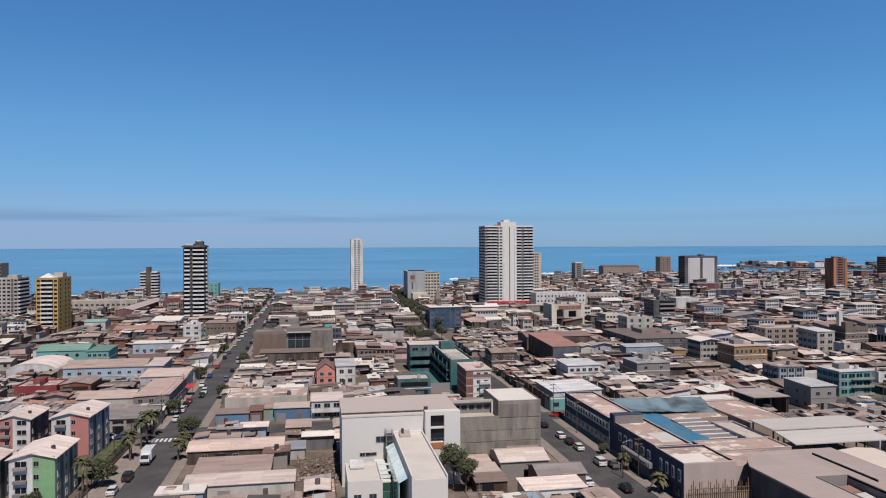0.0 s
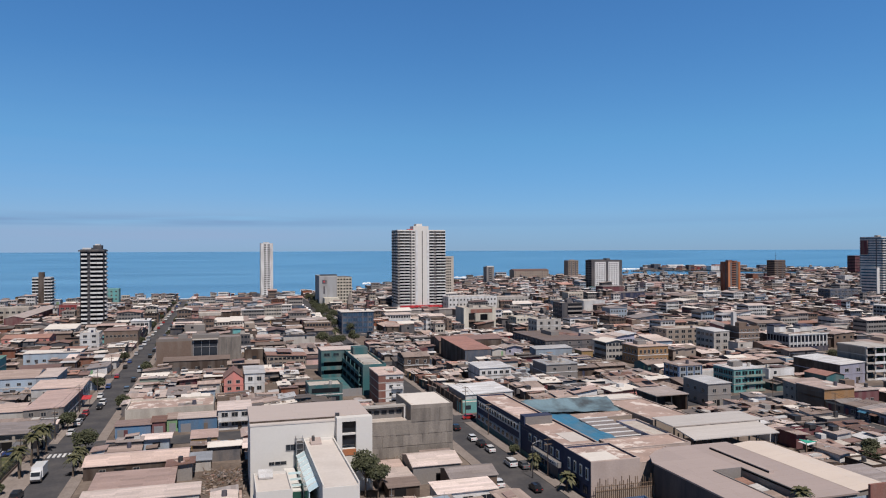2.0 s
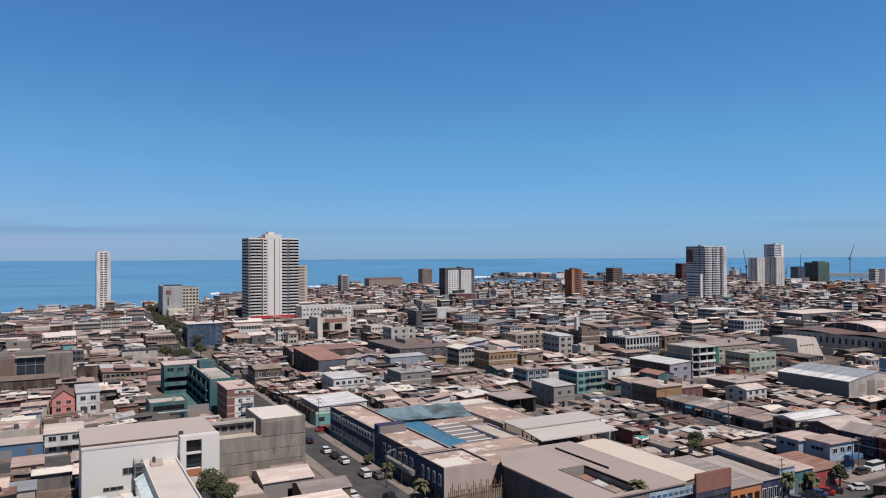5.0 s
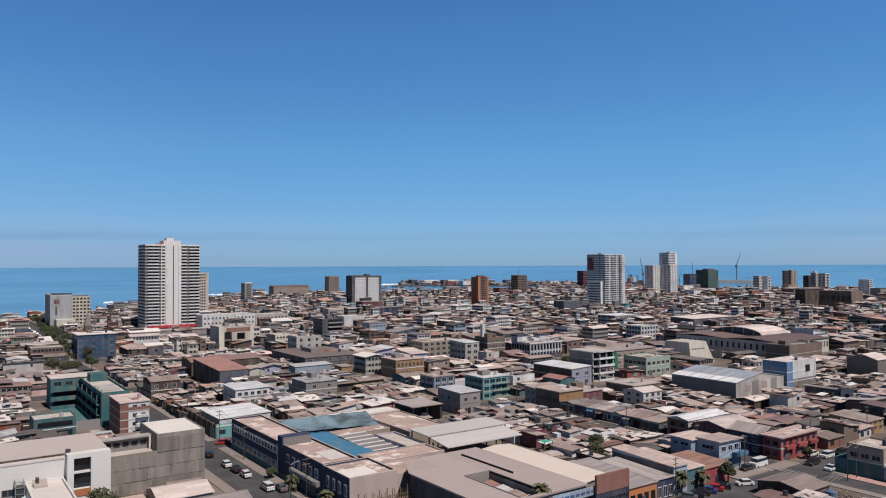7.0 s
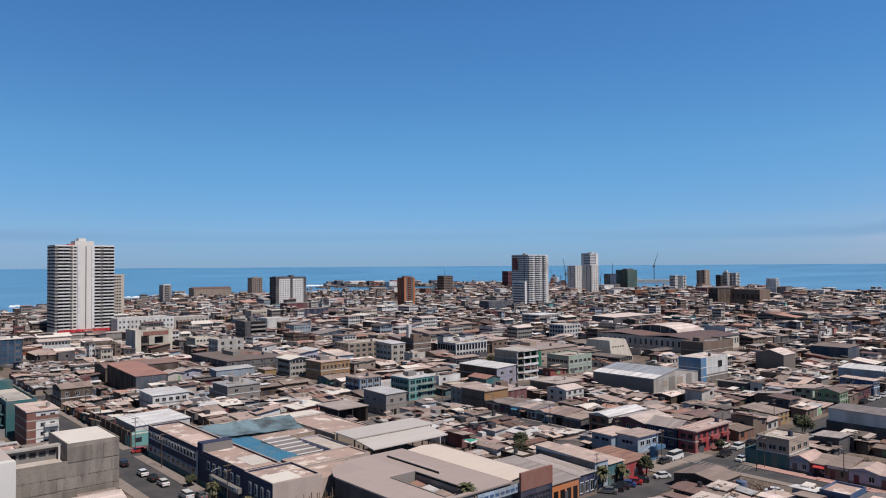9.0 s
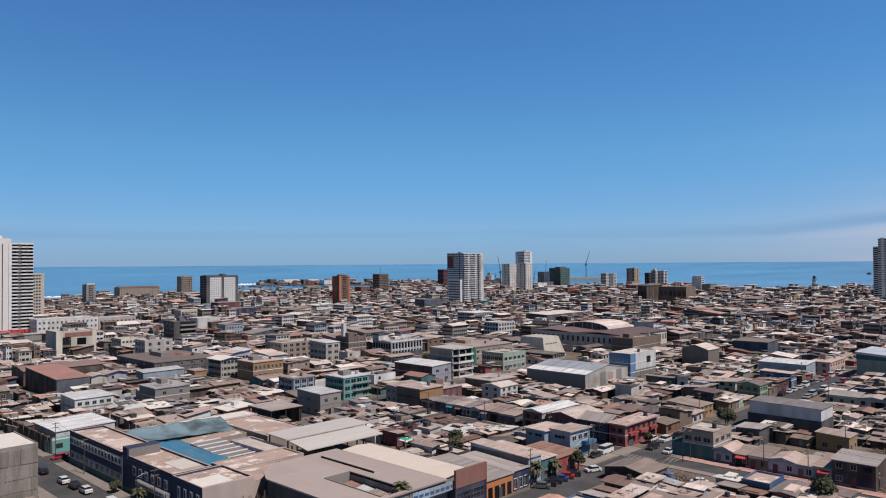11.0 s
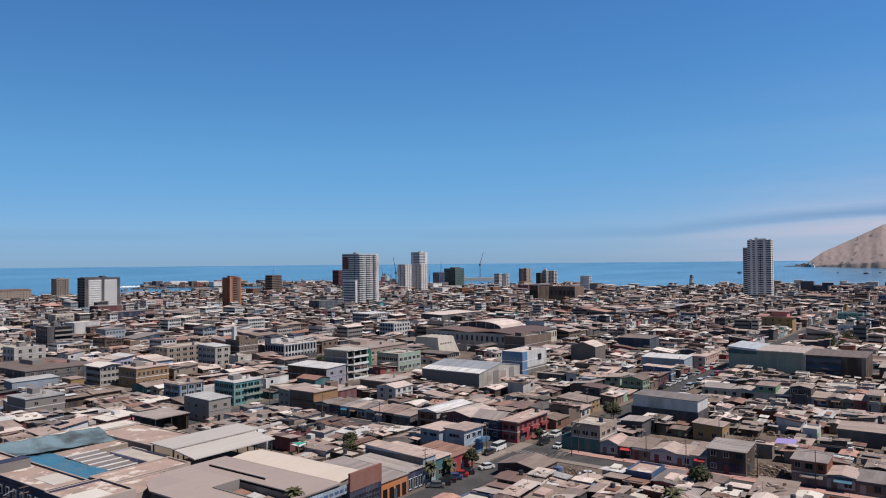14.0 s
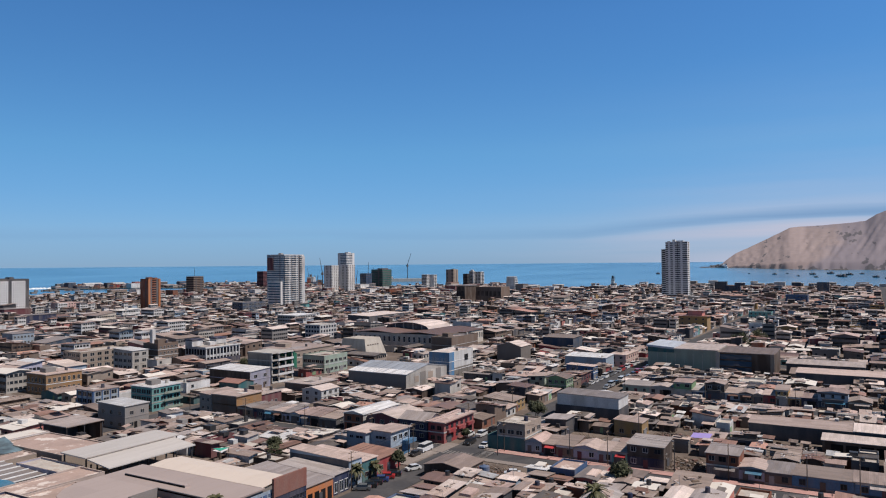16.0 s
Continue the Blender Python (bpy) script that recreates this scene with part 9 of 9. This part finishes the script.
def near_house(x0, y0, x1, y1, street):
    w, d = x1 - x0, y1 - y0
    f, h, wm, rm, wall, roof = house_plan(w, d, street, False, north_share(x0, y0), False, math.hypot(x0, y0) < 205)
    say = {1: "one-storey", 2: "two-storey", 3: "three-storey", 4: "four-storey"}[f]
    t = thing("house", say + " " + wm[5:].replace("_", " ") + " house under a " + SAY[rm] + " roof", "house", (x0, y0, 0), "low houses of the town")
    part("wall", wall, t)
    r = part("roof", roof, t)
    if rnd.random() < 0.45 and w > 4 and d > 4:
        s = Solid()
        m = rnd.choice(ROOFS)
        a, b = rnd.uniform(0.1, 0.4) * w, rnd.uniform(0.1, 0.4) * d
        z = max(v[2] for v in roof.v) + 0.03
        s.tilted(m, a, b, a + w * rnd.uniform(0.3, 0.5), b + d * rnd.uniform(0.3, 0.5), z, z + 0.2, z + 0.25, z + 0.05, 0.1 + min(0.9, z - h))
        part("roof_sheet", s, r)
    for kind, c, ww, hh, side in openings(w, d, f, h, "W" if x0 > -46 else "E", street):
        if kind == "window":
            window(t, c, ww, hh, side, rnd.choice(("wall_stone", "paint_white", "wall_brown", "wall_brown", "steel_dark", "steel_dark")))
        else:
            sx, sy = (ww, 0.12) if side == "S" else (0.12, ww)
            block("door", rnd.choice(DOORS), t, c, (sx, sy, hh))
    if rnd.random() < 0.35:
        s = Solid()
        a, b, z = rnd.uniform(1, max(1.1, w - 1)), rnd.uniform(1, max(1.1, d - 1)), max(v[2] for v in roof.v)
        if rnd.random() < 0.5:
            s.tube("wall_navy" if rnd.random() < 0.4 else "steel_dark", (a, b, h - 0.5), (a, b, z + 1.0), 0.55, 0.5, 10)
            part("water_tank", s, r)
        else:
            s.tube("metal_grey", (a, b, h - 0.5), (a, b, z + rnd.uniform(1.2, 3)), 0.05, 0.04, 5)
            s.span("metal_grey", a - 0.5, b - 0.03, z + 1.0, a + 0.5, b + 0.03, z + 1.05)
            part("aerial", s, r)
    return max(v[2] for v in roof.v) - 0.25


class Far:
    walls, roofs, glass, junk = Solid(), Solid(), Solid(), Solid()


def far_house(x0, y0, x1, y1, street, detail, r_sheets):
    w, d = x1 - x0, y1 - y0
    f, h, wm, rm, wall, roof = house_plan(w, d, street, detail < 2, north_share(x0, y0), rnd.random() < (0.0 if detail > 1 else (0.10 if w * d < 160 else 0.42) * (1 - 0.85 * north_share(x0, y0))))
    for src, dst in ((wall, Far.walls), (roof, Far.roofs)):
        k = len(dst.v)
        dst.v += [(x + x0, y + y0, z) for x, y, z in src.v]
        dst.f += [tuple(k + a for a in q) for q in src.f]
        ids = [dst.slot(m) for m in src.mats]
        dst.i += [ids[a] for a in src.i]
    if r_sheets and rnd.random() < 0.45:
        a, b = x0 + rnd.uniform(-0.1, 0.5) * w, y0 + rnd.uniform(-0.1, 0.5) * d
        z = max(v[2] for v in roof.v) + rnd.uniform(0.1, 0.9)
        k = rnd.uniform(-0.4, 0.4)
        Far.roofs.tilted(rnd.choice(ROOFS), a, b, a + w * rnd.uniform(0.35, 0.6), b + d * rnd.uniform(0.35, 0.6), z, z + k, z + k + 0.1, z + 0.1)
    if detail:
        for kind, c, ww, hh, side in openings(w, d, f, h, "W" if x0 > -46 else "E", street):
            m = ("glass" if kind == "window" else rnd.choice(DOORS))
            sx, sy = (ww, 0.14) if side == "S" else (0.14, ww)
            Far.glass.box(m, (c[0] + x0, c[1] + y0, c[2]), (sx, sy, hh))
    if f > 2 or (f == 2 and w * d > 160):  # bands of windows on the taller blocks
        for k in range(f):
            z = (k + 0.35) * h / f
            Far.glass.span("glass", x0 + 0.5, y0 - 0.06, z, x1 - 0.5, y0 + 0.1, z + h / f * 0.42)
            Far.glass.span("glass", x0 - 0.06, y0 + 0.5, z, x0 + 0.1, y1 - 0.5, z + h / f * 0.42)
            for i in range(int(w / 1.8)):
                Far.glass.span(wm, x0 + 0.9 + 1.8 * i, y0 - 0.1, z, x0 + 1.3 + 1.8 * i, y0, z + h / f * 0.42)
    if rnd.random() < 0.3:
        a, b = x0 + rnd.uniform(0.2, 0.8) * w, y0 + rnd.uniform(0.2, 0.8) * d
        s = rnd.uniform(0.8, 2.2)
        Far.junk.box(rnd.choice(("wall_grey", "wall_white", "steel_dark", "wall_stone")), (a, b, h + 0.5), (s, s * rnd.uniform(0.6, 1.4), rnd.uniform(0.8, 2.0)))
    return max(v[2] for v in roof.v) - 0.25


def in_view(x, y):
    az = math.degrees(math.atan2(x, y))
    return -26 < az < 97


def free(x0, y0, x1, y1):
    return not any(x0 < c and x1 > a and y0 < d and y1 > b for a, b, c, d in HERO)


def junk(x0, y0, x1, y1, n, z=0.0, tall=1.1):
    """Yard clutter: planks, sheets and crates lying about."""
    for _ in range(n):
        a, b = rnd.uniform(x0, x1), rnd.uniform(y0, y1)
        l, q, hgt = rnd.uniform(0.3, 2.0), rnd.uniform(0.06, 0.5), rnd.uniform(0.06, tall)
        Far.junk.box(rnd.choice(("rubble", "timber", "rubble", "wall_brown", "roof_dust", "roof_rust", "roof_zinc", "wall_grey")), (a, b, z + hgt / 2), (l, q, hgt), rnd.uniform(0, 3.1))


def gaps(streets, side):
    for (a, wa), (b, wb) in zip(streets, streets[1:]):
        yield a + wa / 2 + side, b - wb / 2 - side


def build_town():
    near = 0
    plots = []
    claim(46, 380, 70, 436)
    for by0, by1 in gaps(STREETS_X, 2.6):
        lanes = [(BOULEVARD, 14) if a == 59 and by0 > 425 else ((LOWER, 7) if a == 157 and by0 < 200 else (a, w)) for a, w in STREETS_Y]
        for bx0, bx1 in gaps(lanes, 2.6):
            cells = []
            r = math.hypot((bx0 + bx1) / 2, (by0 + by1) / 2)
            split(bx0, by0, bx1, by1, 0.88 if r < 260 else (1.0 if r < 330 else rnd.choice((0.95, 1.1, 1.3, 1.8))), cells)
            for c in cells:
                cx, cy = (c[0] + c[2]) / 2, (c[1] + c[3]) / 2
                street = c[0] < bx0 + 1 or c[2] > bx1 - 1 or c[1] < by0 + 1 or c[3] > by1 - 1
                if in_view(cx, cy) and math.hypot(cx, cy) > 105 and inside(cx + 12, cy + 14, COAST) and inside(cx, cy + 8, COAST) and free(*c):
                    plots.append((math.hypot(cx, cy), c, street))
    plots.sort()
    for r, c, street in plots:
        if not street and rnd.random() < (0.15 if r < 200 else 0.2):
            junk(*c, 22 if r < 320 else 6)
            if r < 500:  # lean-to sheets over part of the yard
                for _ in range(rnd.randint(1, 3)):
                    a, b = rnd.uniform(c[0], c[2] - 2), rnd.uniform(c[1], c[3] - 2)
                    z = rnd.uniform(1.6, 2.4)
                    Far.roofs.tilted(rnd.choice(ROOFS), a, b, min(c[2], a + rnd.uniform(2, 5)), min(c[3], b + rnd.uniform(2, 4)), z, z + 0.2, z + 0.3, z + 0.1)
                    Far.walls.span("wall_dark_brown", a + 0.2, b + 0.3, 0, a + 0.35, b + 1.8, z - 0.1)
            continue
        j = 0.0 if street else rnd.uniform(0, 0.5 if r < 200 else 1.1)
        # narrow passages and yards between the houses
        side = rnd.uniform(0.6, 2.2) if rnd.random() < 0.42 else 0.06
        c = (c[0] + j + 0.06, c[1] + j + 0.06, c[2] - side, c[3] - (rnd.uniform(0.5, 2.4) if c[3] - c[1] > 5 else 0.06))
        if near < 290:
            z = near_house(*c, street)
            near += 1
        else:
            z = far_house(*c, street, (r < 800) + (r < 420), r < 750)
        if r < 450 and rnd.random() < 0.6:
            junk(c[0] + 1, c[1] + 1, c[2] - 1, c[3] - 1, rnd.randint(4, 11) if r < 320 else rnd.randint(1, 4), z, 0.32)
    for name, s, label in (("house_walls", Far.walls, "crowd of low painted houses filling the town blocks"), ("house_roofs", Far.roofs, "crowd of dusty tan and grey house roofs"),
                           ("house_openings", Far.glass, "small dark windows and doors of the distant houses"), ("yard_clutter", Far.junk, "scattered planks, crates and rubble in yards and on roofs")):
        tagged(new(name, s.data(name)), label, "houses" if name != "yard_clutter" else "clutter", kind="stuff")


build_town()
